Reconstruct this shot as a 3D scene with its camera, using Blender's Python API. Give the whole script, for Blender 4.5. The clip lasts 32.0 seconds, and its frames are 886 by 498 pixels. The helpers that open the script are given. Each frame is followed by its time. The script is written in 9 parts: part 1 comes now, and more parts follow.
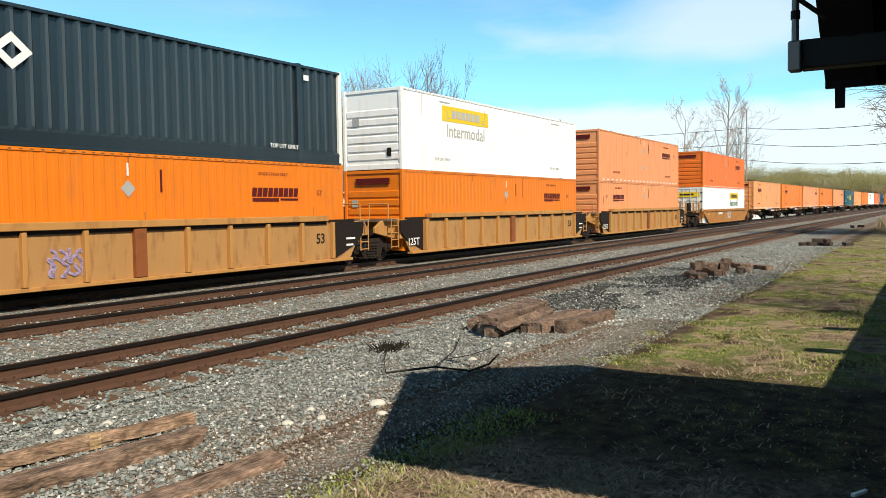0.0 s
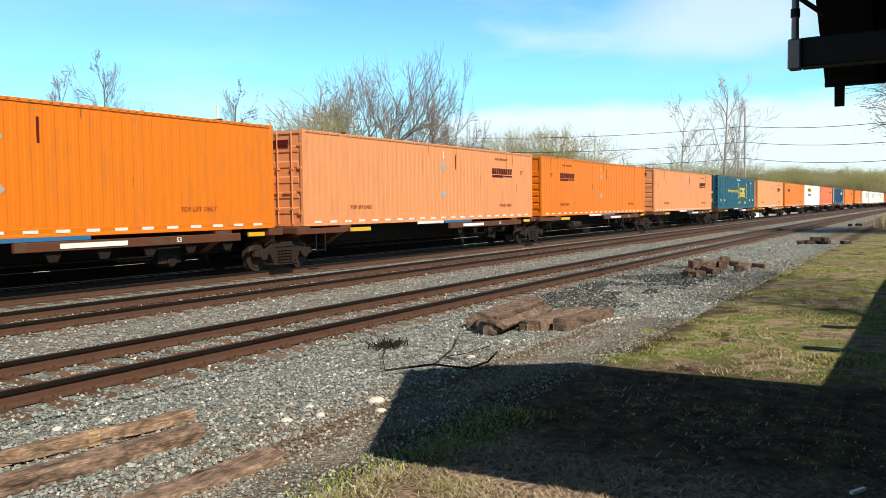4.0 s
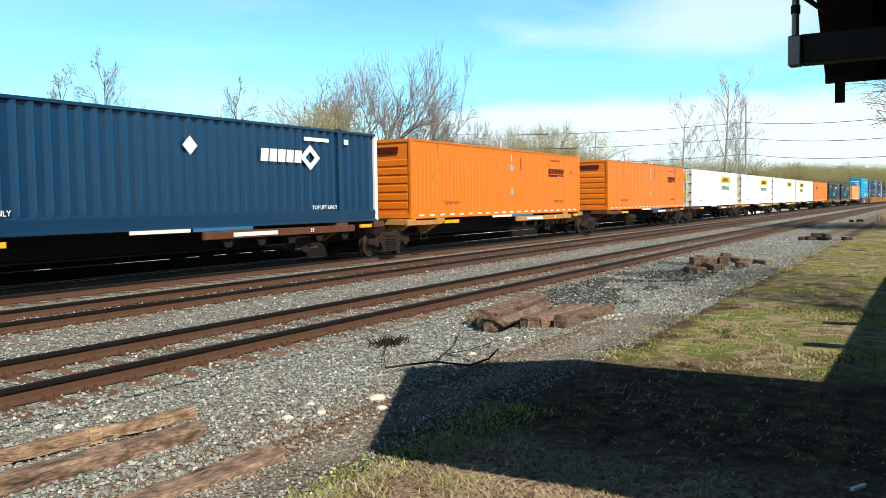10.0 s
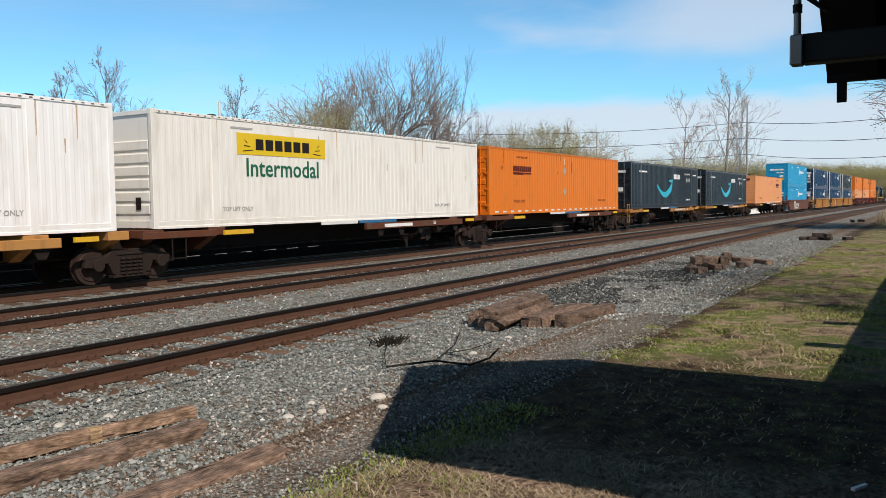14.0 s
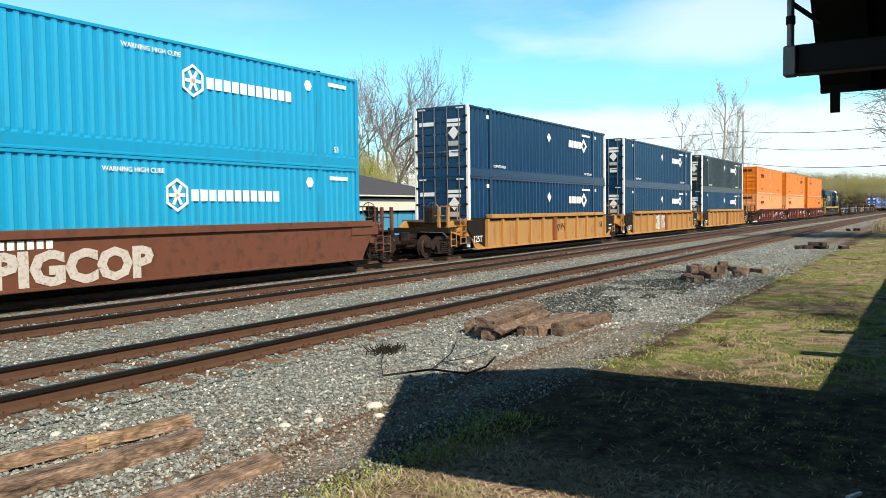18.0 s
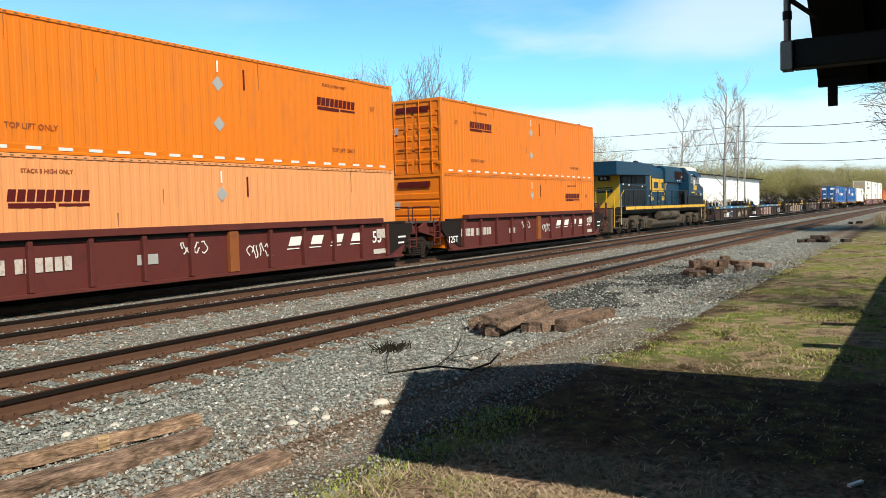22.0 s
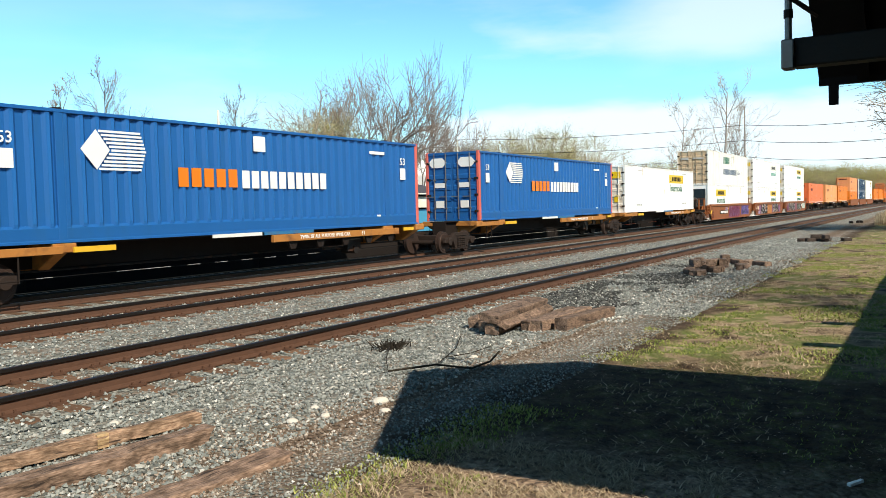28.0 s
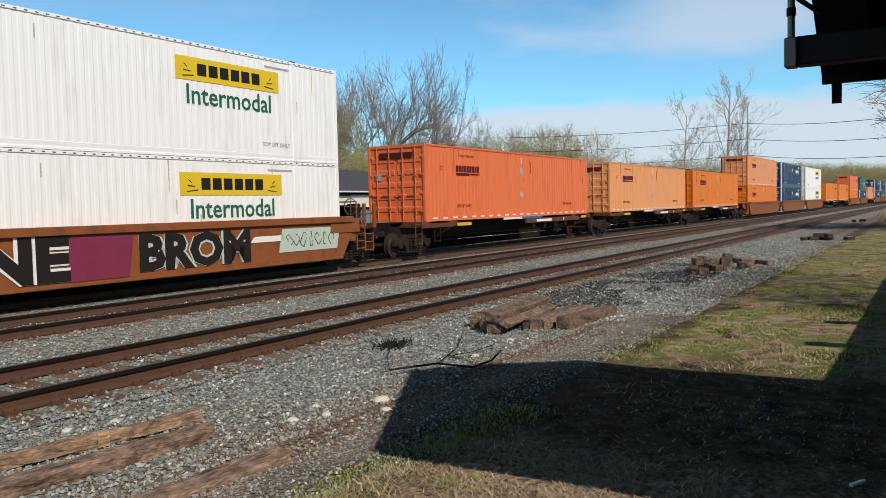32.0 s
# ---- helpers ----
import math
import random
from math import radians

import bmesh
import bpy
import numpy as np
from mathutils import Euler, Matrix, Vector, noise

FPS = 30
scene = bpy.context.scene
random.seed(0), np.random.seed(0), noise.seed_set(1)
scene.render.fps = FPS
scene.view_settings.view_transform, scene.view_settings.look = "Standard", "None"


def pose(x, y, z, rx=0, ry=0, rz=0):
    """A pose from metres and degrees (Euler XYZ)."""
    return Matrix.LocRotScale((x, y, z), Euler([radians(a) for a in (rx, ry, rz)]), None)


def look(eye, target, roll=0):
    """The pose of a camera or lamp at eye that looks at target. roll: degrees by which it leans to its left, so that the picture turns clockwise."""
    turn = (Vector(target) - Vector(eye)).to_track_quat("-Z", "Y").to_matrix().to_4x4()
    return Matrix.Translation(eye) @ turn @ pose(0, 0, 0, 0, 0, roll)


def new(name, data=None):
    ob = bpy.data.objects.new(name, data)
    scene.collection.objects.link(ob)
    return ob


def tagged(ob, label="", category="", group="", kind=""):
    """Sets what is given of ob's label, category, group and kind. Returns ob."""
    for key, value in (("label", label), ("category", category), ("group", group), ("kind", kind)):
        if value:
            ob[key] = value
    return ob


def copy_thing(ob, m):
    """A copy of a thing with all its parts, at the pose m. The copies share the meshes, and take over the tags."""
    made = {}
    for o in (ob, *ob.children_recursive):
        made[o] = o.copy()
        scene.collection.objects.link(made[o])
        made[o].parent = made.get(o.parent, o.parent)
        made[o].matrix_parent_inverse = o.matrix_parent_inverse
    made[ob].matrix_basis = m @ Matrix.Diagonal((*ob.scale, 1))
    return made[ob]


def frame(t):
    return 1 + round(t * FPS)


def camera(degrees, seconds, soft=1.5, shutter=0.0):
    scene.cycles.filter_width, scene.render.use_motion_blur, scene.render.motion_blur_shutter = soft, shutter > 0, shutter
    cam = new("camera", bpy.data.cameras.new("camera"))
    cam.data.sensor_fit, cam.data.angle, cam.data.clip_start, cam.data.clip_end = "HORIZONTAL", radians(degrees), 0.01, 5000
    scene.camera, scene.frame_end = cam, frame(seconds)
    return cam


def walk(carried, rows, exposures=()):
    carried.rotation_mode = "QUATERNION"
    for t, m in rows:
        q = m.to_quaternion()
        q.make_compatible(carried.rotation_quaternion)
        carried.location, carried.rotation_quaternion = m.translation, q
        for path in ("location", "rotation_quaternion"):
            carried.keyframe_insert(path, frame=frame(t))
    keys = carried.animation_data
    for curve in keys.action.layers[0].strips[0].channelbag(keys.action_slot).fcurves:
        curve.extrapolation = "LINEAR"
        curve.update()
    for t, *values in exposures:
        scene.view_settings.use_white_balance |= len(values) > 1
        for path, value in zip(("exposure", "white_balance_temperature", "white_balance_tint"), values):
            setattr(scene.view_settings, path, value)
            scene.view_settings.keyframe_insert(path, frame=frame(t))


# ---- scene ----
cam = camera(57.0, 32.0, soft=0.8)
CAMERA_ROWS = [
    (0, pose(0.094, 0.047, 1.801, 87.122, 0.801, -59.023)), (0.5, pose(0.095, 0.05, 1.8, 87.1, 0.785, -59.023)),
    (1, pose(0.091, 0.053, 1.8, 87.056, 0.766, -59.057)), (1.5, pose(0.086, 0.055, 1.801, 87.014, 0.748, -59.107)),
    (2, pose(0.082, 0.056, 1.801, 86.993, 0.727, -59.131)), (2.5, pose(0.081, 0.056, 1.798, 86.996, 0.716, -59.145)),
    (3, pose(0.083, 0.056, 1.796, 86.999, 0.705, -59.153)), (3.5, pose(0.087, 0.057, 1.798, 86.987, 0.687, -59.147)),
    (5.5, pose(0.087, 0.051, 1.799, 86.892, 0.803, -59.15)), (6, pose(0.086, 0.052, 1.801, 86.874, 0.827, -59.151)),
    (6.5, pose(0.086, 0.052, 1.8, 86.871, 0.854, -59.147)), (7, pose(0.085, 0.049, 1.799, 86.868, 0.855, -59.137)),
    (7.5, pose(0.085, 0.046, 1.801, 86.847, 0.844, -59.124)), (8, pose(0.086, 0.045, 1.802, 86.82, 0.837, -59.103)),
    (8.5, pose(0.086, 0.047, 1.801, 86.807, 0.842, -59.092)), (9, pose(0.088, 0.05, 1.8, 86.791, 0.841, -59.095)),
    (9.5, pose(0.088, 0.051, 1.802, 86.76, 0.833, -59.092)), (10, pose(0.089, 0.05, 1.804, 86.744, 0.833, -59.079)),
    (10.5, pose(0.09, 0.048, 1.803, 86.75, 0.837, -59.07)), (11, pose(0.089, 0.048, 1.801, 86.76, 0.846, -59.075)),
    (11.5, pose(0.092, 0.049, 1.8, 86.76, 0.848, -59.066)), (12, pose(0.095, 0.049, 1.799, 86.754, 0.839, -59.034)),
    (12.5, pose(0.095, 0.048, 1.799, 86.75, 0.823, -59.009)), (13, pose(0.093, 0.048, 1.801, 86.731, 0.791, -58.992)),
    (13.5, pose(0.094, 0.05, 1.802, 86.71, 0.758, -58.986)), (14, pose(0.093, 0.054, 1.801, 86.704, 0.734, -59.017)),
    (14.5, pose(0.086, 0.055, 1.799, 86.703, 0.714, -59.062)), (16.5, pose(0.066, 0.044, 1.792, 86.989, 0.698, -59.21)),
    (17, pose(0.071, 0.045, 1.794, 87.039, 0.698, -59.211)), (17.5, pose(0.075, 0.043, 1.799, 87.136, 0.692, -59.222)),
    (18, pose(0.07, 0.036, 1.806, 87.302, 0.697, -59.236)), (18.5, pose(0.058, 0.032, 1.808, 87.486, 0.749, -59.272)),
    (19, pose(0.048, 0.028, 1.806, 87.573, 0.879, -59.286)), (19.5, pose(0.042, 0.019, 1.804, 87.532, 1.075, -59.23)),
    (20, pose(0.036, 0.013, 1.803, 87.425, 1.265, -59.168)), (20.5, pose(0.022, 0.011, 1.806, 87.314, 1.385, -59.142)),
    (21, pose(0.007, 0.006, 1.806, 87.253, 1.446, -59.132)), (21.5, pose(-0.003, 0.003, 1.801, 87.24, 1.482, -59.119)),
    (22, pose(-0.007, 0.002, 1.799, 87.215, 1.497, -59.097)), (22.5, pose(-0.008, 0.001, 1.8, 87.17, 1.496, -59.07)),
    (23, pose(-0.009, 0.001, 1.799, 87.129, 1.496, -59.059)), (23.5, pose(-0.009, 0.004, 1.796, 87.104, 1.487, -59.056)),
    (24, pose(-0.006, 0.003, 1.796, 87.097, 1.461, -59.043)), (24.5, pose(-0.004, -0.001, 1.798, 87.096, 1.45, -59.039)),
    (25, pose(-0.001, -0.001, 1.799, 87.106, 1.452, -59.048)), (25.5, pose(0.002, 0, 1.799, 87.121, 1.446, -59.053)),
    (27.5, pose(0.002, 0.008, 1.798, 87.09, 1.352, -59.09)), (28, pose(-0, 0.004, 1.796, 87.106, 1.37, -59.079)),
    (28.5, pose(0.003, 0.002, 1.794, 87.12, 1.389, -59.057)), (29, pose(0.008, 0.004, 1.796, 87.108, 1.375, -59.029)),
    (29.5, pose(0.009, 0.005, 1.798, 87.082, 1.354, -59.002)), (30, pose(0.013, 0.006, 1.796, 87.071, 1.379, -58.971)),
    (30.5, pose(0.019, 0.007, 1.794, 87.063, 1.41, -58.951)), (31, pose(0.021, 0.009, 1.797, 87.025, 1.385, -58.947)),
    (31.5, pose(0.022, 0.008, 1.799, 86.993, 1.341, -58.929)), (32, pose(0.022, 0.006, 1.799, 86.988, 1.325, -58.916)),
]
EXPOSURES = [(0, 0.12, 7040, 11), (1, -0.03, 6990, 11), (2, 0.05, 6990, 10), (6, 0.15, 6810, 10), (8, 0.02, 6860, 11), (9, -0.08, 6810, 12), (10, 0.25, 6810, 10), (11, 0.05, 6860, 11), (12, -0.33, 6710, 16), (13, -0.43, 6660, 18), (14, -0.33, 6660, 17), (14.5, -0.33, 6660, 16), (16.5, 0.16, 6890, 10), (18, 0.26, 6890, 9), (20, 0.28, 6940, 9), (22, 0.12, 6890, 9), (24, 0.14, 6840, 8), (25.5, 0.15, 6940, 8), (28, 0.25, 6940, 11), (29, 0.06, 6840, 11), (30, -0.24, 6740, 14), (31, -0.43, 6640, 16), (32, -0.39, 6640, 16)]
walk(cam, CAMERA_ROWS, EXPOSURES)

# ---- sky and sun ----
SUN_DIR = Vector((-0.49, -0.87, 0.90)).normalized()   # towards the sun
world = bpy.data.worlds.new("sky")
scene.world = world
world.use_nodes = True
wn, wl = world.node_tree.nodes, world.node_tree.links
wn.clear()
w_out = wn.new("ShaderNodeOutputWorld")
w_bg = wn.new("ShaderNodeBackground")
w_bg.inputs[1].default_value = 0.11
w_sky = wn.new("ShaderNodeTexSky")
w_sky.sky_type = "NISHITA"
w_sky.sun_disc = False
w_sky.sun_elevation = math.asin(SUN_DIR.z)
w_sky.sun_rotation = math.atan2(SUN_DIR.x, SUN_DIR.y)
w_sky.air_density, w_sky.dust_density, w_sky.ozone_density = 1.0, 0.6, 1.0
w_tc = wn.new("ShaderNodeTexCoord")
w_map = wn.new("ShaderNodeMapping")
w_map.inputs["Scale"].default_value = (1.1, 1.1, 4.5)
w_noise = wn.new("ShaderNodeTexNoise")
w_noise.inputs["Scale"].default_value, w_noise.inputs["Detail"].default_value = 2.6, 7.0
w_ramp = wn.new("ShaderNodeValToRGB")
w_ramp.color_ramp.elements[0].position, w_ramp.color_ramp.elements[1].position = 0.46, 0.64
w_sep = wn.new("ShaderNodeSeparateXYZ")
w_low = wn.new("ShaderNodeMapRange")
w_low.inputs[1].default_value, w_low.inputs[2].default_value = 0.36, 0.08
w_mul = wn.new("ShaderNodeMath")
w_mul.operation = "MULTIPLY"
w_mix = wn.new("ShaderNodeMix")
w_mix.data_type = "RGBA"
w_mix.inputs[7].default_value = (7.6, 8.7, 9.6, 1)
wl.new(w_tc.outputs["Generated"], w_map.inputs[0])
wl.new(w_map.outputs[0], w_noise.inputs["Vector"])
wl.new(w_noise.outputs[0], w_ramp.inputs[0])
wl.new(w_tc.outputs["Generated"], w_sep.inputs[0])
wl.new(w_sep.outputs[2], w_low.inputs[0])
wl.new(w_ramp.outputs[0], w_mul.inputs[0])
wl.new(w_low.outputs[0], w_mul.inputs[1])
w_side = wn.new("ShaderNodeMapRange")      # more cloud towards +x
w_side.inputs[1].default_value, w_side.inputs[2].default_value, w_side.inputs[3].default_value = 0.60, 0.92, 0.15
wl.new(w_sep.outputs[0], w_side.inputs[0])
w_mul2 = wn.new("ShaderNodeMath")
w_mul2.operation = "MULTIPLY"
wl.new(w_mul.outputs[0], w_mul2.inputs[0])
wl.new(w_side.outputs[0], w_mul2.inputs[1])
w_top = wn.new("ShaderNodeMapRange")       # a white cloud bank along the horizon, higher towards +x
w_top.inputs[1].default_value, w_top.inputs[2].default_value, w_top.inputs[3].default_value, w_top.inputs[4].default_value = 0.80, 0.89, 0.075, 0.125
wl.new(w_sep.outputs[0], w_top.inputs[0])
w_lump = wn.new("ShaderNodeMath")
w_lump.operation = "MULTIPLY_ADD"
w_lump.inputs[1].default_value = 0.13
wl.new(w_noise.outputs[0], w_lump.inputs[0])
wl.new(w_top.outputs[0], w_lump.inputs[2])
w_gap = wn.new("ShaderNodeMath")
w_gap.operation = "SUBTRACT"
wl.new(w_lump.outputs[0], w_gap.inputs[0])
wl.new(w_sep.outputs[2], w_gap.inputs[1])
w_haze = wn.new("ShaderNodeMapRange")
w_haze.interpolation_type = "SMOOTHSTEP"
w_haze.inputs[1].default_value, w_haze.inputs[2].default_value, w_haze.inputs[4].default_value = 0.055, 0.085, 0.85
wl.new(w_gap.outputs[0], w_haze.inputs[0])
w_spot = wn.new("ShaderNodeVectorMath")    # one fair-weather cloud over the line
w_spot.operation = "SUBTRACT"
w_spot.inputs[1].default_value = (0.962, 0.19, 0.198)
w_wide = wn.new("ShaderNodeVectorMath")
w_wide.operation = "MULTIPLY"
w_wide.inputs[1].default_value = (1.0, 1.0, 2.2)
w_far = wn.new("ShaderNodeVectorMath")
w_far.operation = "LENGTH"
w_puff = wn.new("ShaderNodeMath")
w_puff.operation = "MULTIPLY_ADD"
w_puff.inputs[1].default_value = -0.34
w_one = wn.new("ShaderNodeMapRange")
w_one.interpolation_type = "SMOOTHSTEP"
w_one.inputs[1].default_value, w_one.inputs[2].default_value, w_one.inputs[4].default_value = 0.02, -0.12, 0.6
wl.new(w_tc.outputs["Generated"], w_spot.inputs[0])
wl.new(w_spot.outputs[0], w_wide.inputs[0])
wl.new(w_wide.outputs[0], w_far.inputs[0])
wl.new(w_noise.outputs[0], w_puff.inputs[0])
wl.new(w_far.outputs["Value"], w_puff.inputs[2])
wl.new(w_puff.outputs[0], w_one.inputs[0])
w_clouds = wn.new("ShaderNodeMath")
w_clouds.operation = "MAXIMUM"
wl.new(w_mul2.outputs[0], w_clouds.inputs[0])
wl.new(w_one.outputs[0], w_clouds.inputs[1])
w_max = wn.new("ShaderNodeMath")
w_max.operation = "MAXIMUM"
wl.new(w_clouds.outputs[0], w_max.inputs[0])
wl.new(w_haze.outputs[0], w_max.inputs[1])
wl.new(w_max.outputs[0], w_mix.inputs[0])
w_tint = wn.new("ShaderNodeMix")
w_tint.data_type, w_tint.blend_type = "RGBA", "MULTIPLY"
w_tint.inputs[0].default_value = 1.0
w_tint.inputs[7].default_value = (0.66, 1.34, 1.62, 1)
wl.new(w_sky.outputs[0], w_tint.inputs[6])
w_fall = wn.new("ShaderNodeMapRange")      # hazy air: the sky grows paler downwards
w_fall.interpolation_type = "SMOOTHSTEP"
w_fall.inputs[1].default_value, w_fall.inputs[2].default_value, w_fall.inputs[3].default_value, w_fall.inputs[4].default_value = 0.05, 0.85, 1.24, 0.18
wl.new(w_sep.outputs[2], w_fall.inputs[0])
w_grade = wn.new("ShaderNodeMix")
w_grade.data_type, w_grade.blend_type = "RGBA", "MULTIPLY"
w_grade.inputs[0].default_value = 1.0
w_veil = wn.new("ShaderNodeMix")           # thin high veil: the blue weakens overhead
w_veil.data_type, w_veil.blend_type = "RGBA", "MULTIPLY"
w_veil.inputs[7].default_value = (1.30, 0.90, 0.72, 1)
wl.new(w_sep.outputs[2], w_veil.inputs[0])
wl.new(w_tint.outputs[2], w_veil.inputs[6])
wl.new(w_veil.outputs[2], w_grade.inputs[6])
wl.new(w_fall.outputs[0], w_grade.inputs[7])
wl.new(w_grade.outputs[2], w_mix.inputs[6])
wl.new(w_mix.outputs[2], w_bg.inputs[0])
wl.new(w_bg.outputs[0], w_out.inputs[0])
sun_data = bpy.data.lights.new("sun", "SUN")
sun_data.energy, sun_data.angle, sun_data.color = 5.0, radians(0.5), (1.0, 0.92, 0.79)
sun = new("sun", sun_data)
sun.matrix_world = look(SUN_DIR * 100, (0, 0, 0))

# ---- mesh building ----
class Shape:
    """Collects vertices and faces of one mesh."""

    def __init__(self):
        self.v, self.f, self.smooth = [], [], False

    def box(self, x0, x1, y0, y1, z0, z1):
        n = len(self.v)
        self.v += [(x, y, z) for z in (z0, z1) for y in (y0, y1) for x in (x0, x1)]
        self.f += [tuple(n + i for i in q) for q in ((0, 2, 3, 1), (4, 5, 7, 6), (0, 1, 5, 4), (2, 6, 7, 3), (0, 4, 6, 2), (1, 3, 7, 5))]
        return self

    def prism(self, pts, axis, a, b):
        """Extrudes a 2D outline along axis 'x' (pts are y, z), 'y' (x, z) or 'z' (x, y)."""
        n, k = len(self.v), len(pts)
        for c in (a, b):
            for p, q in pts:
                self.v.append({"x": (c, p, q), "y": (p, c, q), "z": (p, q, c)}[axis])
        self.f += [tuple(range(n, n + k)), tuple(range(n + 2 * k - 1, n + k - 1, -1))]
        self.f += [(n + i, n + k + i, n + k + (i + 1) % k, n + (i + 1) % k) for i in range(k)]
        return self

    def tube(self, p, q, r, n=8, r2=None, caps=True):
        p, q = Vector(p), Vector(q)
        r2 = r if r2 is None else r2
        d = (q - p).normalized()
        a = d.orthogonal().normalized()
        b = d.cross(a)
        m = len(self.v)
        for c, rr in ((p, r), (q, r2)):
            for i in range(n):
                t = 2 * math.pi * i / n
                self.v.append(tuple(c + a * (math.cos(t) * rr) + b * (math.sin(t) * rr)))
        self.f += [(m + i, m + (i + 1) % n, m + n + (i + 1) % n, m + n + i) for i in range(n)]
        if caps:
            self.f += [tuple(range(m + n - 1, m - 1, -1)), tuple(range(m + n, m + 2 * n))]
        return self

    def pipe(self, pts, r, n=6):
        """One unbroken round bar through the points."""
        pts = [Vector(p) for p in pts]
        m = len(self.v)
        for i, p in enumerate(pts):
            d = (pts[min(i + 1, len(pts) - 1)] - pts[max(i - 1, 0)]).normalized()
            if i == 0:
                a = d.orthogonal().normalized()
            a = (a - d * a.dot(d)).normalized()
            b = d.cross(a)
            for k in range(n):
                t = 2 * math.pi * k / n
                self.v.append(tuple(p + a * (math.cos(t) * r) + b * (math.sin(t) * r)))
        for i in range(len(pts) - 1):
            for k in range(n):
                u, w = m + i * n + k, m + i * n + (k + 1) % n
                self.f.append((u, w, w + n, u + n))
        self.f += [tuple(range(m + n - 1, m - 1, -1)), tuple(range(len(self.v) - n, len(self.v)))]
        return self

    def quad(self, a, b, c, d):
        n = len(self.v)
        self.v += [a, b, c, d]
        self.f.append((n, n + 1, n + 2, n + 3))
        return self

    def mesh(self, name, bevel=0.0):
        me = bpy.data.meshes.new(name)
        me.from_pydata(self.v, [], self.f)
        bm = bmesh.new()
        bm.from_mesh(me)
        if len(self.f) < 4000:
            bmesh.ops.recalc_face_normals(bm, faces=bm.faces)
        if bevel:
            bmesh.ops.bevel(bm, geom=bm.edges[:], offset=bevel, segments=1, affect="EDGES", clamp_overlap=True)
        bm.to_mesh(me)
        bm.free()
        return me


MESHES = {}


def cached(key, build):
    """One mesh for alike pieces."""
    if key not in MESHES:
        MESHES[key] = build()
    return MESHES[key]


def part(name, shape, material, parent=None, label="", bevel=0.0, at=None):
    """Links a shape, or a mesh, as one object under a thing or a part."""
    me = shape.mesh(name, bevel) if isinstance(shape, Shape) else shape
    if not me.materials:
        me.materials.append(material)
    ob = new(name, me)
    ob.material_slots[0].link = "OBJECT"
    ob.material_slots[0].material = material
    ob.parent = parent
    if at is not None:
        ob.matrix_basis = at
    if label:
        tagged(ob, label)
    return ob


def thing(name, label, category, group="", kind="", at=None):
    ob = new(name)
    ob.empty_display_size = 0.2
    if at is not None:
        ob.matrix_basis = at
    return tagged(ob, label, category, group, kind)


def lettering(text, size, weight=0.010):
    """A mesh of raised letters, in the x-z plane, facing -y, its origin at the middle."""
    def build():
        cu = bpy.data.curves.new("letters", "FONT")
        cu.body, cu.size, cu.extrude, cu.resolution_u = text, size, 0.004, 2
        cu.offset = size * weight
        cu.align_x, cu.align_y = "CENTER", "CENTER"
        ob = bpy.data.objects.new("letters", cu)
        me = bpy.data.meshes.new_from_object(ob)
        me.transform(Matrix.Rotation(radians(90), 4, "X"))
        bpy.data.objects.remove(ob)
        bpy.data.curves.remove(cu)
        me.materials.clear()
        return me
    return cached(("text", text, size, weight), build)


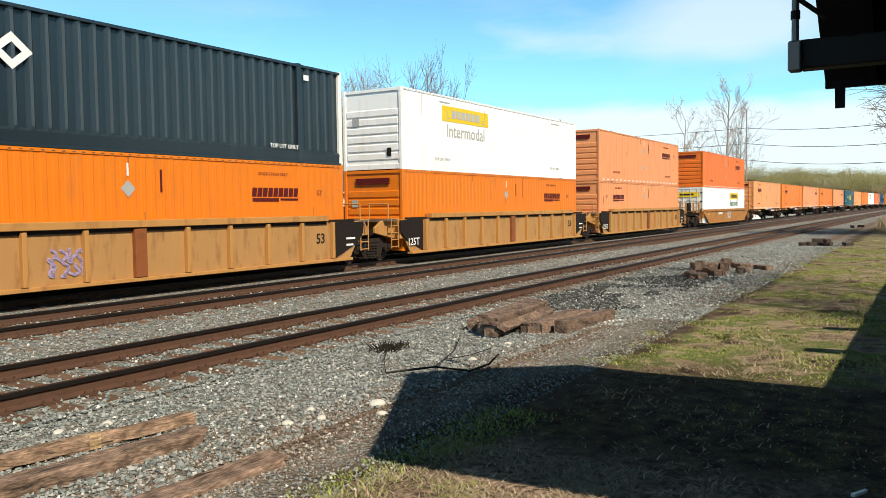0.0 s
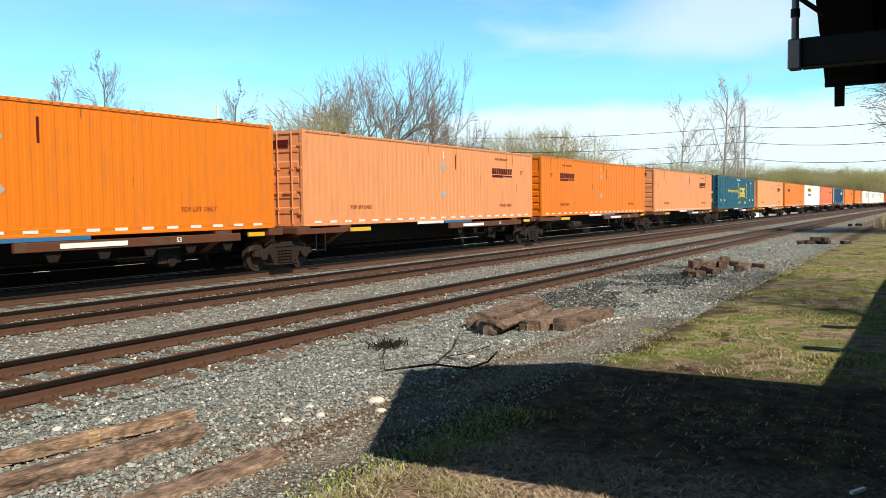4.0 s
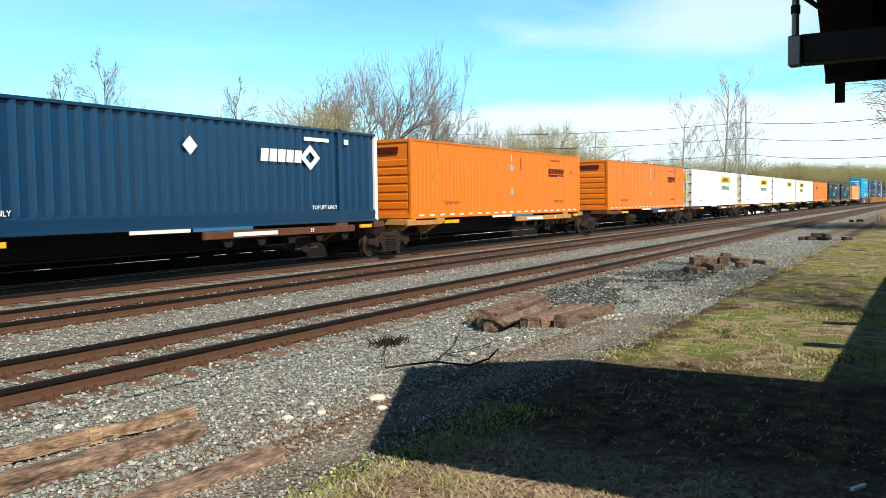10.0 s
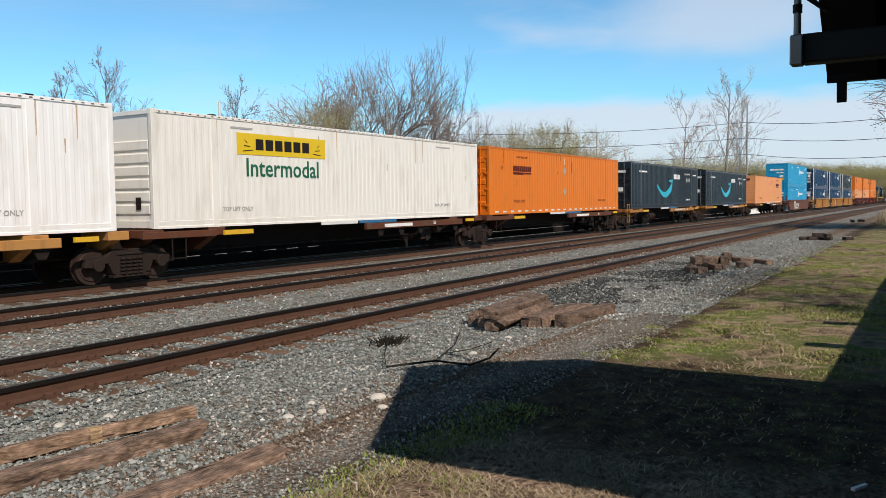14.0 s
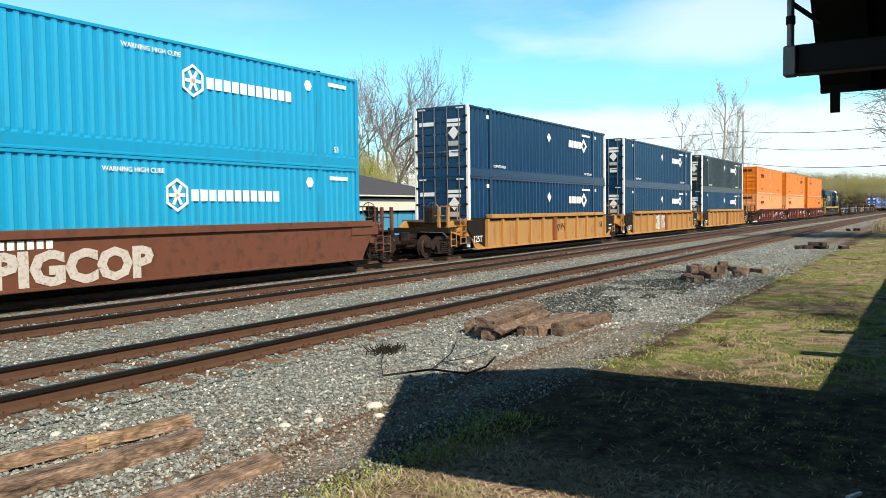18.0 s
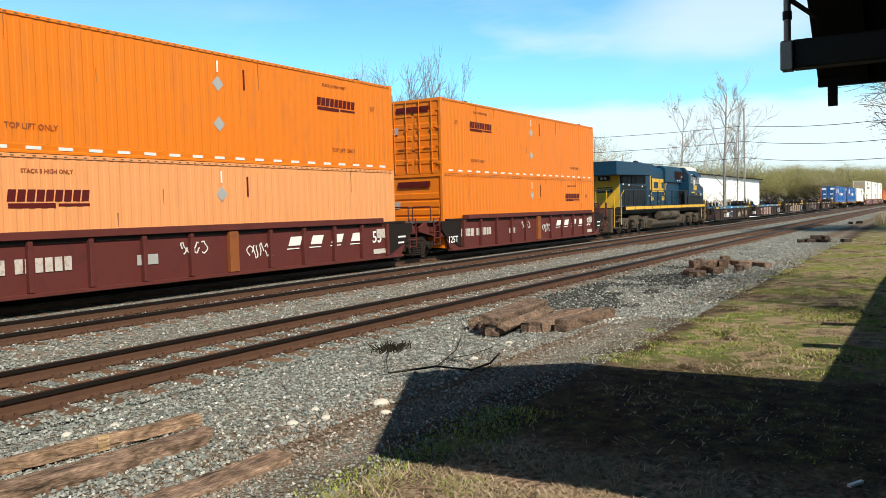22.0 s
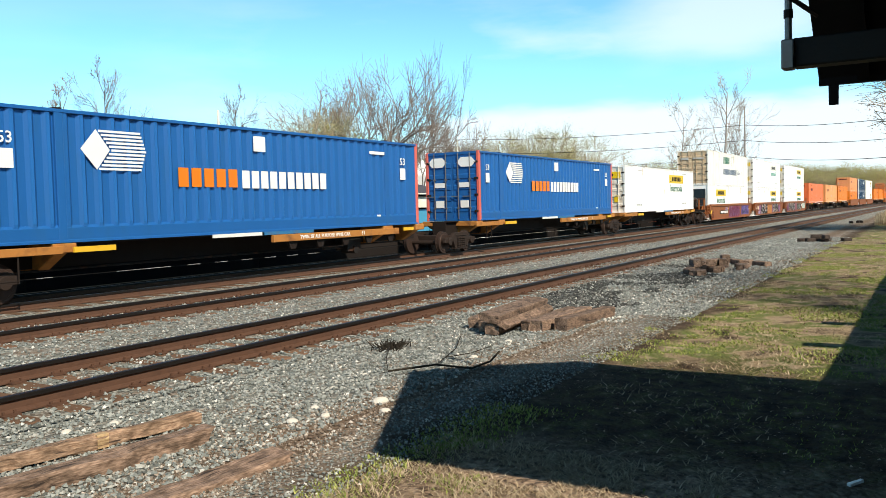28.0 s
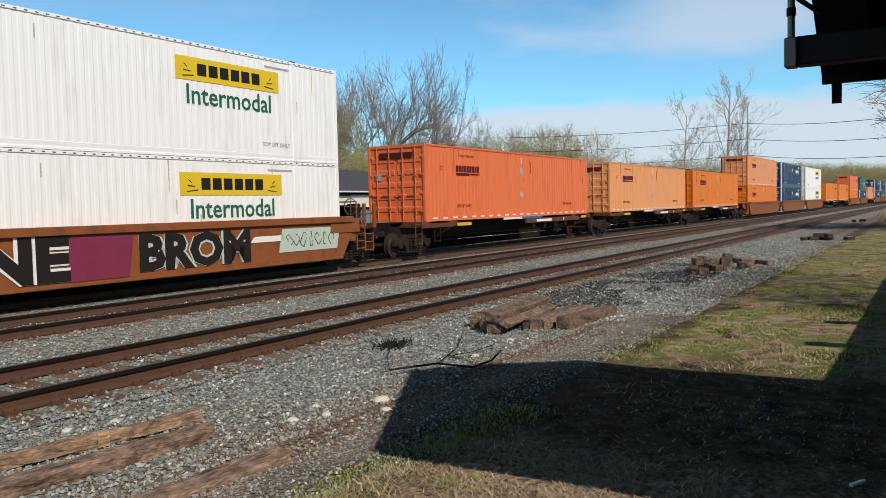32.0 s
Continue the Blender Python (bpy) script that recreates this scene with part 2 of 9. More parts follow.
# ---- materials ----
def mat(name, col, rough=0.6, metal=0.0, var=0.18, scale=1.5, bump=0.15, fine=40.0, dirt=None, dirt_amount=0.35, streak=False, by_object=0.0):
    """A painted, stained or raw surface: tone varies at two scales, dirt lies in patches, fine relief."""
    m = bpy.data.materials.new(name)
    m.use_nodes = True
    n, l = m.node_tree.nodes, m.node_tree.links
    b = n["Principled BSDF"]
    b.inputs["Roughness"].default_value, b.inputs["Metallic"].default_value = rough, metal
    b.inputs["Specular IOR Level"].default_value = 0.5 if rough < 0.33 else 0.3 if rough < 0.6 else 0.15
    tc = n.new("ShaderNodeTexCoord")
    mp = n.new("ShaderNodeMapping")
    mp.inputs["Scale"].default_value = (1, 1, 0.25) if streak else (1, 1, 1)
    l.new(tc.outputs["Object"], mp.inputs[0])
    big = n.new("ShaderNodeTexNoise")
    big.inputs["Scale"].default_value, big.inputs["Detail"].default_value = scale, 6
    small = n.new("ShaderNodeTexNoise")
    small.inputs["Scale"].default_value, small.inputs["Detail"].default_value = fine, 4
    l.new(mp.outputs[0], big.inputs["Vector"])
    l.new(tc.outputs["Object"], small.inputs["Vector"])
    tone = n.new("ShaderNodeMix")
    tone.data_type = "RGBA"
    tone.inputs[6].default_value = (*[c * (1 - var) for c in col], 1)
    tone.inputs[7].default_value = (*[min(1, c * (1 + var)) for c in col], 1)
    add = n.new("ShaderNodeMath")
    add.operation = "MULTIPLY_ADD"
    add.inputs[1].default_value = 0.5
    half = n.new("ShaderNodeMath")
    half.operation = "MULTIPLY"
    half.inputs[1].default_value = 0.5
    l.new(small.outputs[0], half.inputs[0])
    l.new(big.outputs[0], add.inputs[0])
    l.new(half.outputs[0], add.inputs[2])
    l.new(add.outputs[0], tone.inputs[0])
    out = tone.outputs[2]
    if dirt:
        pn = n.new("ShaderNodeTexNoise")
        pn.inputs["Scale"].default_value, pn.inputs["Detail"].default_value = scale * 2.3, 8
        l.new(mp.outputs[0], pn.inputs["Vector"])
        rp = n.new("ShaderNodeValToRGB")
        rp.color_ramp.elements[0].position, rp.color_ramp.elements[1].position = 0.52, 0.72
        rp.color_ramp.elements[1].color = (dirt_amount,) * 3 + (1,)
        l.new(pn.outputs[0], rp.inputs[0])
        dm = n.new("ShaderNodeMix")
        dm.data_type = "RGBA"
        dm.inputs[7].default_value = (*dirt, 1)
        l.new(rp.outputs[0], dm.inputs[0])
        l.new(out, dm.inputs[6])
        out = dm.outputs[2]
    if by_object:
        oi = n.new("ShaderNodeObjectInfo")
        hs = n.new("ShaderNodeHueSaturation")
        mr = n.new("ShaderNodeMapRange")
        mr.inputs[3].default_value, mr.inputs[4].default_value = 1 - by_object, 1 + by_object
        l.new(oi.outputs["Random"], mr.inputs[0])
        l.new(mr.outputs[0], hs.inputs["Value"])
        l.new(out, hs.inputs["Color"])
        out = hs.outputs[0]
    l.new(out, b.inputs["Base Color"])
    if bump:
        bp = n.new("ShaderNodeBump")
        bp.inputs["Strength"].default_value, bp.inputs["Distance"].default_value = bump, 0.01
        l.new(small.outputs[0], bp.inputs["Height"])
        l.new(bp.outputs[0], b.inputs["Normal"])
    return m


GRIME = (0.10, 0.075, 0.055)
RUST = (0.20, 0.075, 0.03)
M_ORANGE = mat("orange_paint", (0.76, 0.19, 0.010), 0.45, var=0.07, bump=0.04, dirt=(0.5, 0.16, 0.04), dirt_amount=0.35, streak=True)
M_SALMON = mat("faded_salmon_paint", (0.76, 0.30, 0.125), 0.5, var=0.07, bump=0.04, dirt=(0.55, 0.2, 0.09), streak=True)
M_PEACH = mat("faded_peach_paint", (0.79, 0.325, 0.125), 0.5, var=0.07, bump=0.04, dirt=(0.6, 0.26, 0.1), streak=True)
M_DEEPORANGE = mat("deep_orange_paint", (0.78, 0.165, 0.02), 0.48, var=0.08, bump=0.04, dirt=(0.5, 0.13, 0.04), streak=True)
M_REDORANGE = mat("red_orange_paint", (0.79, 0.175, 0.055), 0.48, var=0.08, bump=0.04, dirt=(0.45, 0.1, 0.04), streak=True)
M_WHITE = mat("white_paint", (0.90, 0.90, 0.885), 0.45, var=0.04, bump=0.03, dirt=(0.62, 0.58, 0.50), dirt_amount=0.30, streak=True)
M_CREAM = mat("cream_paint", (0.83, 0.81, 0.75), 0.5, var=0.06, bump=0.03, dirt=(0.55, 0.50, 0.40), dirt_amount=0.35, streak=True)
M_NAVY = mat("navy_paint", (0.004, 0.036, 0.092), 0.3, var=0.1, bump=0.04, dirt=(0.016, 0.048, 0.09), streak=True)
M_DARKGREY = mat("dark_slate_paint", (0.015, 0.026, 0.034), 0.3, var=0.1, bump=0.04, dirt=(0.035, 0.045, 0.05), streak=True)
M_CHARCOAL = mat("charcoal_paint", (0.011, 0.020, 0.028), 0.3, var=0.1, bump=0.04, dirt=(0.05, 0.055, 0.06), streak=True)
M_TEAL = mat("dark_teal_paint", (0.006, 0.080, 0.125), 0.4, var=0.1, bump=0.04, dirt=(0.04, 0.09, 0.12), streak=True)
M_CYAN = mat("cyan_blue_paint", (0.004, 0.30, 0.54), 0.4, var=0.08, bump=0.04, dirt=(0.03, 0.2, 0.32), streak=True)
M_BLUE = mat("mid_blue_paint", (0.010, 0.105, 0.335), 0.42, var=0.1, bump=0.04, dirt=(0.02, 0.10, 0.24), streak=True)
M_CORAL = mat("coral_red_paint", (0.62, 0.13, 0.10), 0.5, var=0.1)
M_BLACKLET = mat("black_lettering", (0.02, 0.016, 0.015), 0.6, var=0.2)
M_STENCIL = mat("faded_red_stencil", (0.30, 0.075, 0.030), 0.6, var=0.2)
M_DARKRED = mat("dark_red_lettering", (0.10, 0.012, 0.012), 0.6, var=0.2)
M_WHITELET = mat("white_lettering", (0.80, 0.80, 0.78), 0.5, var=0.05)
M_GREENLET = mat("green_lettering", (0.01, 0.13, 0.07), 0.5, var=0.05)
M_FADEDLET = mat("faded_grey_lettering", (0.42, 0.42, 0.40), 0.6, var=0.1)
M_BLEACHED = mat("bleached_panel", (0.70, 0.70, 0.62), 0.5, var=0.1)
M_PALEGREEN = mat("faded_green_lettering", (0.10, 0.34, 0.28), 0.6, var=0.15)
M_YELLOW = mat("yellow_panel", (0.75, 0.52, 0.02), 0.45, var=0.08)
M_SMILE = mat("bright_cyan_lettering", (0.01, 0.46, 0.62), 0.45, var=0.05)
M_GREYDECAL = mat("grey_placard", (0.38, 0.38, 0.38), 0.5, var=0.1)
M_STEEL = mat("dull_steel", (0.22, 0.215, 0.205), 0.5, 0.7, var=0.25, dirt=RUST)
# casting and truck colours also hold some of the shade beneath the cars
M_CASTING = mat("dark_casting", (0.020, 0.018, 0.017), 0.7, 0.2, var=0.3, dirt=RUST, dirt_amount=0.3)
M_TRUCK = mat("rusty_cast_steel", (0.034, 0.024, 0.020), 0.75, 0.2, var=0.35, scale=3, bump=0.4, dirt=(0.03, 0.022, 0.02), dirt_amount=0.7)
M_WHEEL = mat("wheel_steel", (0.055, 0.036, 0.030), 0.6, 0.4, var=0.3, scale=4, dirt=GRIME)
M_SPINE = mat("brown_car_paint", (0.12, 0.046, 0.026), 0.65, var=0.3, scale=2, bump=0.3, dirt=GRIME, dirt_amount=0.7)
# soot plus underframe shade, both in the base colour
M_SPINEDARK = mat("shade_dark_sooty_steel", (0.018, 0.013, 0.011), 0.75, var=0.3, scale=2, bump=0.3, dirt=(0.02, 0.016, 0.014), dirt_amount=0.7)
M_WELLYELLOW = mat("weathered_yellow_car_paint", (0.47, 0.235, 0.075), 0.6, var=0.22, scale=1.6, bump=0.2, dirt=(0.25, 0.11, 0.045), dirt_amount=0.7, streak=True)
M_WELLDIRT = mat("dirty_yellow_side_sheet", (0.42, 0.225, 0.085), 0.65, var=0.28, scale=2.2, bump=0.3, dirt=(0.21, 0.10, 0.045), dirt_amount=0.75, streak=True)
M_STITCH = mat("grimy_fastener", (0.11, 0.09, 0.075), 0.7, var=0.3)
M_RUSTRUN = mat("rust_run", (0.30, 0.13, 0.055), 0.8, var=0.3, scale=6)
M_PALERUN = mat("pale_rust_run", (0.56, 0.42, 0.29), 0.8, var=0.25, scale=6)
M_DOORWHITE = mat("rust_stained_white_paint", (0.74, 0.70, 0.62), 0.55, var=0.12, scale=2.5, bump=0.05, dirt=(0.36, 0.20, 0.10), dirt_amount=0.75, streak=True)
M_DOORTAN = mat("grimy_tan_paint", (0.52, 0.40, 0.27), 0.6, var=0.15, scale=2.5, bump=0.05, dirt=(0.24, 0.15, 0.09), dirt_amount=0.6, streak=True)
M_WELLBROWN = mat("weathered_brown_car_paint", (0.26, 0.085, 0.03), 0.6, var=0.2, scale=1.2, bump=0.2, dirt=(0.10, 0.05, 0.03), dirt_amount=0.6)
M_WELLAMBER = mat("weathered_amber_car_paint", (0.40, 0.17, 0.045), 0.6, var=0.25, scale=1.2, bump=0.2, dirt=(0.15, 0.065, 0.03), dirt_amount=0.85)
M_WELLRED = mat("oxide_red_car_paint", (0.115, 0.030, 0.026), 0.6, var=0.22, scale=1.2, bump=0.2, dirt=(0.06, 0.025, 0.02), dirt_amount=0.5)
M_WELLDARK = mat("sooty_well_paint", (0.040, 0.026, 0.022), 0.7, var=0.45, scale=1.6, bump=0.2, dirt=(0.04, 0.03, 0.026), dirt_amount=0.7)
M_SAFETY = mat("yellow_safety_paint", (0.72, 0.42, 0.03), 0.5, var=0.15, dirt=GRIME)
M_BLUESTRIP = mat("blue_strip_paint", (0.025, 0.15, 0.32), 0.5, var=0.2, dirt=(0.10, 0.11, 0.13), dirt_amount=0.7)
M_TAG = mat("faded_tan_spray_paint", (0.42, 0.27, 0.17), 0.6, var=0.35, scale=4, dirt=(0.2, 0.12, 0.08), dirt_amount=0.6)
M_PALETAG = mat("faded_pale_spray_paint", (0.55, 0.50, 0.46), 0.6, var=0.3, scale=5, dirt=(0.2, 0.14, 0.1), dirt_amount=0.7)
M_REFLECT = mat("white_reflector", (0.72, 0.72, 0.70), 0.35, var=0.05)
M_RAIL = mat("rail_rust", (0.115, 0.062, 0.042), 0.7, 0.2, var=0.25, scale=4, bump=0.2, dirt=(0.06, 0.035, 0.028))
M_RAILTOP = mat("rail_head_steel", (0.022, 0.019, 0.018), 0.45, 0.5, var=0.2, scale=6)
M_TIE = mat("weathered_tie_wood", (0.16, 0.095, 0.062), 0.85, var=0.35, scale=6, bump=0.6, fine=60, dirt=(0.07, 0.045, 0.035), dirt_amount=0.6, by_object=0.25)


def grain_mat(name, light, dark, crack):
    """Old sawn timber: fibres and cracks run along its length."""
    m = bpy.data.materials.new(name)
    m.use_nodes = True
    n, l = m.node_tree.nodes, m.node_tree.links
    b = n["Principled BSDF"]
    b.inputs["Roughness"].default_value = 0.9
    tc = n.new("ShaderNodeTexCoord")
    outs = []
    for sc, det in (((14.0, 70, 70), 9), ((2.2, 19, 19), 7), ((7, 11, 11), 8)):
        mp = n.new("ShaderNodeMapping")
        mp.inputs["Scale"].default_value = sc
        k = n.new("ShaderNodeTexNoise")
        k.inputs["Scale"].default_value, k.inputs["Detail"].default_value = 1.0, det
        l.new(tc.outputs["Object"], mp.inputs[0])
        l.new(mp.outputs[0], k.inputs["Vector"])
        outs.append(k.outputs[0])
    r = n.new("ShaderNodeValToRGB")
    r.color_ramp.elements[0].position, r.color_ramp.elements[0].color = 0.32, (*dark, 1)
    r.color_ramp.elements[1].position, r.color_ramp.elements[1].color = 0.66, (*light, 1)
    l.new(outs[0], r.inputs[0])
    c = n.new("ShaderNodeValToRGB")
    c.color_ramp.elements[0].position, c.color_ramp.elements[0].color = 0.33, (1, 1, 1, 1)
    c.color_ramp.elements[1].position, c.color_ramp.elements[1].color = 0.39, (0, 0, 0, 1)
    l.new(outs[1], c.inputs[0])
    x = n.new("ShaderNodeMix")
    x.data_type = "RGBA"
    x.inputs[7].default_value = (*crack, 1)
    l.new(c.outputs[0], x.inputs[0])
    l.new(r.outputs[0], x.inputs[6])
    g = n.new("ShaderNodeValToRGB")
    g.color_ramp.elements[0].position, g.color_ramp.elements[0].color = 0.35, (0.45, 0.42, 0.38, 1)
    g.color_ramp.elements[1].position, g.color_ramp.elements[1].color = 0.65, (1.15, 1.1, 1.05, 1)
    l.new(outs[2], g.inputs[0])
    y = n.new("ShaderNodeMix")
    y.data_type, y.blend_type = "RGBA", "MULTIPLY"
    y.inputs[0].default_value = 1.0
    l.new(x.outputs[2], y.inputs[6])
    l.new(g.outputs[0], y.inputs[7])
    oi = n.new("ShaderNodeObjectInfo")
    hs = n.new("ShaderNodeHueSaturation")
    mr = n.new("ShaderNodeMapRange")
    mr.inputs[3].default_value, mr.inputs[4].default_value = 0.75, 1.2
    l.new(oi.outputs["Random"], mr.inputs[0])
    l.new(mr.outputs[0], hs.inputs["Value"])
    l.new(y.outputs[2], hs.inputs["Color"])
    l.new(hs.outputs[0], b.inputs["Base Color"])
    bp = n.new("ShaderNodeBump")
    bp.inputs["Strength"].default_value, bp.inputs["Distance"].default_value = 0.9, 0.02
    l.new(outs[1], bp.inputs["Height"])
    bq = n.new("ShaderNodeBump")
    bq.inputs["Strength"].default_value, bq.inputs["Distance"].default_value = 0.7, 0.008
    l.new(outs[0], bq.inputs["Height"])
    l.new(bp.outputs[0], bq.inputs["Normal"])
    l.new(bq.outputs[0], b.inputs["Normal"])
    return m


M_OLDWOOD = grain_mat("weathered_sawn_timber", (0.34, 0.245, 0.19), (0.115, 0.074, 0.053), (0.04, 0.027, 0.022))
M_FRESHWOOD = grain_mat("split_pale_timber", (0.40, 0.285, 0.205), (0.17, 0.105, 0.07), (0.05, 0.034, 0.027))
M_PALEPATCH = grain_mat("bare_pale_wood", (0.55, 0.42, 0.25), (0.34, 0.23, 0.13), (0.2, 0.13, 0.08))
M_DARKWOOD = grain_mat("dark_rotten_timber", (0.085, 0.062, 0.050), (0.035, 0.025, 0.020), (0.015, 0.011, 0.010))
M_ROOF = mat("slate_grey_roof_shingle", (0.075, 0.075, 0.090), 0.8, var=0.15, scale=2, bump=0.4, fine=25, by_object=0.05)
M_CREAMTRIM = mat("cream_trim_paint", (0.72, 0.70, 0.60), 0.5, var=0.05)
# wood and beam colours lowered to near black to carry the roof shade
M_DARKWALL = mat("shade_dark_wood", (0.013, 0.012, 0.012), 0.8, var=0.2)
M_BEAM = mat("near_black_grey_paint", (0.020, 0.023, 0.023), 0.6, var=0.15)
M_BLUEDOOR = mat("blue_door_paint", (0.015, 0.085, 0.30), 0.5, var=0.1)
M_GREYPIER = mat("pale_grey_pier_paint", (0.42, 0.42, 0.42), 0.7, var=0.1)
M_LIGHTBLUE = mat("light_blue_paint", (0.06, 0.30, 0.48), 0.5, var=0.1)
M_BRICKRED = mat("red_brick_front", (0.36, 0.085, 0.045), 0.8, var=0.2, scale=3)
M_GLASS = mat("dark_window_glass", (0.02, 0.025, 0.03), 0.08, var=0.1, bump=0)
M_BARK = mat("grey_bark", (0.16, 0.135, 0.118), 0.9, var=0.3, scale=2, bump=0.4, by_object=0.15)
M_PALEBARK = mat("pale_bark", (0.34, 0.31, 0.28), 0.9, var=0.3, scale=2, bump=0.4)
M_PALETWIG = mat("budding_twig", (0.34, 0.28, 0.21), 0.9, var=0.3, scale=1, bump=0)
M_TWIG = mat("twig_brown", (0.24, 0.20, 0.175), 0.9, var=0.3, scale=1, bump=0)

# ---- plan: the tracks run along x and bend very slightly; rail tops are at z = 0 ----
BEND = 4.0e-5
GAUGE = 1.505
TRACK_Y = (8.0 + GAUGE / 2, 12.656 + GAUGE / 2, 16.606 + GAUGE / 2)
TRAIN_Y = TRACK_Y[2]
SPEED = 25.9


def bend(x):
    return -BEND * max(x, 0.0) ** 2


def on_track(x, y, z):
    """A pose on the line that runs beside the tracks at distance y."""
    return pose(x, y + bend(x), z, 0, 0, math.degrees(math.atan(-2 * BEND * max(x, 0.0))))


def ground_z(x, y):
    u = y - bend(x)
    if u < 3.8:
        z = -0.17
    elif u < 6.4:
        z = -0.17 - 0.05 * (u - 3.8) / 2.6
    elif u < 19.0:
        z = -0.215
        for c in TRACK_Y:
            if abs(u - c) < 1.5:
                z = -0.19
    elif u < 22:
        z = -0.215 - 1.5 * (u - 19) / 3
    else:
        z = -1.715
    n = noise.noise(Vector((x * 0.5, y * 0.5, 0))) * 0.03 + noise.noise(Vector((x * 2.1, y * 2.1, 3))) * 0.012
    if 6.6 < u < 19:
        n *= 0.4
    return z + n


def ground_material():
    m = bpy.data.materials.new("gravel_dirt_and_turf")
    m.use_nodes = True
    n, l = m.node_tree.nodes, m.node_tree.links
    b = n["Principled BSDF"]
    b.inputs["Roughness"].default_value = 0.95
    b.inputs["Specular IOR Level"].default_value = 0.08
    tc = n.new("ShaderNodeTexCoord")
    sep = n.new("ShaderNodeSeparateXYZ")
    l.new(tc.outputs["Object"], sep.inputs[0])

    def tex_noise(scale, detail=5):
        k = n.new("ShaderNodeTexNoise")
        k.inputs["Scale"].default_value, k.inputs["Detail"].default_value = scale, detail
        l.new(tc.outputs["Object"], k.inputs["Vector"])
        return k.outputs[0]

    def ramp(src, *stops):
        r = n.new("ShaderNodeValToRGB")
        e = r.color_ramp.elements
        e[0].position, e[0].color = stops[0][0], (*stops[0][1], 1)
        e[1].position, e[1].color = stops[-1][0], (*stops[-1][1], 1)
        for p, c in stops[1:-1]:
            e.new(p).color = (*c, 1)
        l.new(src, r.inputs[0])
        return r.outputs[0]

    def mix(fac, a, c):
        k = n.new("ShaderNodeMix")
        k.data_type = "RGBA"
        l.new(fac, k.inputs[0])
        l.new(a, k.inputs[6])
        l.new(c, k.inputs[7])
        return k.outputs[2]

    def edge(lo, hi, wobble, scale, axis=1):
        """0 below lo, 1 above hi, along y (or x), with a ragged border."""
        k = n.new("ShaderNodeMath")
        k.operation = "MULTIPLY_ADD"
        k.inputs[1].default_value = wobble
        l.new(tex_noise(scale), k.inputs[0])
        l.new(sep.outputs[axis], k.inputs[2])
        r = n.new("ShaderNodeMapRange")
        r.inputs[1].default_value, r.inputs[2].default_value = lo + wobble / 2, hi + wobble / 2
        l.new(k.outputs[0], r.inputs[0])
        return r.outputs[0]

    vor = n.new("ShaderNodeTexVoronoi")
    vor.inputs["Scale"].default_value = 22
    l.new(tc.outputs["Object"], vor.inputs["Vector"])
    vs = n.new("ShaderNodeSeparateColor")
    l.new(vor.outputs["Color"], vs.inputs[0])
    stones = ramp(vs.outputs[0], (0.0, (0.085, 0.092, 0.088)), (0.4, (0.18, 0.195, 0.182)), (0.8, (0.27, 0.285, 0.265)), (0.93, (0.36, 0.365, 0.34)), (1.0, (0.62, 0.61, 0.57)))
    fine_v = n.new("ShaderNodeTexVoronoi")
    fine_v.inputs["Scale"].default_value = 60
    l.new(tc.outputs["Object"], fine_v.inputs["Vector"])
    fs = n.new("ShaderNodeSeparateColor")
    l.new(fine_v.outputs["Color"], fs.inputs[0])
    grit = ramp(fs.outputs[0], (0.0, (0.12, 0.095, 0.075)), (0.6, (0.24, 0.20, 0.165)), (1.0, (0.42, 0.38, 0.33)))
    soil = ramp(tex_noise(9, 8), (0.3, (0.04, 0.028, 0.020)), (0.6, (0.10, 0.072, 0.050)), (0.8, (0.25, 0.19, 0.135)))
    mulch = ramp(tex_noise(14, 8), (0.3, (0.09, 0.062, 0.042)), (0.5, (0.26, 0.185, 0.13)), (0.72, (0.46, 0.35, 0.25)))
    # turf inside the station's shadow: part of that shade is in this colour
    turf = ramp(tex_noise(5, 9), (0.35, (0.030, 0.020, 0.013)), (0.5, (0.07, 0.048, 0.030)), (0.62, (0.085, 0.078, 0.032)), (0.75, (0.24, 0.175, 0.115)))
    lot = ramp(tex_noise(1.2, 8), (0.3, (0.27, 0.26, 0.245)), (0.7, (0.42, 0.41, 0.38)))
    field = ramp(tex_noise(0.05, 8), (0.35, (0.10, 0.12, 0.04)), (0.65, (0.19, 0.165, 0.09)))
    rusty = ramp(tex_noise(3, 8), (0.45, (0.0, 0.0, 0.0)), (0.75, (1.0, 1.0, 1.0)))
    rust_stones = ramp(vs.outputs[1], (0.0, (0.13, 0.085, 0.06)), (1.0, (0.30, 0.24, 0.19)))
    stones = mix(rusty, stones, rust_stones)
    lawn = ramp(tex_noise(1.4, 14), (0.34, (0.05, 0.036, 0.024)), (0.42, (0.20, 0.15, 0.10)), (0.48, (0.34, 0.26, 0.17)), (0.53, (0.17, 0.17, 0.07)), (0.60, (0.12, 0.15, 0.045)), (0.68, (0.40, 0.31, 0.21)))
    # dark tone only within the shadow; paler mulch and lawn on its sunlit sides
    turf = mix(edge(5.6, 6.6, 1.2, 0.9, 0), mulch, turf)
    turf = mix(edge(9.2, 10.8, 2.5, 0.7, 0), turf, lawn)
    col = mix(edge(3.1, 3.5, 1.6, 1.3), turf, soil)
    col = mix(edge(3.7, 4.3, 1.6, 0.9), col, grit)
    dirt = ramp(tex_noise(12, 8), (0.3, (0.10, 0.07, 0.05)), (0.7, (0.24, 0.18, 0.135)))
    col = mix(edge(4.2, 4.6, 0.8, 1.1), col, dirt)
    col = mix(edge(4.9, 5.5, 1.4, 0.8), col, stones)
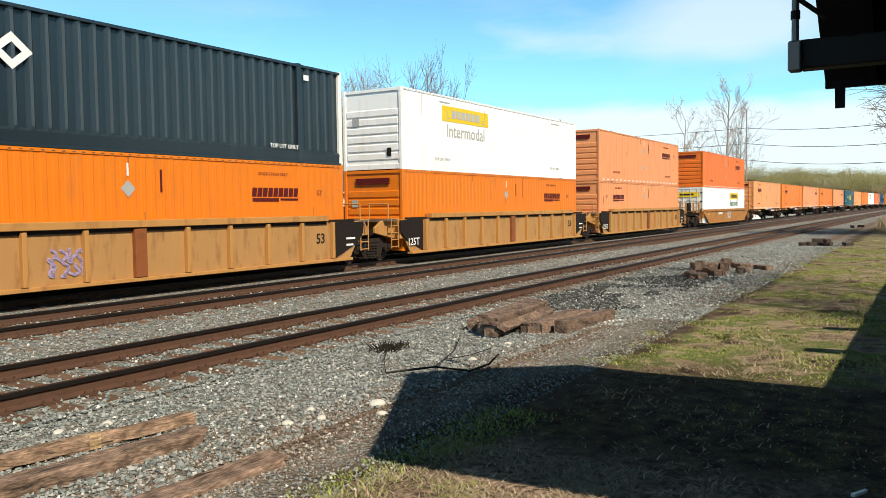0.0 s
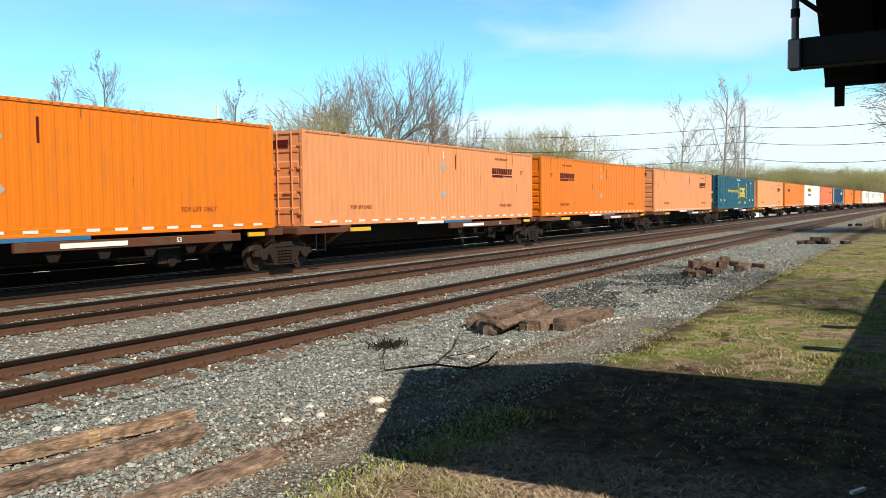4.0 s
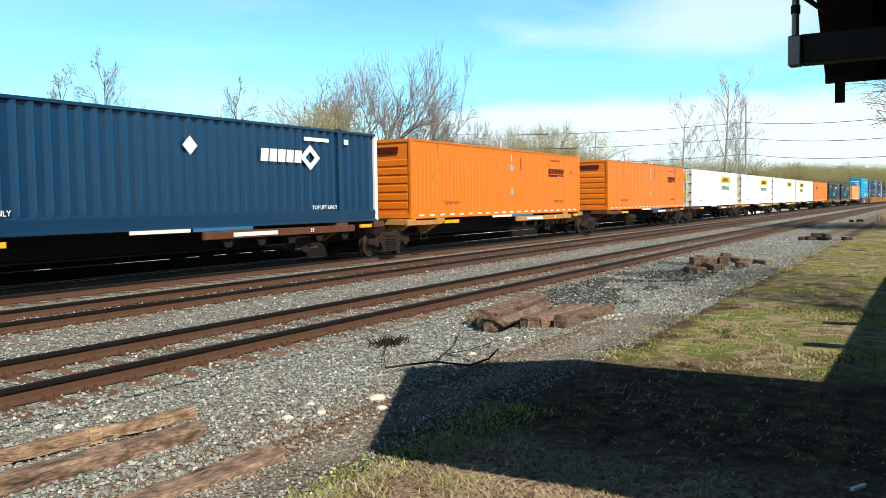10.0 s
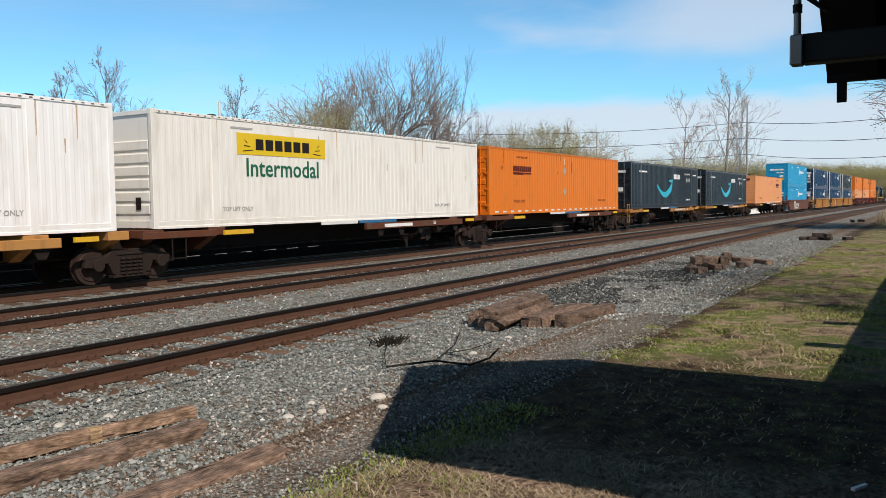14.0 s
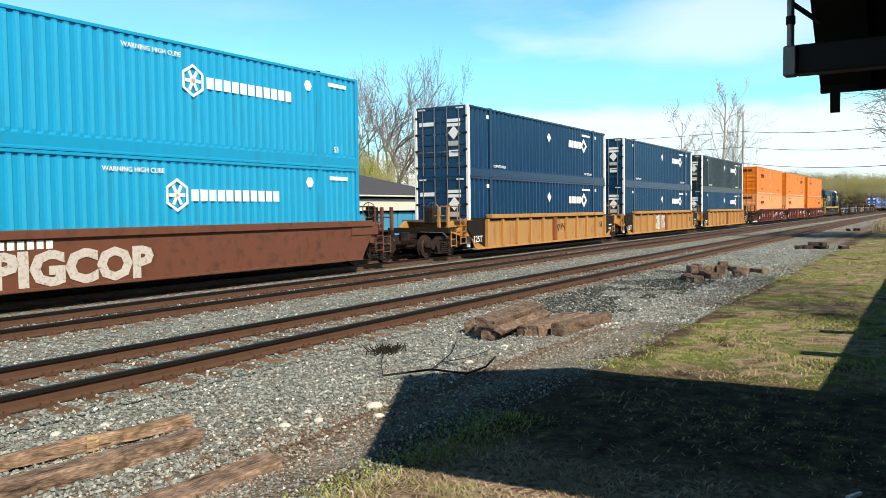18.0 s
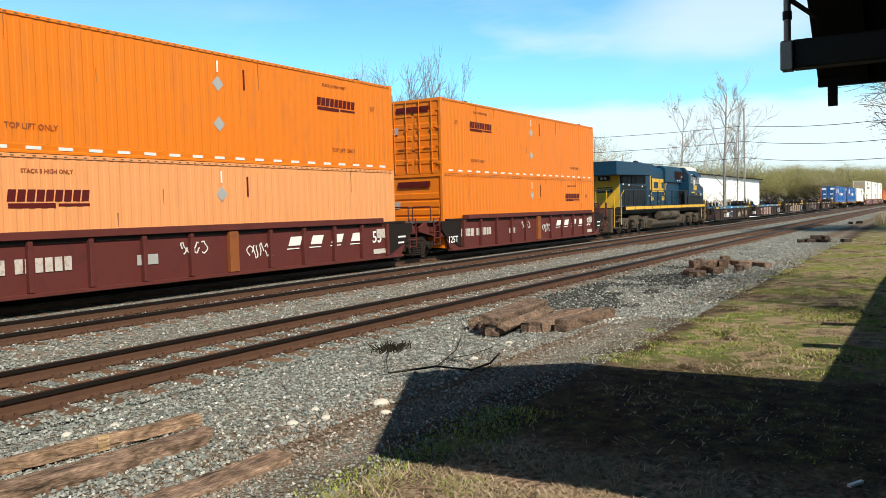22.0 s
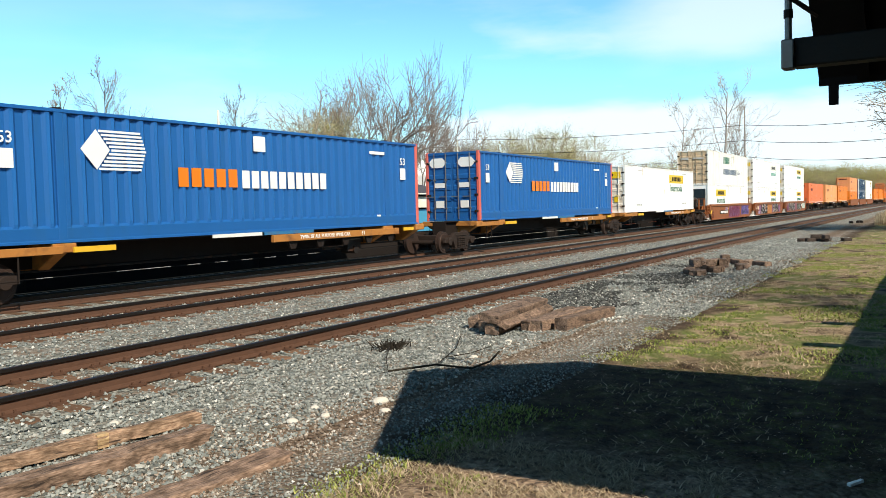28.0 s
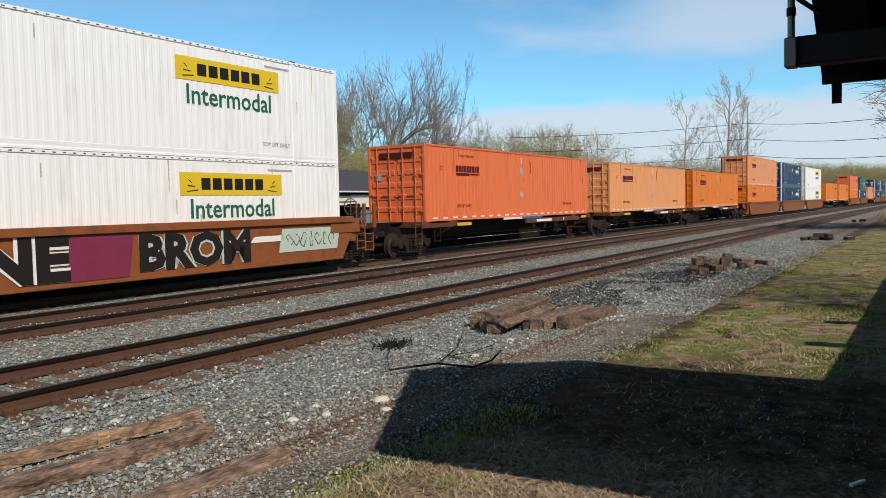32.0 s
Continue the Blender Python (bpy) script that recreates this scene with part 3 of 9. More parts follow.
    col = mix(edge(19.6, 20.6, 1.0, 0.8), col, lot)
    col = mix(edge(60, 66, 9.0, 0.2), col, field)
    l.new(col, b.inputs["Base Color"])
    bp = n.new("ShaderNodeBump")
    bp.inputs["Strength"].default_value, bp.inputs["Distance"].default_value = 0.9, 0.03
    hgt = n.new("ShaderNodeMath")
    hgt.operation = "SUBTRACT"
    hgt.inputs[0].default_value = 1.0
    l.new(vor.outputs["Distance"], hgt.inputs[1])
    l.new(hgt.outputs[0], bp.inputs["Height"])
    l.new(bp.outputs[0], b.inputs["Normal"])
    return m


M_GROUND = ground_material()


def ground():
    xs = [-2500, -600, -200, -80, -30, -12, -6] + [-4 + 0.4 * i for i in range(88)] + [32 + 2 * i for i in range(24)] + [84, 95, 110, 130, 160, 200, 250, 300, 350, 420, 500, 700, 1200, 3000]
    ys = [-2500, -600, -200, -80, -30, -14, -8, -5] + [-4 + 0.35 * i for i in range(72)] + [21.5, 22.5, 24, 27, 32, 40, 55, 80, 120, 200, 400, 900, 3000]
    s = Shape()
    s.v = [(x, y, ground_z(x, y)) for y in ys for x in xs]
    w = len(xs)
    s.f = [(j * w + i, j * w + i + 1, (j + 1) * w + i + 1, (j + 1) * w + i) for j in range(len(ys) - 1) for i in range(w - 1)]
    tagged(part("ground", s, M_GROUND), "grey ballast, dirt and patchy turf, coloured darker in the station shadow", "ground", kind="structure")


ground()

RAIL_XS = [-90, -40, -10, 0, 10, 20, 30, 40, 50, 60, 75, 90, 110, 130, 150, 175, 200, 230, 260, 300, 340, 380, 430, 500, 600]


def swept(profile, y0, closed=True):
    """Sweeps a (y, z) outline along the line of the track at distance y0."""
    s = Shape()
    k = len(profile)
    for x in RAIL_XS:
        s.v += [(x, y0 + p + bend(x), q) for p, q in profile]
    m = k if closed else k - 1
    for i in range(len(RAIL_XS) - 1):
        for j in range(m):
            a, c = i * k + j, i * k + (j + 1) % k
            s.f.append((a, c, c + k, a + k))
    return s


RAIL = [(-0.075, -0.176), (0.075, -0.176), (0.075, -0.16), (0.012, -0.135), (0.010, -0.05), (0.036, -0.04), (0.037, -0.006), (0.03, 0), (-0.03, 0), (-0.037, -0.006), (-0.036, -0.04), (-0.010, -0.05), (-0.012, -0.135), (-0.075, -0.16)]


def tie_mesh(i):
    rnd = random.Random(i)
    s = Shape()
    h = 0.17
    s.box(-0.115, 0.115, -1.3, 1.3, -h, 0)
    s.v = [(x + rnd.uniform(-0.008, 0.008), y + rnd.uniform(-0.03, 0.03), z + rnd.uniform(-0.012, 0.004)) for x, y, z in s.v]
    return s.mesh("tie", 0.012)


def railway_tracks():
    labels = ("rusty railway track on grey ballast, nearest the timbers", "rusty middle railway track on grey ballast", "railway track under the passing freight train")
    for k, y0 in enumerate(TRACK_Y):
        t = thing("railway_track", labels[k], "railway track", "parallel railway tracks", "structure")
        for side in (-1, 1):
            part("rail", swept(RAIL, y0 + side * GAUGE / 2), M_RAIL, t)
            part("rail_head", swept([(-0.039, -0.042), (0.039, -0.042), (0.039, -0.004), (0.03, 0.003), (-0.03, 0.003), (-0.039, -0.004)], y0 + side * GAUGE / 2), M_RAILTOP, t, "worn dark steel running surface")
        plates = Shape()
        rnd = random.Random(40 + k)
        rest = Shape()
        for i in range(640):
            x = -12 + 0.52 * i + rnd.uniform(-0.03, 0.03)
            if i < (120, 90, 40)[k]:
                o = part("tie", cached(("tie", i % 6), lambda: tie_mesh(i % 6)), M_TIE, t)
                o.matrix_basis = pose(x, y0 + bend(x) + rnd.uniform(-0.05, 0.05), -0.178, 0, 0, rnd.uniform(-1, 1))
                for side in (-1, 1):
                    yy = y0 + bend(x) + side * GAUGE / 2
                    plates.box(x - 0.09, x + 0.09, yy - 0.17, yy + 0.17, -0.178, -0.158)
                    for a in (-0.06, 0.06):
                        for c in (-0.10, 0.10):
                            plates.box(x + a - 0.012, x + a + 0.012, yy + c - 0.012, yy + c + 0.012, -0.16, -0.128)
            else:
                c = y0 + bend(x)
                rest.box(x - 0.115, x + 0.115, c - 1.3, c + 1.3, -0.34, -0.178)
        tagged(part("tie_plate", plates, M_RAIL, t, "rusty tie plates with spikes"), kind="stuff")
        tagged(part("far_ties", rest, M_TIE, t), kind="stuff")


railway_tracks()


# added wall: makes the gaps below the cars read as black shade
def retaining_wall():
    w = thing("retaining_wall", "added black board wall standing in for shade under the train", "wall", kind="structure")
    rr = random.Random(6)
    for i in range(14):
        x = -9.4 + i * 9.0
        for k in range(4):
            part("board", cached(("board", (i + k) % 3), lambda: Shape().box(-4.49, 4.49, -0.05, 0.05, 0.01, 0.36).mesh("board", 0.015)), M_BLACKBOARD, w, at=pose(x + rr.uniform(-0.01, 0.01), 21.2 + bend(x) + rr.uniform(-0.015, 0.015), -1.0 + k * 0.37))


M_BLACKBOARD = mat("near_black_board", (0.016, 0.013, 0.012), 0.85, var=0.35, scale=5, bump=0.5, by_object=0.3)
retaining_wall()

# ---- the train ----
DISTANT = [False]     # set for the cars that never come near
TRAIN = []            # moving things: object, its middle at 0 s, height
CL, CW, CH = 16.15, 2.59, 2.896
HALF = CL / 2
POST = 12.19 / 2      # lifting posts stand 12.19 m apart


def corrugated(half, z0, z1, y, out, step, depth, ridge):
    """A pressed steel side: ribs between two lines of x, facing out (+1 or -1)."""
    s = Shape()
    x, pts = -half, []
    slope = 0.18 if depth > 0.045 else 0.12
    while x < half - step * 0.99:
        pts += [(x, 0), (x + step * ridge, 0), (x + step * (ridge + slope), -depth), (x + step * (1 - slope), -depth)]
        x += step
    pts.append((half, 0))
    for px, d in pts:
        s.v += [(px, y + out * d, z0), (px, y + out * d, z1)]
    for i in range(len(pts) - 1):
        s.f.append((2 * i, 2 * i + 2, 2 * i + 3, 2 * i + 1))
    return s


RUNS = [0]
# paler version of each dark paint, for the outer rib faces
PALE_FACES = {M_NAVY: mat("pale_rib_navy", (0.009, 0.062, 0.145), 0.45, var=0.15), M_DARKGREY: mat("pale_rib_slate", (0.055, 0.075, 0.088), 0.45, var=0.15), M_CHARCOAL: mat("pale_rib_charcoal", (0.026, 0.042, 0.056), 0.45, var=0.15),
          M_CYAN: mat("pale_rib_cyan", (0.02, 0.37, 0.62), 0.45, var=0.1), M_BLUE: mat("pale_rib_blue", (0.014, 0.13, 0.40), 0.45, var=0.12), M_TEAL: mat("pale_rib_teal", (0.014, 0.11, 0.165), 0.45, var=0.12)}


def rust_runs(c, body):
    """Streaks that water has drawn below the roof line, the castings and dents."""
    RUNS[0] += 1
    rr = random.Random(900 + RUNS[0])
    s = Shape()
    for i in range(9):
        x = rr.choice((-POST, POST)) + rr.uniform(-0.12, 0.12) if i < 4 else rr.uniform(-7.7, 7.7)
        top, run = (CH - 0.12, rr.uniform(0.2, 0.9)) if i < 7 else (rr.uniform(1.2, 2.2), rr.uniform(0.15, 0.4))
        w = rr.uniform(0.008, 0.022)
        s.prism([(x - w, top), (x + w, top), (x + w * 0.4, top - run), (x - w * 0.3, top - run * 0.9)], "y", -CW / 2 + 0.002, -CW / 2 + 0.012)
    tagged(part("rust_run", s, M_PALERUN if body in (M_WHITE, M_CREAM) else M_RUSTRUN, c, "thin rust streaks"), kind="stuff")


def container(xc, z, body, name_label, end="ribs", step=0.28, depth=0.009, post=None, rail_dashes=False, marks=None, rail=None, top=None, length=CL):
    """A 53-foot box: its front end looks towards -x, its near side towards -y."""
    c = thing("shipping_container", name_label, "container", "containers on the train")
    w, h = CW / 2, CH
    post = post or body
    rail = rail or body
    for out in (-1, 1):
        low = 0.34 if depth >= 0.04 else 0.2
        me = cached(("side", step, depth, out), lambda: corrugated(HALF - 0.09, low, h - 0.10, out * (w - 0.012), out, step, depth, 0.38 if depth < 0.045 else 0.22).mesh("side_wall"))
        part("side_wall", me, body, c)
        part("bottom_rail", cached(("brail", out, low), lambda: Shape().prism([(out * (w - 0.075), 0.0), (out * (w + 0.004), 0.0), (out * (w + 0.004), 0.05), (out * (w - 0.014), 0.07), (out * (w - 0.004), low - 0.02), (out * (w - 0.05), low + 0.04), (out * (w - 0.085), low + 0.04)], "x", -HALF + 0.09, HALF - 0.09).mesh("bottom_rail")), rail, c)
        part("top_rail", cached(("trail", out), lambda: Shape().box(-HALF + 0.09, HALF - 0.09, out * (w - 0.03) - 0.038, out * (w - 0.03) + 0.038, h - 0.10, h - 0.02).mesh("top_rail", 0.008)), body, c)
        for ex in (-1, 1):
            if DISTANT[0] and out > 0:
                continue
            part("corner_post", cached(("cpost", out, ex), lambda: Shape().box(ex * HALF - (0.16 if ex > 0 else 0), ex * HALF + (0.16 if ex < 0 else 0), out * w - (0.12 if out > 0 else 0), out * w + (0.12 if out < 0 else 0), 0, h).mesh("corner_post", 0.012)), post, c)
            part("lifting_post", cached(("lpost", out, ex), lambda: Shape().box(ex * POST - 0.10, ex * POST + 0.10, out * (w - 0.05) - 0.05, out * (w - 0.05) + 0.05, 0.0, h - 0.02).mesh("lifting_post", 0.01)), body, c)
            part("corner_casting", cached(("ccast", out, ex), lambda: Shape().box(ex * POST - 0.09, ex * POST + 0.09, out * (w - 0.085) - 0.09, out * (w - 0.085) + 0.09, h - 0.10, h + 0.012).mesh("corner_casting", 0.012)), M_CASTING, c)
    part("roof", cached("croof", lambda: Shape().box(-HALF + 0.05, HALF - 0.05, -w + 0.04, w - 0.04, h - 0.06, h - 0.012).mesh("roof", 0.01)), body, c)
    part("floor", cached("cfloor", lambda: Shape().box(-HALF + 0.1, HALF - 0.1, -w + 0.09, w - 0.09, 0.10, 0.16).mesh("floor")), M_CASTING, c)
    part("end_wall", cached("cback", lambda: Shape().box(HALF - 0.10, HALF - 0.04, -w + 0.1, w - 0.1, 0.03, h - 0.05).mesh("end_wall")), body, c)
    x0 = -HALF
    skin = body
    if end == "door2" and body in (M_WHITE, M_CREAM):
        skin = M_DOORWHITE if body is M_WHITE else M_DOORTAN
    if end == "plain":
        part("end_wall", cached("plainend", lambda: Shape().box(x0 + 0.05, x0 + 0.11, -w + 0.1, w - 0.1, 0.03, h - 0.05).mesh("end_wall")), body, c)
    elif end == "ribs":
        def ribs():
            s = Shape().box(x0 + 0.05, x0 + 0.11, -w + 0.1, w - 0.1, 0.03, h - 0.05)
            for i in range(6):
                zz = 0.34 + i * 0.31
                s.prism([(x0 + 0.05, zz), (x0 + 0.016, zz + 0.035), (x0 + 0.016, zz + 0.235), (x0 + 0.05, zz + 0.265)], "y", -w + 0.18, w - 0.18)
            s.box(x0 + 0.01, x0 + 0.06, -w + 0.1, w - 0.1, h - 0.13, h - 0.02)
            s.box(x0 + 0.01, x0 + 0.06, -w + 0.1, w - 0.1, 0.02, 0.2)
            return s.mesh("end_wall", 0.006)
        part("end_wall", cached("ribs", ribs), body, c)
    else:
        for sy in (-1, 1):
            def leaf():
                s = Shape().box(x0 + 0.045, x0 + 0.10, min(0, sy * (w - 0.12)) + 0.008, max(0, sy * (w - 0.12)) - 0.008, 0.12, h - 0.12)
                for i in range(5):
                    zz = 0.35 + i * 0.46
                    s.prism([(x0 + 0.045, zz), (x0 + 0.02, zz + 0.04), (x0 + 0.02, zz + 0.20), (x0 + 0.045, zz + 0.24)], "y", min(sy * 0.08, sy * (w - 0.2)), max(sy * 0.08, sy * (w - 0.2)))
                return s.mesh("door", 0.005)
            d = part("door", cached(("leaf", sy), leaf), skin, c)
            for a in (0.30, 0.86):
                part("lock_rod", cached(("rod", sy, a), lambda: Shape().tube((x0 - 0.005, sy * a, 0.06), (x0 - 0.005, sy * a, h - 0.06), 0.022, 8).box(x0 - 0.03, x0 + 0.045, sy * a - 0.05, sy * a + 0.05, 0.5, 0.56).box(x0 - 0.03, x0 + 0.045, sy * a - 0.05, sy * a + 0.05, 1.7, 1.76).box(x0 - 0.035, x0 - 0.01, sy * a - 0.02, sy * a + 0.34, 1.0, 1.04).mesh("lock_rod")), M_STEEL if end == "door" else skin, d)
            for i in range(0 if DISTANT[0] else 4):
                part("hinge", cached(("hinge", sy, i), lambda: Shape().box(x0 - 0.01, x0 + 0.08, sy * (w - 0.14) - 0.09, sy * (w - 0.14) + 0.09, 0.35 + i * 0.68, 0.44 + i * 0.68).mesh("hinge", 0.006)), M_CASTING if end == "door" or skin is not body else body, d)
        part("door_header", cached("header", lambda: Shape().box(x0 + 0.01, x0 + 0.1, -w + 0.1, w - 0.1, h - 0.12, h - 0.02).mesh("door_header")), body, c)
        part("door_sill", cached("sill", lambda: Shape().box(x0 + 0.01, x0 + 0.1, -w + 0.1, w - 0.1, 0.0, 0.12).mesh("door_sill")), body, c)
    if rail_dashes:
        def dashes():
            s = Shape()
            for i in range(21):
                a = -HALF + 0.5 + i * 0.74
                s.box(a, a + 0.34, -w - 0.001, -w + 0.02, 0.08, 0.15)
            return s.mesh("reflector_strip")
        tagged(part("reflector_strip", cached("dashes", dashes), M_REFLECT, c, "dashed white reflector strip"), kind="stuff")
    if not DISTANT[0] and body in PALE_FACES:
        def faces():
            s = Shape()
            x, wide = -HALF + 0.09, step * (0.38 if depth < 0.045 else 0.22)
            while x < HALF - 0.09 - step * 0.99:
                if min(abs(x + wide / 2 - POST), abs(x + wide / 2 + POST)) > 0.16:
                    s.box(x + 0.004, x + wide - 0.004, -w + 0.008, -w + 0.02, 0.42 if depth >= 0.04 else 0.28, h - 0.16)
                x += step
            return s.mesh("rib_face")
        tagged(part("rib_face", cached(("rib_face", step, depth), faces), PALE_FACES[body], c, "paler outer faces of the ribs"), kind="stuff")
    if not DISTANT[0] and body in (M_WHITE, M_CREAM, M_ORANGE, M_SALMON, M_PEACH, M_REDORANGE, M_DEEPORANGE):
        rust_runs(c, body)

        def rivets():
            s = Shape()
            for i in range(66):
                a = -HALF + 0.2 + i * 0.2405
                s.box(a, a + 0.075, -w - 0.010, -w + 0.01, h - 0.075, h - 0.048)
            return s.mesh("roof_stitch")
        tagged(part("roof_stitch", cached("stitch", rivets), M_STITCH, c, "row of dark roof fasteners"), kind="stuff")
    for f in (marks or ()):
        f(c)
    TRAIN.append((c, xc, z))
    return c


FACE = -CW / 2 + 0.008     # plane of the markings on the near side


def plate(c, name, material, x, z, wid, hgt, label="", y=FACE, lean=0.0):
    """A thin rectangle of paint or a decal on the near side."""
    s = Shape().prism([(x - wid / 2 - lean, z - hgt / 2), (x + wid / 2 - lean, z - hgt / 2), (x + wid / 2 + lean, z + hgt / 2), (x - wid / 2 + lean, z + hgt / 2)], "y", y - 0.006, y + 0.004)
    return part(name, s, material, c, label)


def outline(c, name, material, pts, label="", y=FACE):
    return part(name, Shape().prism(pts, "y", y - 0.006, y + 0.004), material, c, label)


def words(c, text, size, material, x, z, y=FACE, label=""):
    return part("lettering", lettering(text, size), material, c, label, at=pose(x, y - 0.003, z))


def end_plate(c, name, material, y, z, wid, hgt, label="", x=-HALF - 0.004):
    return part(name, Shape().box(x - 0.006, x + 0.004, y - wid / 2, y + wid / 2, z - hgt / 2, z + hgt / 2), material, c, label)


def diamond(c, x, z, r, material, label="", sides=4):
    pts = [(x + r * math.cos(2 * math.pi * i / sides), z + r * math.sin(2 * math.pi * i / sides)) for i in range(sides)]
    return outline(c, "placard", material, pts, label)


def letter_bars(c, material, x0, z, count, wid, hgt, gap, label="", y=FACE, lean=0.02):
    """A row of upright bars in place of a maker's name or a number."""
    s = Shape()
    for i in range(count):
        a = x0 + i * (wid + gap)
        s.prism([(a - lean, z - hgt / 2), (a + wid - lean, z - hgt / 2), (a + wid + lean, z + hgt / 2), (a + lean, z + hgt / 2)], "y", y - 0.002, y + 0.004)
    return part("logo", s, material, c, label)


def mark_orange(logo_x, text=True, diamonds=(0.03, 0.03), strip=True):
    def f(c):
        letter_bars(c, M_DARKRED, logo_x - 0.95, 2.01, 9, 0.175, 0.25, 0.037, "dark red company mark as a row of bars")
        plate(c, "logo_underline", M_DARKRED, logo_x - 0.42, 1.80, 1.05, 0.10)
        plate(c, "logo_underline", M_DARKRED, logo_x + 0.55, 1.81, 0.75, 0.06)
        if text:
            words(c, "TOP LIFT ONLY", 0.17, M_STENCIL, -5.2, 0.55)
            words(c, "TOP LIFT ONLY", 0.17, M_STENCIL, 5.3, 0.55)
            words(c, "STACK 3 HIGH ONLY", 0.125, M_STENCIL, 4.9 if logo_x > 0 else -4.9, 2.52)
        for i, d in enumerate(diamonds):
            diamond(c, d, 2.05 - i * 1.05, 0.2, M_GREYDECAL, "grey diamond placard")
        if strip:
            plate(c, "mark_strip", M_WHITELET, diamonds[0] if diamonds else 0.6, 2.5, 0.05, 0.3)
            plate(c, "number_bar", M_DARKRED, (diamonds[0] if diamonds else 0.6) + 0.95, 2.25, 0.06, 0.55)
        words(c, "53'", 0.22, M_STENCIL, 6.9 if logo_x > 0 else -6.9, 2.0)
        end_plate(c, "end_logo", M_DARKRED, 0.0, 2.52, 1.5, 0.16)
        end_plate(c, "end_underline", M_DARKRED, 0.0, 2.40, 1.5, 0.05)
        end_plate(c, "end_placard", M_GREYDECAL, 0.8, 1.7, 0.26, 0.26)
        plate(c, "corner_reflector", M_REFLECT, -7.95, 2.72, 0.06, 0.3)
        plate(c, "corner_reflector", M_REFLECT, 7.95, 2.72, 0.06, 0.3)
    return f


def mark_white(logo_x, faded=False, plain=False, text=True, end_panel=True):
    def f(c):
        p = plate(c, "logo_panel", M_YELLOW, logo_x, 2.21, 3.68, 0.58, "yellow panel with a dark company mark")
        if faded == "bleached":
            p.material_slots[0].material = M_BLEACHED
            tagged(p, "bleached pale panel with a dark company mark")
        ink = M_FADEDLET if faded is True else M_BLACKLET
        s = Shape()
        for i in range(6):
            a = logo_x - 1.14 + i * 0.385
            s.box(a, a + 0.30, FACE - 0.012, FACE - 0.004, 2.06, 2.36)
        part("logo_strip", s, ink, p)
        s = Shape()
        for sx in (-1, 1):
            for k in range(3):
                s.prism([(logo_x + sx * (1.26 + 0.10 * k), 2.04 + 0.09 * k), (logo_x + sx * (1.62 - 0.03 * k), 2.0 + 0.15 * k), (logo_x + sx * (1.62 - 0.03 * k), 2.025 + 0.15 * k), (logo_x + sx * (1.26 + 0.10 * k), 2.065 + 0.09 * k)], "y", FACE - 0.012, FACE - 0.004)
        part("logo_scroll", s, ink, p)
        if not plain:
            words(c, "Intermodal", 0.70, M_PALEGREEN if faded == "bleached" else M_FADEDLET if faded else M_GREENLET, logo_x, 1.55, label="green painted word" if not faded else "faded word")
        if text:
            words(c, "TOP LIFT ONLY", 0.16, M_FADEDLET, 5.3, 0.45)
            words(c, "TOP LIFT ONLY", 0.16, M_FADEDLET, -5.3, 0.45)
        plate(c, "number_bar", M_FADEDLET, 5.4, 2.62, 1.0, 0.05)
        plate(c, "number_bar", M_FADEDLET, -5.1, 2.62, 0.8, 0.05)
        plate(c, "door_seam", M_FADEDLET, -1.9, 2.45, 0.03, 0.3)
        if not end_panel:
            end_plate(c, "notice", M_GREYDECAL, 0.7, 1.75, 0.3, 0.3)
            end_plate(c, "notice", M_BLACKLET, -0.75, 0.62, 0.18, 0.3)
            return
        q = end_plate(c, "end_panel", M_YELLOW, 0.0, 2.30, 2.0, 0.40, "yellow panel on the end")
        part("end_mark", Shape().box(-HALF - 0.016, -HALF - 0.008, -0.55, 0.55, 2.24, 2.38), M_BLACKLET, q)
        end_plate(c, "notice", M_YELLOW, -0.75, 0.85, 0.3, 0.42)
        end_plate(c, "notice", M_BLACKLET, 0.6, 1.05, 0.18, 0.22)
    return f


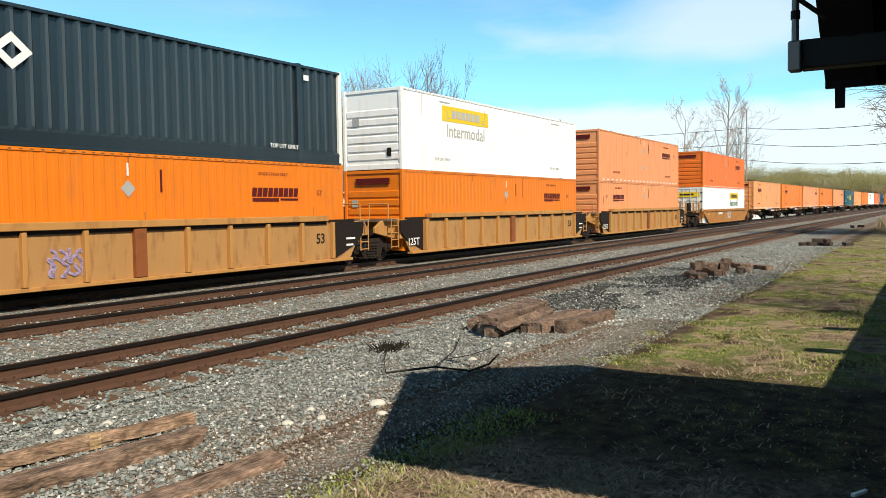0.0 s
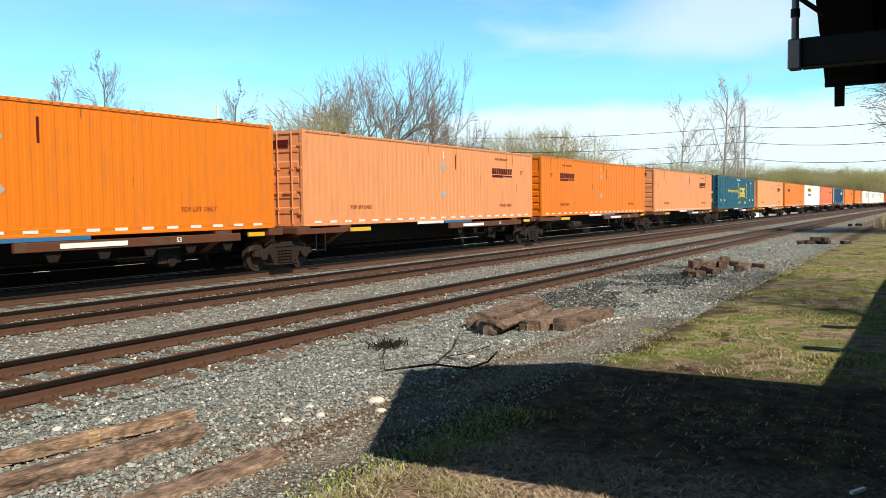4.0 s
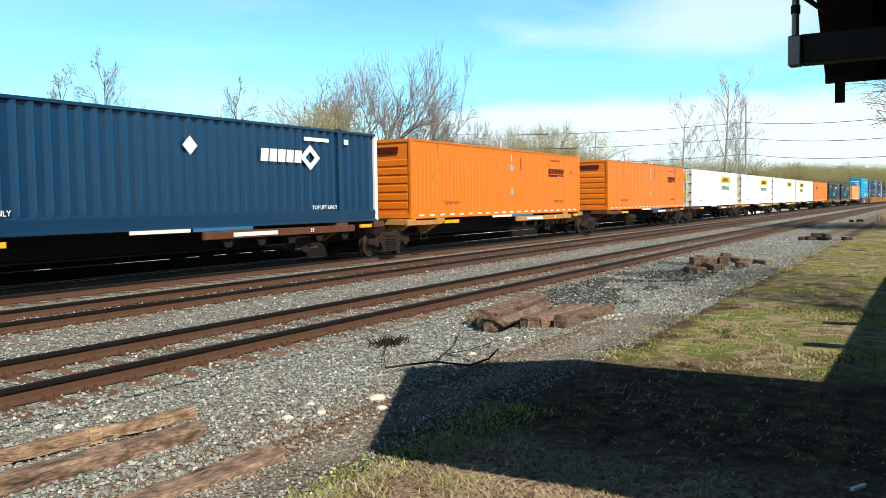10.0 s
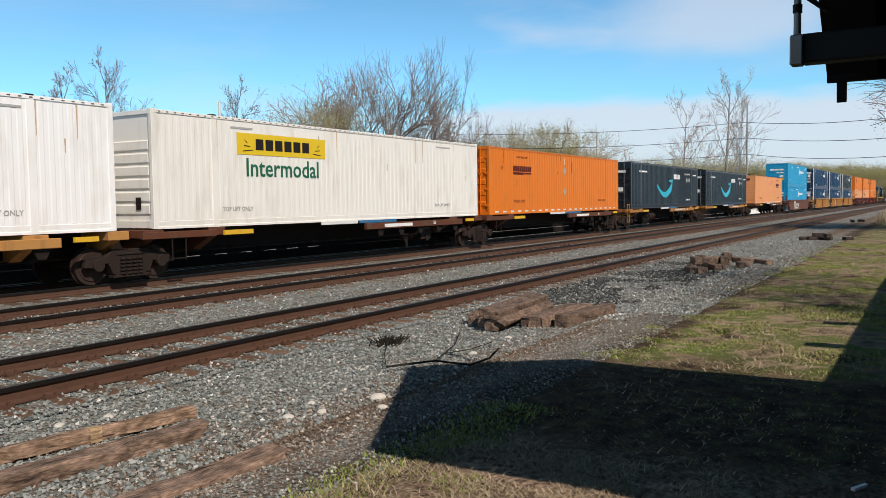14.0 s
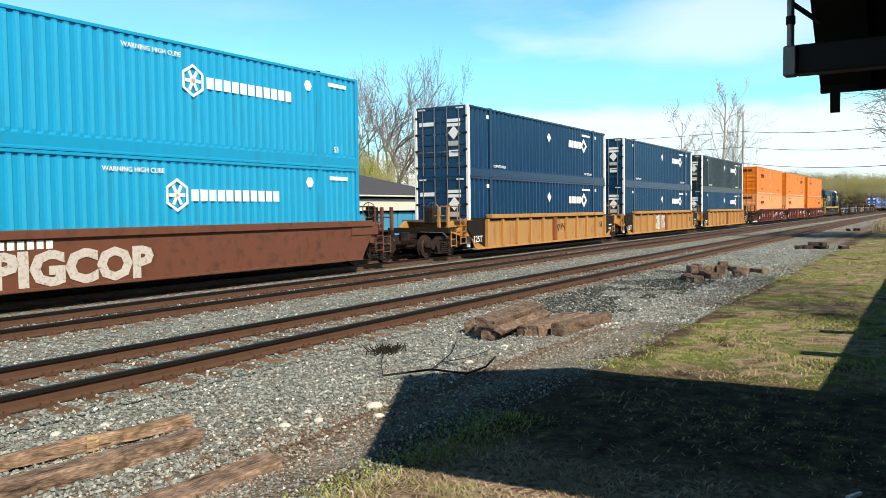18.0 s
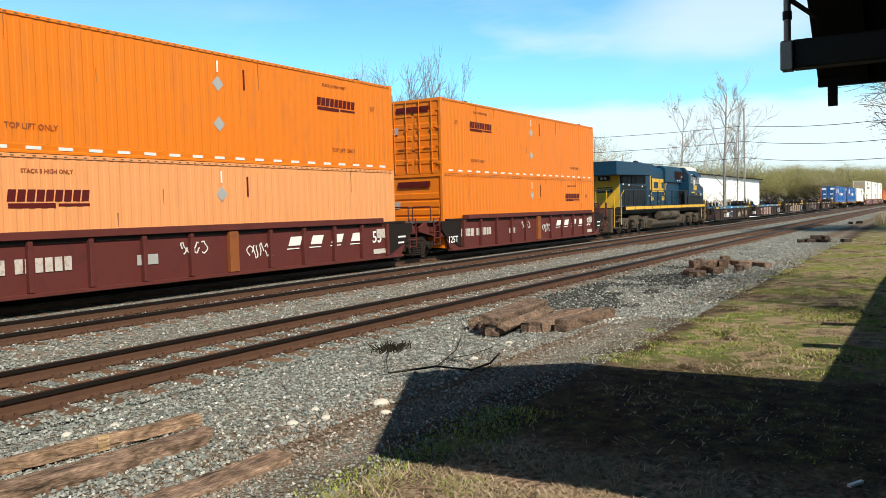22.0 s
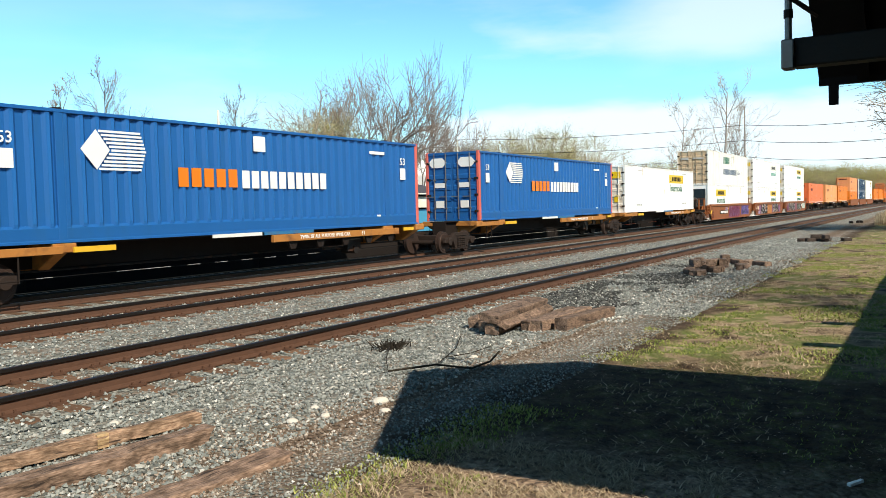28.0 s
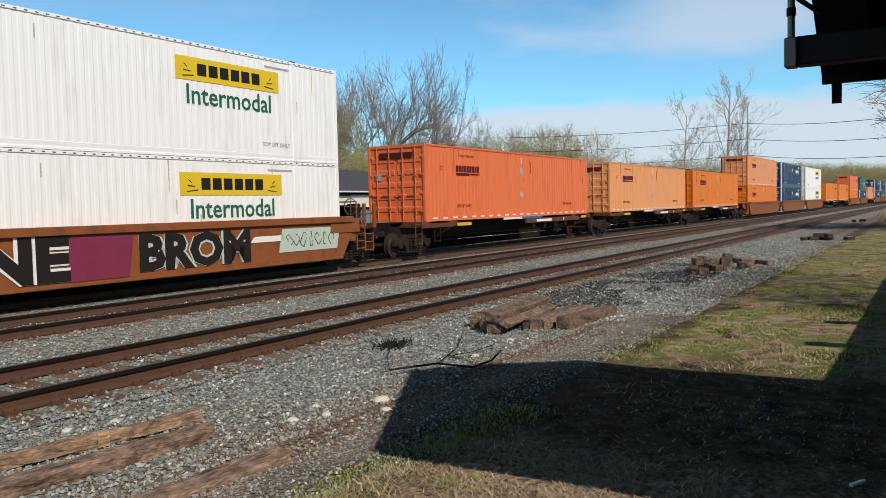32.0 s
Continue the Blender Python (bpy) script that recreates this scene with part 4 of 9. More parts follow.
def mark_navy(c):
    letter_bars(c, M_WHITELET, 2.55, 1.98, 5, 0.30, 0.36, 0.05, "white company mark as a row of bars")
    x, z = 4.64, 1.97
    s = Shape()
    for k in range(4):
        t = math.pi / 2 * k
        u = t + math.pi / 2
        s.prism([(x + r * 1.2 * math.cos(b), z + r * math.sin(b)) for b, r in ((t, 0.38), (u, 0.38), (u, 0.18), (t, 0.18))], "y", FACE - 0.006, FACE + 0.004)
    part("logo_diamond", s, M_WHITELET, c, "white hollow diamond mark")
    diamond(c, 0.03, 2.1, 0.24, M_WHITELET, "white diamond placard")
    words(c, "TOP LIFT ONLY", 0.17, M_WHITELET, 5.28, 0.47)
    words(c, "TOP LIFT ONLY", 0.17, M_WHITELET, -5.28, 0.47)
    plate(c, "number_bar", M_WHITELET, 4.95, 2.52, 1.15, 0.11)
    for sx in (-1, 1):
        plate(c, "notice", M_WHITELET, sx * 6.4, 2.52, 0.22, 0.16)
    end_plate(c, "end_logo", M_WHITELET, 0.66, 2.18, 0.75, 0.16)
    end_plate(c, "number_bar", M_WHITELET, -0.62, 2.28, 0.62, 0.13)
    end_plate(c, "number_bar", M_WHITELET, -0.62, 2.10, 0.62, 0.13)
    end_plate(c, "notice", M_WHITELET, -0.62, 0.95, 0.46, 0.26)
    end_plate(c, "notice", M_FADEDLET, -0.62, 1.35, 0.5, 0.2)
    for sy in (-0.9, 0.9):
        end_plate(c, "reflector", M_REFLECT, sy, 2.78, 0.34, 0.06)
    s = Shape().prism([(-0.62, 1.5), (-0.36, 1.78), (-0.62, 2.06), (-0.88, 1.78)], "x", -HALF - 0.01, -HALF)
    part("placard", s, M_WHITELET, c, "white diamond placard on the door")


def mark_slate(c):
    x, z = -2.65, 1.92
    s = Shape()
    for k in range(4):
        t = math.pi / 2 * k
        u = t + math.pi / 2
        s.prism([(x + r * 1.2 * math.cos(b), z + r * math.sin(b)) for b, r in ((t, 0.38), (u, 0.38), (u, 0.18), (t, 0.18))], "y", FACE - 0.006, FACE + 0.004)
    part("logo_diamond", s, M_WHITELET, c, "white hollow diamond mark")
    letter_bars(c, M_WHITELET, -4.75, 1.93, 5, 0.30, 0.36, 0.05)
    words(c, "TOP LIFT ONLY", 0.17, M_WHITELET, 5.4, 0.44)
    plate(c, "notice", M_WHITELET, 6.4, 2.52, 0.22, 0.16)


def mark_csx(c):
    for sx, d in ((0.2, 0.16), (4.0, -0.16)):
        s = Shape().box(sx - 0.05, sx + 0.05, FACE - 0.008, FACE + 0.002, 0.92, 2.36)
        s.box(min(sx, sx + d * 1.6), max(sx, sx + d * 1.6), FACE - 0.008, FACE + 0.002, 2.27, 2.36).box(min(sx, sx + d * 1.6), max(sx, sx + d * 1.6), FACE - 0.008, FACE + 0.002, 0.92, 1.01)
        part("logo_bracket", s, M_YELLOW, c, "yellow bracket mark")
    for i in range(3):
        a = 0.85 + i * 0.86
        s = Shape().box(a, a + 0.76, FACE - 0.008, FACE + 0.002, 1.75, 1.95).box(a, a + 0.76, FACE - 0.008, FACE + 0.002, 1.3, 1.5).box(a + (0.0 if i != 1 else 0.48), a + (0.28 if i != 1 else 0.76), FACE - 0.008, FACE + 0.002, 1.45, 1.8)
        part("logo_block", s, M_YELLOW, c, "yellow block of the company mark")
    letter_bars(c, M_YELLOW, 0.8, 1.14, 10, 0.19, 0.2, 0.07)
    words(c, "How tomorrow moves", 0.46, M_YELLOW, -2.0, 1.62, label="yellow slogan in slanted letters")
    for x in (0.6, 1.0, 3.2, 3.6):
        part("logo_dot", Shape().tube((x, FACE - 0.008, 0.52), (x, FACE, 0.52), 0.13, 14), M_YELLOW, c)
    for x in (-7.0, -5.5, 5.7, 7.2):
        plate(c, "notice", M_WHITELET, x, 0.75, 0.24, 0.2)
    plate(c, "number_bar", M_WHITELET, 0.3, 2.66, 1.5, 0.09)
    plate(c, "notice", M_WHITELET, 6.1, 2.45, 0.7, 0.16)
    end_plate(c, "end_logo", M_YELLOW, 0.75, 2.25, 0.7, 0.3)
    end_plate(c, "notice", M_WHITELET, -0.6, 1.45, 0.5, 0.16)
    end_plate(c, "notice", M_YELLOW, -0.6, 0.75, 0.42, 0.3)


def mark_smile(c):
    s = Shape()
    n = 22
    for i in range(n):
        t0, t1 = i / n, (i + 1) / n
        def arc(t):
            return -2.6 + 3.4 * t, 1.72 - 0.85 * math.sin(math.pi * (0.08 + 0.80 * t)), 0.10 + 0.16 * t
        (xa, za, ha), (xb, zb, hb) = arc(t0), arc(t1)
        s.prism([(xa, za - ha), (xb, zb - hb), (xb, zb + hb), (xa, za + ha)], "y", FACE - 0.006, FACE + 0.004)
    s.prism([(0.25, 1.9), (1.12, 1.95), (0.86, 1.2), (0.7, 1.25), (0.84, 1.75), (0.25, 1.75)], "y", FACE - 0.006, FACE + 0.004)
    part("logo", s, M_SMILE, c, "bright cyan curved arrow mark")
    letter_bars(c, M_WHITELET, 1.42, 2.15, 5, 0.26, 0.34, 0.06, "white company word as bars", lean=0)
    words(c, "STACK LIMIT 3 HIGH", 0.16, M_WHITELET, 5.0, 2.38)
    words(c, "TOP LIFT ONLY", 0.17, M_WHITELET, 5.2, 0.5)
    plate(c, "number_bar", M_WHITELET, 7.1, 2.35, 1.0, 0.1)
    for x in (4.9, 5.55):
        diamond(c, x, 1.95, 0.22, M_GREYDECAL)
    for sy in (-0.6, 0.6):
        end_plate(c, "number_bar", M_WHITELET, sy, 2.3, 0.7, 0.14)
        end_plate(c, "notice", M_WHITELET, sy, 1.2, 0.4, 0.25)
    plate(c, "number_bar", M_WHITELET, -5.6, 2.35, 1.6, 0.1)


def mark_cyan(logo_x):
    def f(c):
        s = Shape()
        hx, hz = logo_x - 1.75, 1.97
        for k in range(6):
            t, u = math.pi / 3 * k + math.pi / 6, math.pi / 3 * (k + 1) + math.pi / 6
            s.prism([(hx + 0.40 * math.cos(t), hz + 0.42 * math.sin(t)), (hx + 0.40 * math.cos(u), hz + 0.42 * math.sin(u)), (hx + 0.32 * math.cos(u), hz + 0.34 * math.sin(u)), (hx + 0.32 * math.cos(t), hz + 0.34 * math.sin(t))], "y", FACE - 0.006, FACE + 0.004)
            a = math.pi / 3 * k
            dx, dz = 0.045 * math.sin(a), 0.045 * math.cos(a)
            s.prism([(hx - dx, hz + dz), (hx + dx, hz - dz), (hx + 0.25 * math.cos(a) + dx, hz + 0.27 * math.sin(a) - dz), (hx + 0.25 * math.cos(a) - dx, hz + 0.27 * math.sin(a) + dz)], "y", FACE - 0.006, FACE + 0.004)
        part("logo_star", s, M_WHITELET, c, "white snowflake mark")
        letter_bars(c, M_WHITELET, logo_x - 1.3, 1.97, 11, 0.24, 0.30, 0.06, "white company mark as a row of bars", lean=0)
        words(c, "WARNING HIGH CUBE", 0.17, M_WHITELET, logo_x - 3.0, 2.55)
        words(c, "53", 0.3, M_WHITELET, -6.7, 0.8)
        for x in (-4.8, 5.6):
            diamond(c, x, 2.4, 0.17, M_WHITELET, sides=6)
        words(c, "53", 0.24, M_WHITELET, -4.8, 0.55)
        plate(c, "number_bar", M_WHITELET, 7.0, 2.55, 0.9, 0.12)
        end_plate(c, "end_logo", M_WHITELET, 0.0, 2.1, 1.6, 0.2)
        end_plate(c, "number_bar", M_WHITELET, -0.4, 1.72, 0.9, 0.14)
        end_plate(c, "notice", M_WHITELET, -0.5, 1.3, 0.5, 0.2)
        end_plate(c, "notice", M_YELLOW, -0.6, 0.95, 0.5, 0.3)
        words(c, "53", 0.26, M_WHITELET, 6.9, 0.55)
    return f


def mark_pacer(c):
    outline(c, "logo_hexagon", M_WHITELET, [(-5.6, 2.05), (-5.2, 2.5), (-4.85, 2.05), (-5.2, 1.6)], "white folded hexagon mark")
    s = Shape()
    for i in range(11):
        z = 1.62 + i * 0.085
        r = 0.5 - abs(z - 2.05) * 0.45
        s.box(-5.16 + 0.36 * (1 - abs(z - 2.05) / 0.45), -4.05 + r * 0.8 - 0.2, FACE - 0.006, FACE + 0.002, z - 0.025, z + 0.025)
    part("logo_stripes", s, M_WHITELET, c, "white stripes of the hexagon mark")
    letter_bars(c, M_ORANGE, -2.9, 1.48, 5, 0.32, 0.48, 0.1, "orange company word as bars", lean=0)
    letter_bars(c, M_WHITELET, -0.72, 1.46, 10, 0.28, 0.48, 0.085, "white company word as bars", lean=0)
    words(c, "53", 0.34, M_WHITELET, 7.1, 2.2)
    words(c, "53", 0.34, M_WHITELET, -7.3, 2.2)
    for x in (-7.3, 7.1):
        plate(c, "notice", M_WHITELET, x, 1.78, 0.32, 0.4)
    plate(c, "notice", M_WHITELET, -0.02, 2.45, 0.46, 0.42)
    plate(c, "number_bar", M_WHITELET, 5.6, 2.45, 0.9, 0.1)
    plate(c, "notice", M_WHITELET, 5.6, 0.35, 0.2, 0.06)
    s = Shape().prism([(0.25, 2.45), (0.45, 2.65), (0.95, 2.65), (1.15, 2.45), (0.95, 2.25), (0.45, 2.25)], "x", -HALF - 0.01, -HALF)
    s.prism([(-0.25, 2.45), (-0.45, 2.65), (-0.95, 2.65), (-1.15, 2.45), (-0.95, 2.25), (-0.45, 2.25)], "x", -HALF - 0.01, -HALF)
    part("end_logo", s, M_WHITELET, c, "white hexagon marks on the doors")
    for sy in (-0.6, 0.6):
        end_plate(c, "number_bar", M_WHITELET, sy, 1.5, 0.5, 0.2)
        end_plate(c, "notice", M_WHITELET, sy, 0.7, 0.4, 0.3)


def mark_tiger(c):
    letter_bars(c, M_GREENLET, -2.45, 2.2, 5, 0.38, 0.6, 0.12, "green company word as bars", lean=0.03)
    s = Shape()
    for k in range(9):
        t = math.pi * 1.5 * k / 9
        x, z = 1.2 + 0.6 * math.cos(t), 2.2 + 0.42 * math.sin(t)
        s.prism([(x - 0.11, z - 0.03), (x + 0.07, z - 0.06), (x + 0.11, z + 0.03), (x - 0.07, z + 0.06)], "y", FACE - 0.006, FACE + 0.004)
    part("logo_figure", s, M_FADEDLET, c, "grey striped emblem")
    letter_bars(c, M_NAVY, -2.5, 1.2, 11, 0.4, 0.5, 0.1, "dark company words as bars", lean=0.03)
    s = Shape()
    for k in range(4):
        s.box(3.2, 4.6 - 0.2 * k, FACE - 0.006, FACE + 0.002, 1.06 + 0.11 * k, 1.10 + 0.11 * k)
    part("speed_lines", s, M_NAVY, c)
    end_plate(c, "number_bar", M_FADEDLET, -0.5, 2.2, 0.9, 0.14)
    end_plate(c, "number_bar", M_FADEDLET, 0.6, 2.2, 0.7, 0.2)


# ---- running gear ----
def bogie(c, x):
    """A two-axle freight truck: bolster with side frames, springs, axles and wheels under it."""
    b = part("bogie", cached("bolster", lambda: Shape().box(-0.22, 0.22, -1.05, 1.05, 0.42, 0.68).mesh("bogie", 0.03)), M_TRUCK, c, at=pose(x, 0, 0))
    for sy in (-1,) if DISTANT[0] else (-1, 1):
        def frame_side():
            y = sy * 1.0
            a, d = (y - 0.07, y + 0.07)
            s = Shape()
            s.prism([(-1.22, 0.42), (-1.18, 0.60), (-0.72, 0.63), (-0.48, 0.80), (0.48, 0.80), (0.72, 0.63), (1.18, 0.60), (1.22, 0.42), (0.98, 0.40), (0.86, 0.48), (0.55, 0.48), (0.42, 0.18), (-0.42, 0.18), (-0.55, 0.48), (-0.86, 0.48), (-0.98, 0.40)], "y", a, d)
            for k in (-1, 1):
                s.tube((k * 0.88, y - 0.12, 0.46), (k * 0.88, y + 0.12, 0.46), 0.15, 12)
                s.prism([(k * 0.5, 0.22), (k * 0.62, 0.46), (k * 0.56, 0.50), (k * 0.44, 0.24)], "y", a - 0.03, d + 0.03)
            s.box(-0.5, 0.5, y - 0.11, y + 0.11, 0.14, 0.20).box(-0.4, 0.4, y - 0.10, y + 0.10, 0.66, 0.72)
            return s.mesh("side_frame", 0.012)
        part("side_frame", cached(("sframe", sy), frame_side), M_TRUCK, b)

        def springs():
            s = Shape()
            for i in range(4):
                for k in range(5):
                    s.tube((-0.24 + i * 0.16, sy * 1.09, 0.22 + k * 0.085), (-0.24 + i * 0.16, sy * 1.09, 0.265 + k * 0.085), 0.07, 8)
            return s.mesh("spring_nest")
        part("spring_nest", cached(("spring_nest", sy), springs), M_TRUCK, b)
        for k in (-1, 1):
            def wheel():
                s = Shape()
                y = sy * 0.7525
                s.tube((0, y - sy * 0.06, 0), (0, y + sy * 0.065, 0), 0.42, 28)
                s.tube((0, y - sy * 0.09, 0), (0, y - sy * 0.055, 0), 0.447, 28)
                s.tube((0, y + sy * 0.05, 0), (0, y + sy * 0.09, 0), 0.36, 28, 0.33)
                s.tube((0, y + sy * 0.06, 0), (0, y + sy * 0.16, 0), 0.12, 12)
                return s.mesh("wheel")
            part("wheel", cached(("wheel", sy), wheel), M_WHEEL, b, at=pose(k * 0.88, 0, 0.425))
    for k in (-1, 1):
        part("axle", cached("axle", lambda: Shape().tube((0, -0.95, 0), (0, 0.95, 0), 0.08, 8).mesh("axle")), M_TRUCK, b, at=pose(k * 0.88, 0, 0.425))
    return b


def ladder(c, material, x, y, z0, z1, wid=0.42, steps=4, name="ladder"):
    s = Shape()
    for a in (-wid / 2, wid / 2):
        s.tube((x + a, y, z0), (x + a, y, z1), 0.02, 6)
    for i in range(steps):
        z = z0 + 0.05 + (z1 - z0 - 0.1) * i / (steps - 1)
        s.tube((x - wid / 2, y, z), (x + wid / 2, y, z), 0.018, 6)
    return part(name, s, material, c)


def coupler(c, x, sx):
    s = Shape().box(min(x, x + sx * 0.75), max(x, x + sx * 0.75), -0.08, 0.08, 0.72, 0.92)
    s.prism([(x + sx * 0.6, -0.16), (x + sx * 0.95, -0.17), (x + sx * 1.0, 0.02), (x + sx * 0.9, 0.05), (x + sx * 0.88, 0.17), (x + sx * 0.6, 0.16)], "z", 0.66, 0.98)
    return part("coupler", s, M_CASTING, c, bevel=0.015)


def spine_car(x0, front=8.65, rear=8.65, front_bogie=-8.65, rear_bogie=None, color=None, yellow=False, couplers=(False, False), tank=False):
    """One platform of a spine car. x0: where its container begins at 0 s."""
    c = thing("spine_car", "sooty brown skeletal railway car under a container", "railway car", "railway cars of the train")
    paint = color or M_SPINE
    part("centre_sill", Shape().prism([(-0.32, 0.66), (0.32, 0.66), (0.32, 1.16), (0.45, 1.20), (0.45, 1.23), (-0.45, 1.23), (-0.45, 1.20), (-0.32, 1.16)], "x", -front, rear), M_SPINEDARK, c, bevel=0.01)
    for x in (-POST, POST, -8.1, 8.1):
        part("cross_arm", Shape().prism([(-1.32, 1.02), (1.32, 1.02), (1.32, 1.22), (-1.32, 1.22)], "x", x - 0.28, x + 0.28).prism([(-1.2, 1.02), (1.2, 1.02), (0.5, 0.62), (-0.5, 0.62)], "x", x - 0.14, x + 0.14), paint, c, bevel=0.012)
    for sy in (-1, 1):
        part("side_sill", Shape().box(0.3, 6.6, sy * 1.36 - 0.06, sy * 1.36 + 0.06, 0.93, 1.14), paint, c, bevel=0.012)
        for i in range(5):
            a = 1.0 + i * 1.25
            if sy < 0:
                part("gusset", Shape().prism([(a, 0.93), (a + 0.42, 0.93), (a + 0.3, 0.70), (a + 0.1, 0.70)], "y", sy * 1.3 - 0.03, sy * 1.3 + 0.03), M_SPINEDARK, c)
        part("end_sill", Shape().box(-8.5, -6.2, sy * 1.36 - 0.05, sy * 1.36 + 0.05, 1.0, 1.17), paint, c, bevel=0.01)
        part("safety_patch", Shape().box(-5.95, -4.9, sy * 1.40 - 0.03, sy * 1.40 + 0.03, 1.02, 1.14), M_SAFETY, c, "yellow painted tie-down plate")
        part("safety_patch", Shape().box(6.9, 7.5, sy * 1.40 - 0.03, sy * 1.40 + 0.03, 1.03, 1.14), M_SAFETY, c, "yellow painted tie-down plate")
        part("marker_strip", Shape().box(-1.9, -0.1, sy * 1.34 - 0.02, sy * 1.34 + 0.02, 1.15, 1.24), M_REFLECT, c, "pale reflector strip")
        part("marker_strip", Shape().box(0.0, 2.1, sy * 1.34 - 0.02, sy * 1.34 + 0.02, 1.15, 1.24), M_BLUESTRIP, c, "blue painted strip")
    if paint is M_WELLAMBER:
        words(c, "TWIN 28' ALL PURPOSE SPINE CAR", 0.155, M_WHITELET, 2.6, 1.035, y=-1.425)
    else:
        part("number_bar", Shape().box(1.3, 3.0, -1.435, -1.415, 0.98, 1.09), M_WHITELET, c, "white stencilled number bar")
    words(c, "53", 0.17, M_WHITELET, 4.5, 1.04, y=-1.425)
    part("brake_pipe", Shape().tube((-8.2, -0.5, 0.62), (8.2, -0.5, 0.62), 0.03, 6), M_CASTING, c)
    if tank:
        part("air_reservoir", Shape().tube((-3.7, -0.95, 0.72), (-2.5, -0.95, 0.72), 0.19, 14).tube((-3.9, -0.95, 0.72), (-2.3, -0.95, 0.72), 0.05, 8), M_TRUCK, c)
    part("brake_rigging", Shape().box(4.2, 4.9, -1.0, -0.5, 0.45, 0.85).tube((3.2, -0.8, 0.6), (4.4, -0.8, 0.6), 0.05, 6).tube((4.6, -1.05, 0.5), (4.6, -0.5, 0.5), 0.14, 10), M_CASTING, c)
    ladder(c, M_SPINEDARK, -7.4, -1.36, 0.45, 1.05, steps=2, name="step")
    bogie(c, front_bogie)
    if rear_bogie is not None:
        bogie(c, rear_bogie)
        ladder(c, M_SPINEDARK, 8.3, -1.36, 0.4, 1.05, steps=2, name="step")
    if couplers[0]:
        coupler(c, -front, -1)
        ladder(c, paint, -8.6, -1.3, 0.4, 1.55, steps=4)
    if couplers[1]:
        coupler(c, rear, 1)
    TRAIN.append((c, x0 + HALF, 0.0))
    return c


def end_gear(c, e, sx, paint, top):
    """Hand brake, steps, rails and hose at the outer end of a well car."""
    part("end_beam", Shape().box(e - 0.10, e + 0.10, -1.42, 1.42, 0.92, 1.14), M_SPINEDARK, c, bevel=0.015)
    for y in (-1.36, -0.95):
        part("guard_post", Shape().box(e - 0.06, e + 0.06, y - 0.05, y + 0.05, 1.14, 1.95), paint, c, bevel=0.012)
    part("guard_rail", Shape().tube((e, -1.4, 1.6), (e, -0.6, 1.6), 0.022, 6), paint, c)
    ladder(c, paint, e - sx * 0.35, -1.40, 0.38, 1.0, steps=3, name="step")
    ring = [(e - sx * 0.2, -0.55 + 0.27 * math.cos(k * math.pi / 8), 1.85 + 0.27 * math.sin(k * math.pi / 8)) for k in range(17)]
    part("brake_wheel", Shape().pipe(ring, 0.018, 5).tube(ring[0], ring[8], 0.013, 5).tube(ring[4], ring[12], 0.013, 5), M_STEEL, c)
    part("brake_housing", Shape().box(e - 0.14, e + 0.10, -0.75, -0.35, 1.3, 1.95), M_CASTING, c, bevel=0.02)
    part("air_hose", Shape().pipe([(e, -0.35, 0.9), (e + sx * 0.2, -0.35, 0.72), (e + sx * 0.35, -0.34, 0.45), (e + sx * 0.6, -0.3, 0.36), (e + sx * 0.8, -0.25, 0.45)], 0.028, 6), M_CASTING, c)
    part("lift_lever", Shape().pipe([(e + sx * 0.12, -1.4, 0.78), (e + sx * 0.14, -1.2, 0.95), (e + sx * 0.2, -0.2, 0.98)], 0.018, 5), M_STEEL, c)
    part("deck_grate", Shape().box(min(e, e - sx * 0.9), max(e, e - sx * 0.9), -1.3, -0.62, 1.10, 1.15), M_CASTING, c)


